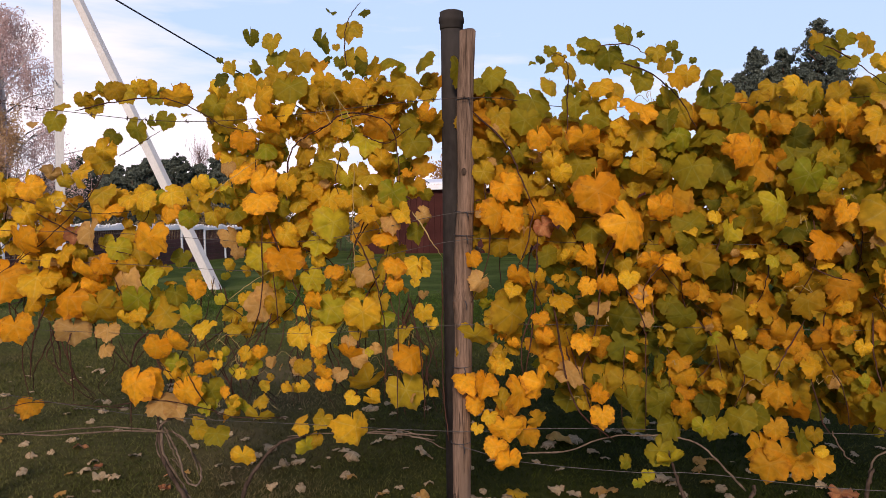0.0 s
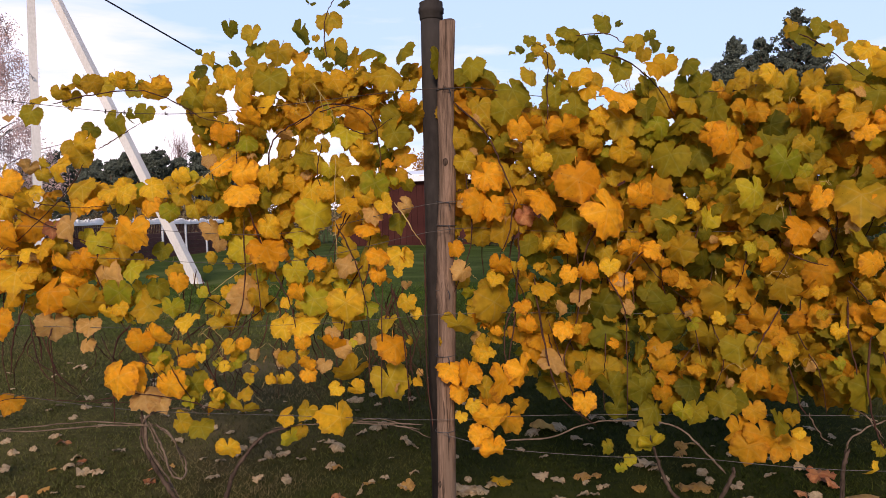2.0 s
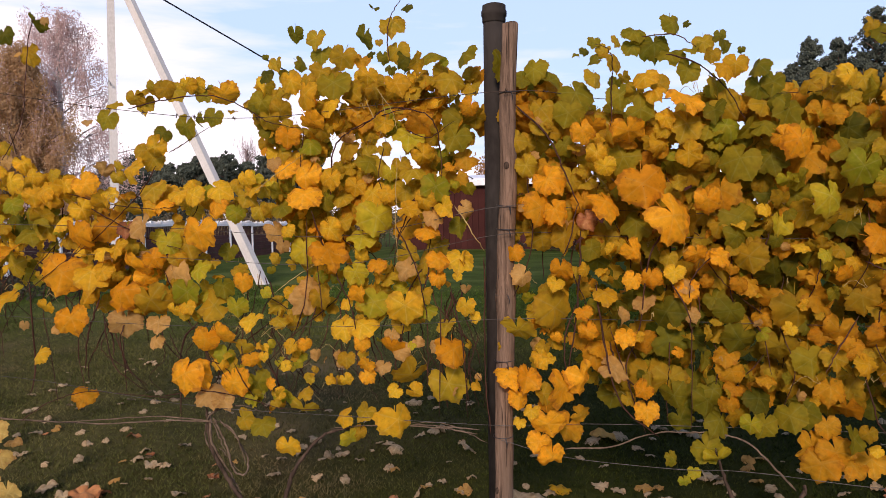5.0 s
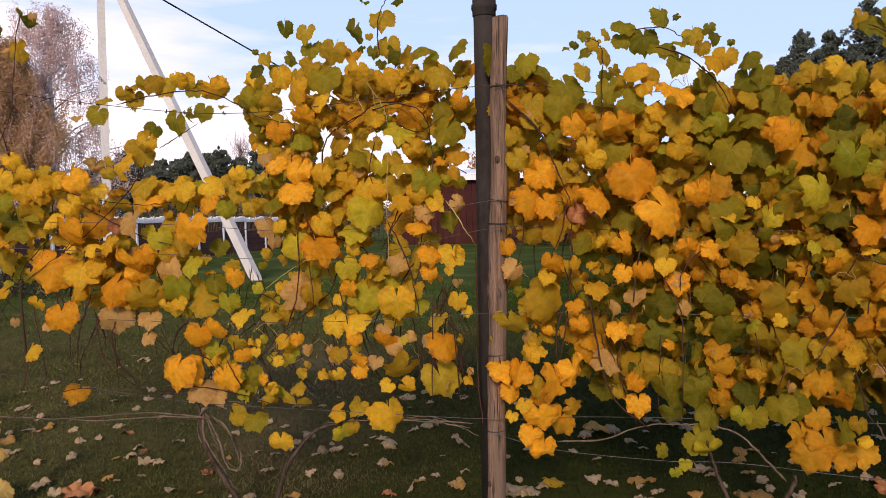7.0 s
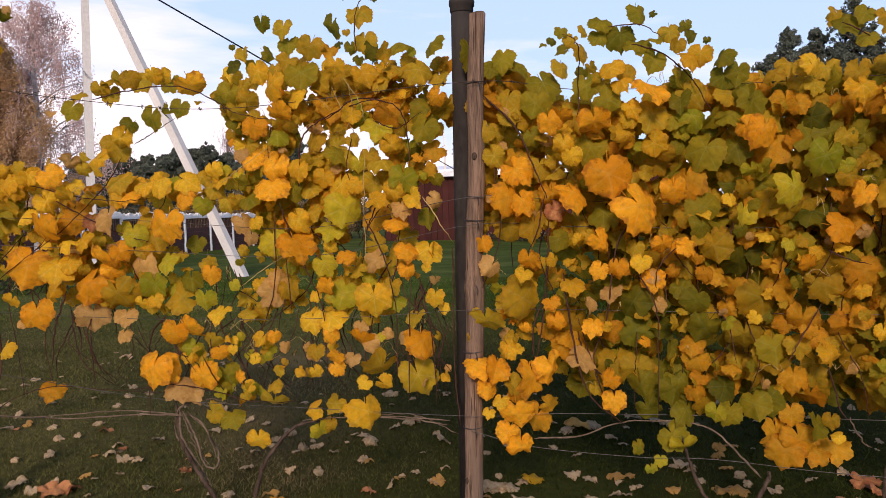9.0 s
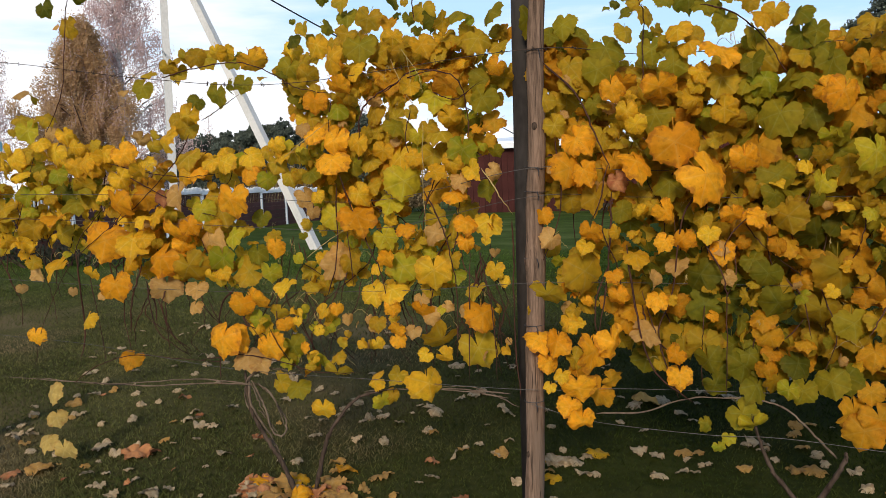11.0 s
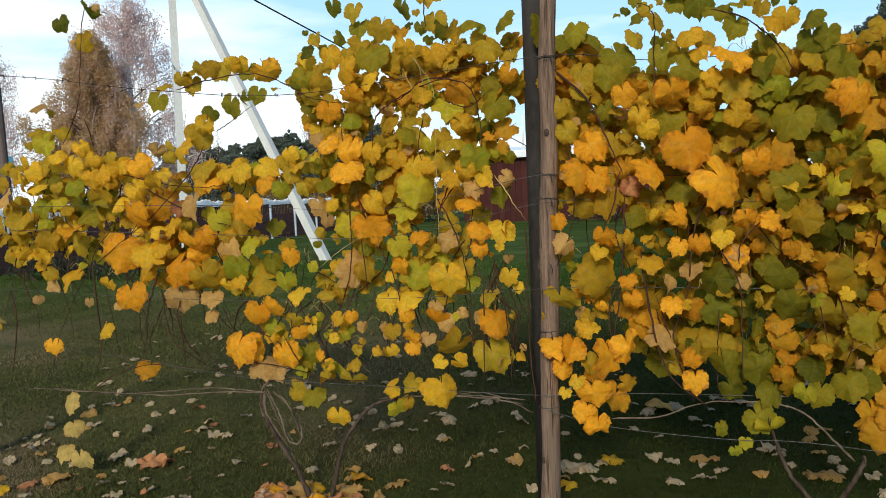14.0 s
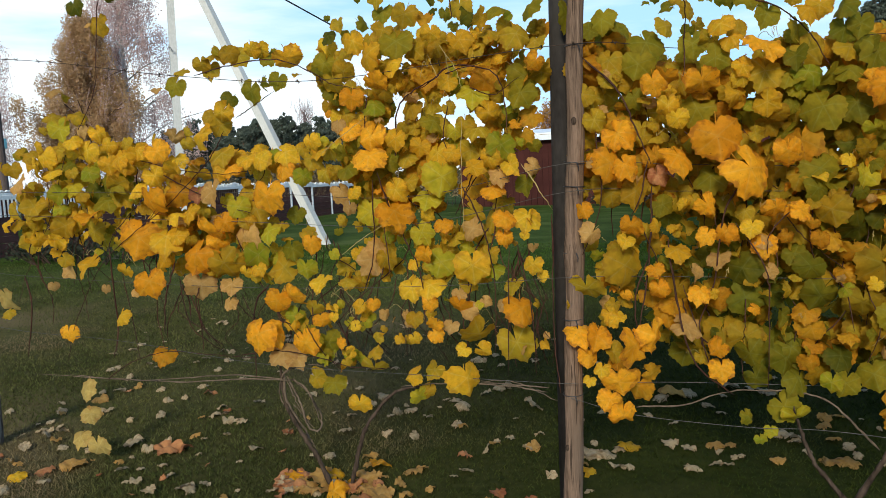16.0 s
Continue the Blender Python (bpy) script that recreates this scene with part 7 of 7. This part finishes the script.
leaf(1.53, 3.44, 1.14, 0.150, "k", kind="f")
leaf(1.62, 3.42, 1.07, 0.139, "k", 0, kind="f")
leaf(1.49, 3.39, 1.07, 0.163, "k", -10, kind="f")
leaf(1.71, 3.45, 1.04, 0.150, "a", kind="f")
leaf(1.61, 3.46, 0.96, 0.101, "a")
leaf(1.70, 3.48, 0.98, 0.142, "a", kind="f")
leaf(1.38, 3.43, 0.85, 0.203, "g", 0, kind="f")
leaf(1.54, 3.49, 0.84, 0.113, "a", 0, 30)
leaf(1.39, 3.36, 0.53, 0.075, "y")
leaf(1.44, 3.47, 0.59, 0.067, "g")


# foliage between and behind
fill(-4.05, -2.95, 1.36, 1.98, 150, "kkkygy", (0.06, 0.11), (3.46, 3.64), -0.7, 1)
fill(-2.95, -1.90, 1.60, 1.88, 50, "kkpaky", (0.065, 0.115), (3.46, 3.60), -0.4, 2)
fill(-2.93, -2.24, 1.22, 1.58, 95, "kkpamkmy", (0.07, 0.12), (3.46, 3.60), -0.4, 3)
fill(-1.86, -1.30, 1.56, 2.44, 95, "kkkyg", (0.07, 0.12), (3.48, 3.62), -0.3, 4)
fill(-1.27, -0.60, 1.78, 2.40, 110, "kkayk", (0.07, 0.12), (3.48, 3.62), -0.3, 5)
fill(-1.82, -0.81, 1.53, 1.81, 60, "kkaky", (0.07, 0.12), (3.48, 3.66), -0.2, 6)
fill(-1.76, -0.94, 1.12, 1.53, 40, "kkylm", (0.07, 0.12), (3.46, 3.60), 0.0, 7)
fill(-0.47, -0.20, 1.87, 2.30, 44, "kakmk", (0.09, 0.14), (3.48, 3.72), -0.5, 8)
fill(-0.48, -0.13, 1.54, 1.88, 26, "kkma", (0.09, 0.15), (3.48, 3.70), -0.2, 9)
fill(-0.45, -0.10, 0.95, 1.45, 14, "kma", (0.09, 0.14), (3.48, 3.60), 0.0, 10)
fill(-0.23, 0.49, 1.53, 2.17, 230, "mkakgka", (0.08, 0.14), (3.50, 3.72), -0.9, 11)
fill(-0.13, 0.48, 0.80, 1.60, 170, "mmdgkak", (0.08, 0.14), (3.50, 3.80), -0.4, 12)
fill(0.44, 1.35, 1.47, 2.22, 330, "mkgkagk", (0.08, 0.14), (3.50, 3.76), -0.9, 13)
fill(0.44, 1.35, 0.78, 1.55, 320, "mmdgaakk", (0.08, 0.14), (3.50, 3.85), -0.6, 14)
# darker tone mix here stands in for shade among the eastern vines
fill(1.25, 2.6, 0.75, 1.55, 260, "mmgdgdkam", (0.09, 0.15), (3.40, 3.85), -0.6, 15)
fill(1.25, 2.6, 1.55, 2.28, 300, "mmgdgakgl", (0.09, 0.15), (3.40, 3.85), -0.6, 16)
fill(-1.52, -0.66, 1.80, 2.24, 70, "kkyakl", (0.07, 0.12), (3.46, 3.58), -0.9, 17)
# small young leaves
fill(-4.0, -2.2, 1.30, 1.90, 50, "yylkkp", (0.04, 0.075), (3.40, 3.50), -0.1, 21)
fill(-1.95, -0.62, 1.35, 2.34, 90, "yylkkkpo", (0.04, 0.075), (3.40, 3.50), -0.1, 22)
fill(-1.95, -0.62, 0.72, 1.35, 26, "yylkkp", (0.035, 0.065), (3.40, 3.50), 0.0, 23)
fill(-0.40, 0.5, 0.95, 2.15, 70, "yalkkkop", (0.04, 0.08), (3.40, 3.50), -0.1, 24)
fill(0.5, 1.7, 0.85, 2.15, 110, "yalkkgap", (0.04, 0.08), (3.40, 3.50), -0.1, 25)
fill(-2.10, -1.52, 0.72, 1.06, 34, "llkygky", (0.04, 0.075), (3.38, 3.50), -0.5, 26)
fill(-2.68, -2.05, 1.12, 1.46, 26, "lkygky", (0.04, 0.085), (3.38, 3.50), -0.5, 27)
heap_foliage()
tangle(-4.0, -2.2, 1.3, 1.85, 26, 31)
tangle(-2.0, -0.7, 1.1, 2.25, 34, 32)
tangle(-0.35, 2.2, 1.05, 2.1, 50, 33)
tangle(-4.0, -2.2, 1.1, 1.8, 40, 34, True)
tangle(-2.0, -0.7, 0.8, 2.2, 52, 35, True)
tangle(-0.35, 1.6, 0.8, 2.2, 46, 36, True)
tangle(-1.38, -1.08, 1.95, 2.2, 20, 37, True)
tangle(-1.95, -0.62, 0.98, 1.55, 30, 38)
tangle(-1.95, -0.62, 0.70, 1.40, 26, 39, True)
tangle(-2.95, -2.15, 1.0, 1.45, 16, 40)

# fallen leaves
fallen(-3.78, 3.04, 0.098, "y")
fallen(-3.69, 2.88, 0.075, "w")
fallen(-3.70, 3.17, 0.113, "r")
fallen(-3.58, 3.28, 0.148, "p")
fallen(-4.16, 3.42, 0.073, "w")
fallen(-5.01, 3.98, 0.060, "w")
fallen(-4.39, 3.58, 0.053, "w")
fallen(-4.45, 3.87, 0.064, "w")
fallen(-4.27, 3.70, 0.069, "w")
fallen(-4.29, 3.81, 0.047, "w")
fallen(-3.91, 3.49, 0.065, "w")
fallen(-4.56, 4.08, 0.075, "w")
fallen(-4.50, 4.36, 0.131, "p")
fallen(-4.53, 4.63, 0.091, "w")
fallen(-4.46, 4.75, 0.083, "p")
fallen(-4.26, 4.17, 0.058, "w")
fallen(-3.48, 3.66, 0.122, "w")
fallen(-3.16, 3.62, 0.174, "r")
fallen(-3.09, 3.68, 0.105, "r")
fallen(-3.30, 3.60, 0.070, "w")
fallen(-3.22, 3.29, 0.078, "w")
fallen(-3.06, 3.16, 0.044, "w")
fallen(-3.11, 3.34, 0.052, "w")
fallen(-3.02, 3.42, 0.059, "w")
fallen(-2.86, 3.30, 0.051, "w")
fallen(-2.66, 3.18, 0.103, "w")
fallen(-3.69, 4.17, 0.072, "w")
fallen(-3.92, 4.50, 0.077, "w")
fallen(-3.80, 4.56, 0.052, "w")
fallen(-3.90, 4.88, 0.082, "w")
fallen(-3.69, 4.76, 0.106, "r")
fallen(-3.37, 4.22, 0.055, "p")
fallen(-3.06, 3.86, 0.043, "w")
fallen(-3.38, 4.46, 0.074, "w")
fallen(-3.11, 4.19, 0.085, "w")
fallen(-2.99, 4.19, 0.076, "w")
fallen(-3.25, 4.34, 0.048, "w")
fallen(-2.96, 3.97, 0.051, "w")
fallen(-2.58, 3.58, 0.039, "w")
fallen(-2.06, 3.41, 0.151, "r")
fallen(-2.17, 3.46, 0.123, "r")
fallen(-2.08, 3.53, 0.093, "r")
fallen(-1.93, 3.48, 0.161, "p")
fallen(-1.88, 3.55, 0.122, "y")
fallen(-1.75, 3.47, 0.130, "y")
fallen(-1.68, 3.55, 0.132, "p")
fallen(-1.71, 3.77, 0.126, "o")
fallen(-2.08, 3.80, 0.072, "w")
fallen(-2.18, 3.77, 0.046, "w")
fallen(-1.84, 3.87, 0.098, "p")
fallen(-1.49, 3.72, 0.110, "p")
fallen(-1.46, 3.78, 0.074, "p")
fallen(-1.48, 3.53, 0.070, "p")
fallen(-1.31, 3.52, 0.058, "p")
fallen(-1.27, 4.02, 0.083, "r")
fallen(-1.17, 4.10, 0.077, "w")
fallen(-2.23, 4.95, 0.123, "w")
fallen(-1.92, 4.70, 0.100, "w")
fallen(-1.98, 4.64, 0.077, "w")
fallen(-1.88, 4.22, 0.070, "w")
fallen(-1.68, 4.22, 0.069, "w")
fallen(-2.20, 4.23, 0.087, "w")
fallen(-2.29, 4.50, 0.069, "w")
fallen(-2.43, 4.53, 0.054, "w")
fallen(-1.49, 4.50, 0.079, "w")
fallen(-1.56, 4.88, 0.170, "w")
fallen(-1.68, 4.99, 0.087, "w")
fallen(-1.85, 6.12, 0.144, "w")
fallen(-1.44, 5.38, 0.167, "w")
fallen(-1.05, 4.95, 0.105, "w")
fallen(-1.36, 6.22, 0.085, "w")
fallen(-1.14, 4.25, 0.046, "w")
fallen(-1.07, 4.32, 0.060, "w")
fallen(-0.92, 4.20, 0.077, "w")
fallen(-0.92, 4.46, 0.061, "w")
fallen(-0.56, 4.18, 0.124, "w")
fallen(-0.50, 4.20, 0.124, "w")
fallen(-0.52, 3.94, 0.111, "y")
fallen(-0.57, 4.05, 0.066, "p")
fallen(-0.34, 4.38, 0.140, "y")
fallen(-0.32, 4.06, 0.071, "w")
fallen(-0.55, 4.36, 0.045, "w")
fallen(-1.77, 3.71, 0.063, "p")
fallen(-2.13, 3.35, 0.090, "r")
fallen(-1.78, 3.62, 0.074, "p")
fallen(-0.53, 4.20, 0.128, "w")
fallen(-0.44, 4.21, 0.108, "w")
fallen(-0.38, 4.05, 0.092, "w")
fallen(-0.58, 4.21, 0.083, "y")
fallen(-0.11, 4.46, 0.100, "w")
fallen(-0.01, 4.40, 0.085, "w")
fallen(0.14, 4.50, 0.100, "p")
fallen(0.03, 4.13, 0.105, "w")
fallen(0.21, 4.22, 0.056, "w")
fallen(0.16, 4.39, 0.046, "w")
fallen(0.24, 4.33, 0.045, "w")
fallen(0.55, 4.76, 0.154, "w")
fallen(0.73, 4.40, 0.109, "p")
fallen(0.83, 4.41, 0.128, "p")
fallen(1.03, 4.44, 0.077, "w")
fallen(1.04, 4.23, 0.073, "w")
fallen(-0.14, 5.44, 0.203, "p")
fallen(-0.24, 5.34, 0.120, "w")
fallen(-0.03, 5.47, 0.122, "w")
fallen(0.18, 5.11, 0.068, "w")
fallen(0.40, 5.72, 0.126, "w")
fallen(0.24, 5.73, 0.127, "w")
fallen(0.50, 5.65, 0.124, "w")
fallen(2.13, 6.99, 0.179, "w")
fallen(1.47, 4.79, 0.068, "w")
fallen(1.55, 4.65, 0.152, "r")
fallen(1.58, 4.54, 0.097, "r")
fallen(2.09, 4.72, 0.099, "w")
fallen(2.19, 4.65, 0.097, "w")
fallen(0.89, 5.20, 0.083, "p")
fallen(0.81, 5.13, 0.090, "p")
fallen(0.77, 4.99, 0.080, "p")
fallen(0.80, 4.77, 0.083, "p")
fallen(0.86, 4.65, 0.074, "w")
fallen(1.66, 4.36, 0.185, "p")
fallen(1.92, 4.38, 0.154, "p")
fallen(0.10, 5.22, 0.085, "w")
fallen(0.64, 4.52, 0.053, "w")
fallen(2.23, 4.52, 0.094, "p")
fallen(0.89, 4.51, 0.052, "w")


def leaf_heap():
    """Pink and russet leaves heaped round the foot of the vine."""
    rng = random.Random(12)
    for k in range(22):
        a, r = rng.uniform(0, 6.283), rng.random() ** 0.6
        fallen(-1.82 + 0.40 * r * math.cos(a), 3.36 + 0.16 * r * math.sin(a), rng.uniform(0.08, 0.14), rng.choice("rrppwo"))


leaf_heap()


def litter():
    """Small leaves strewn over the lawn: the near ones single, the far ones joined."""
    rng = random.Random(9)
    spots = []
    for _ in range(310):
        y = 3.0 + 4.5 * rng.random() ** 1.2
        spots.append((y, rng.uniform(-4.6, 3.0) * (0.6 + 0.11 * y), rng.uniform(0.03, 0.09), rng.choice("wwwpwpwrrp")))
    spots.sort()
    for y, x, w, tone in spots[:140]:
        fallen(x, y, w, tone)
    far = [(spray.choice(CURLED), lying(x, y, w)) for y, x, w, tone in spots[140:]]
    tagged(new("leaf_litter", joined("leaf_litter", far, "w")), "scattered small withered leaves on the lawn", "fallen leaves", kind="stuff")


litter()
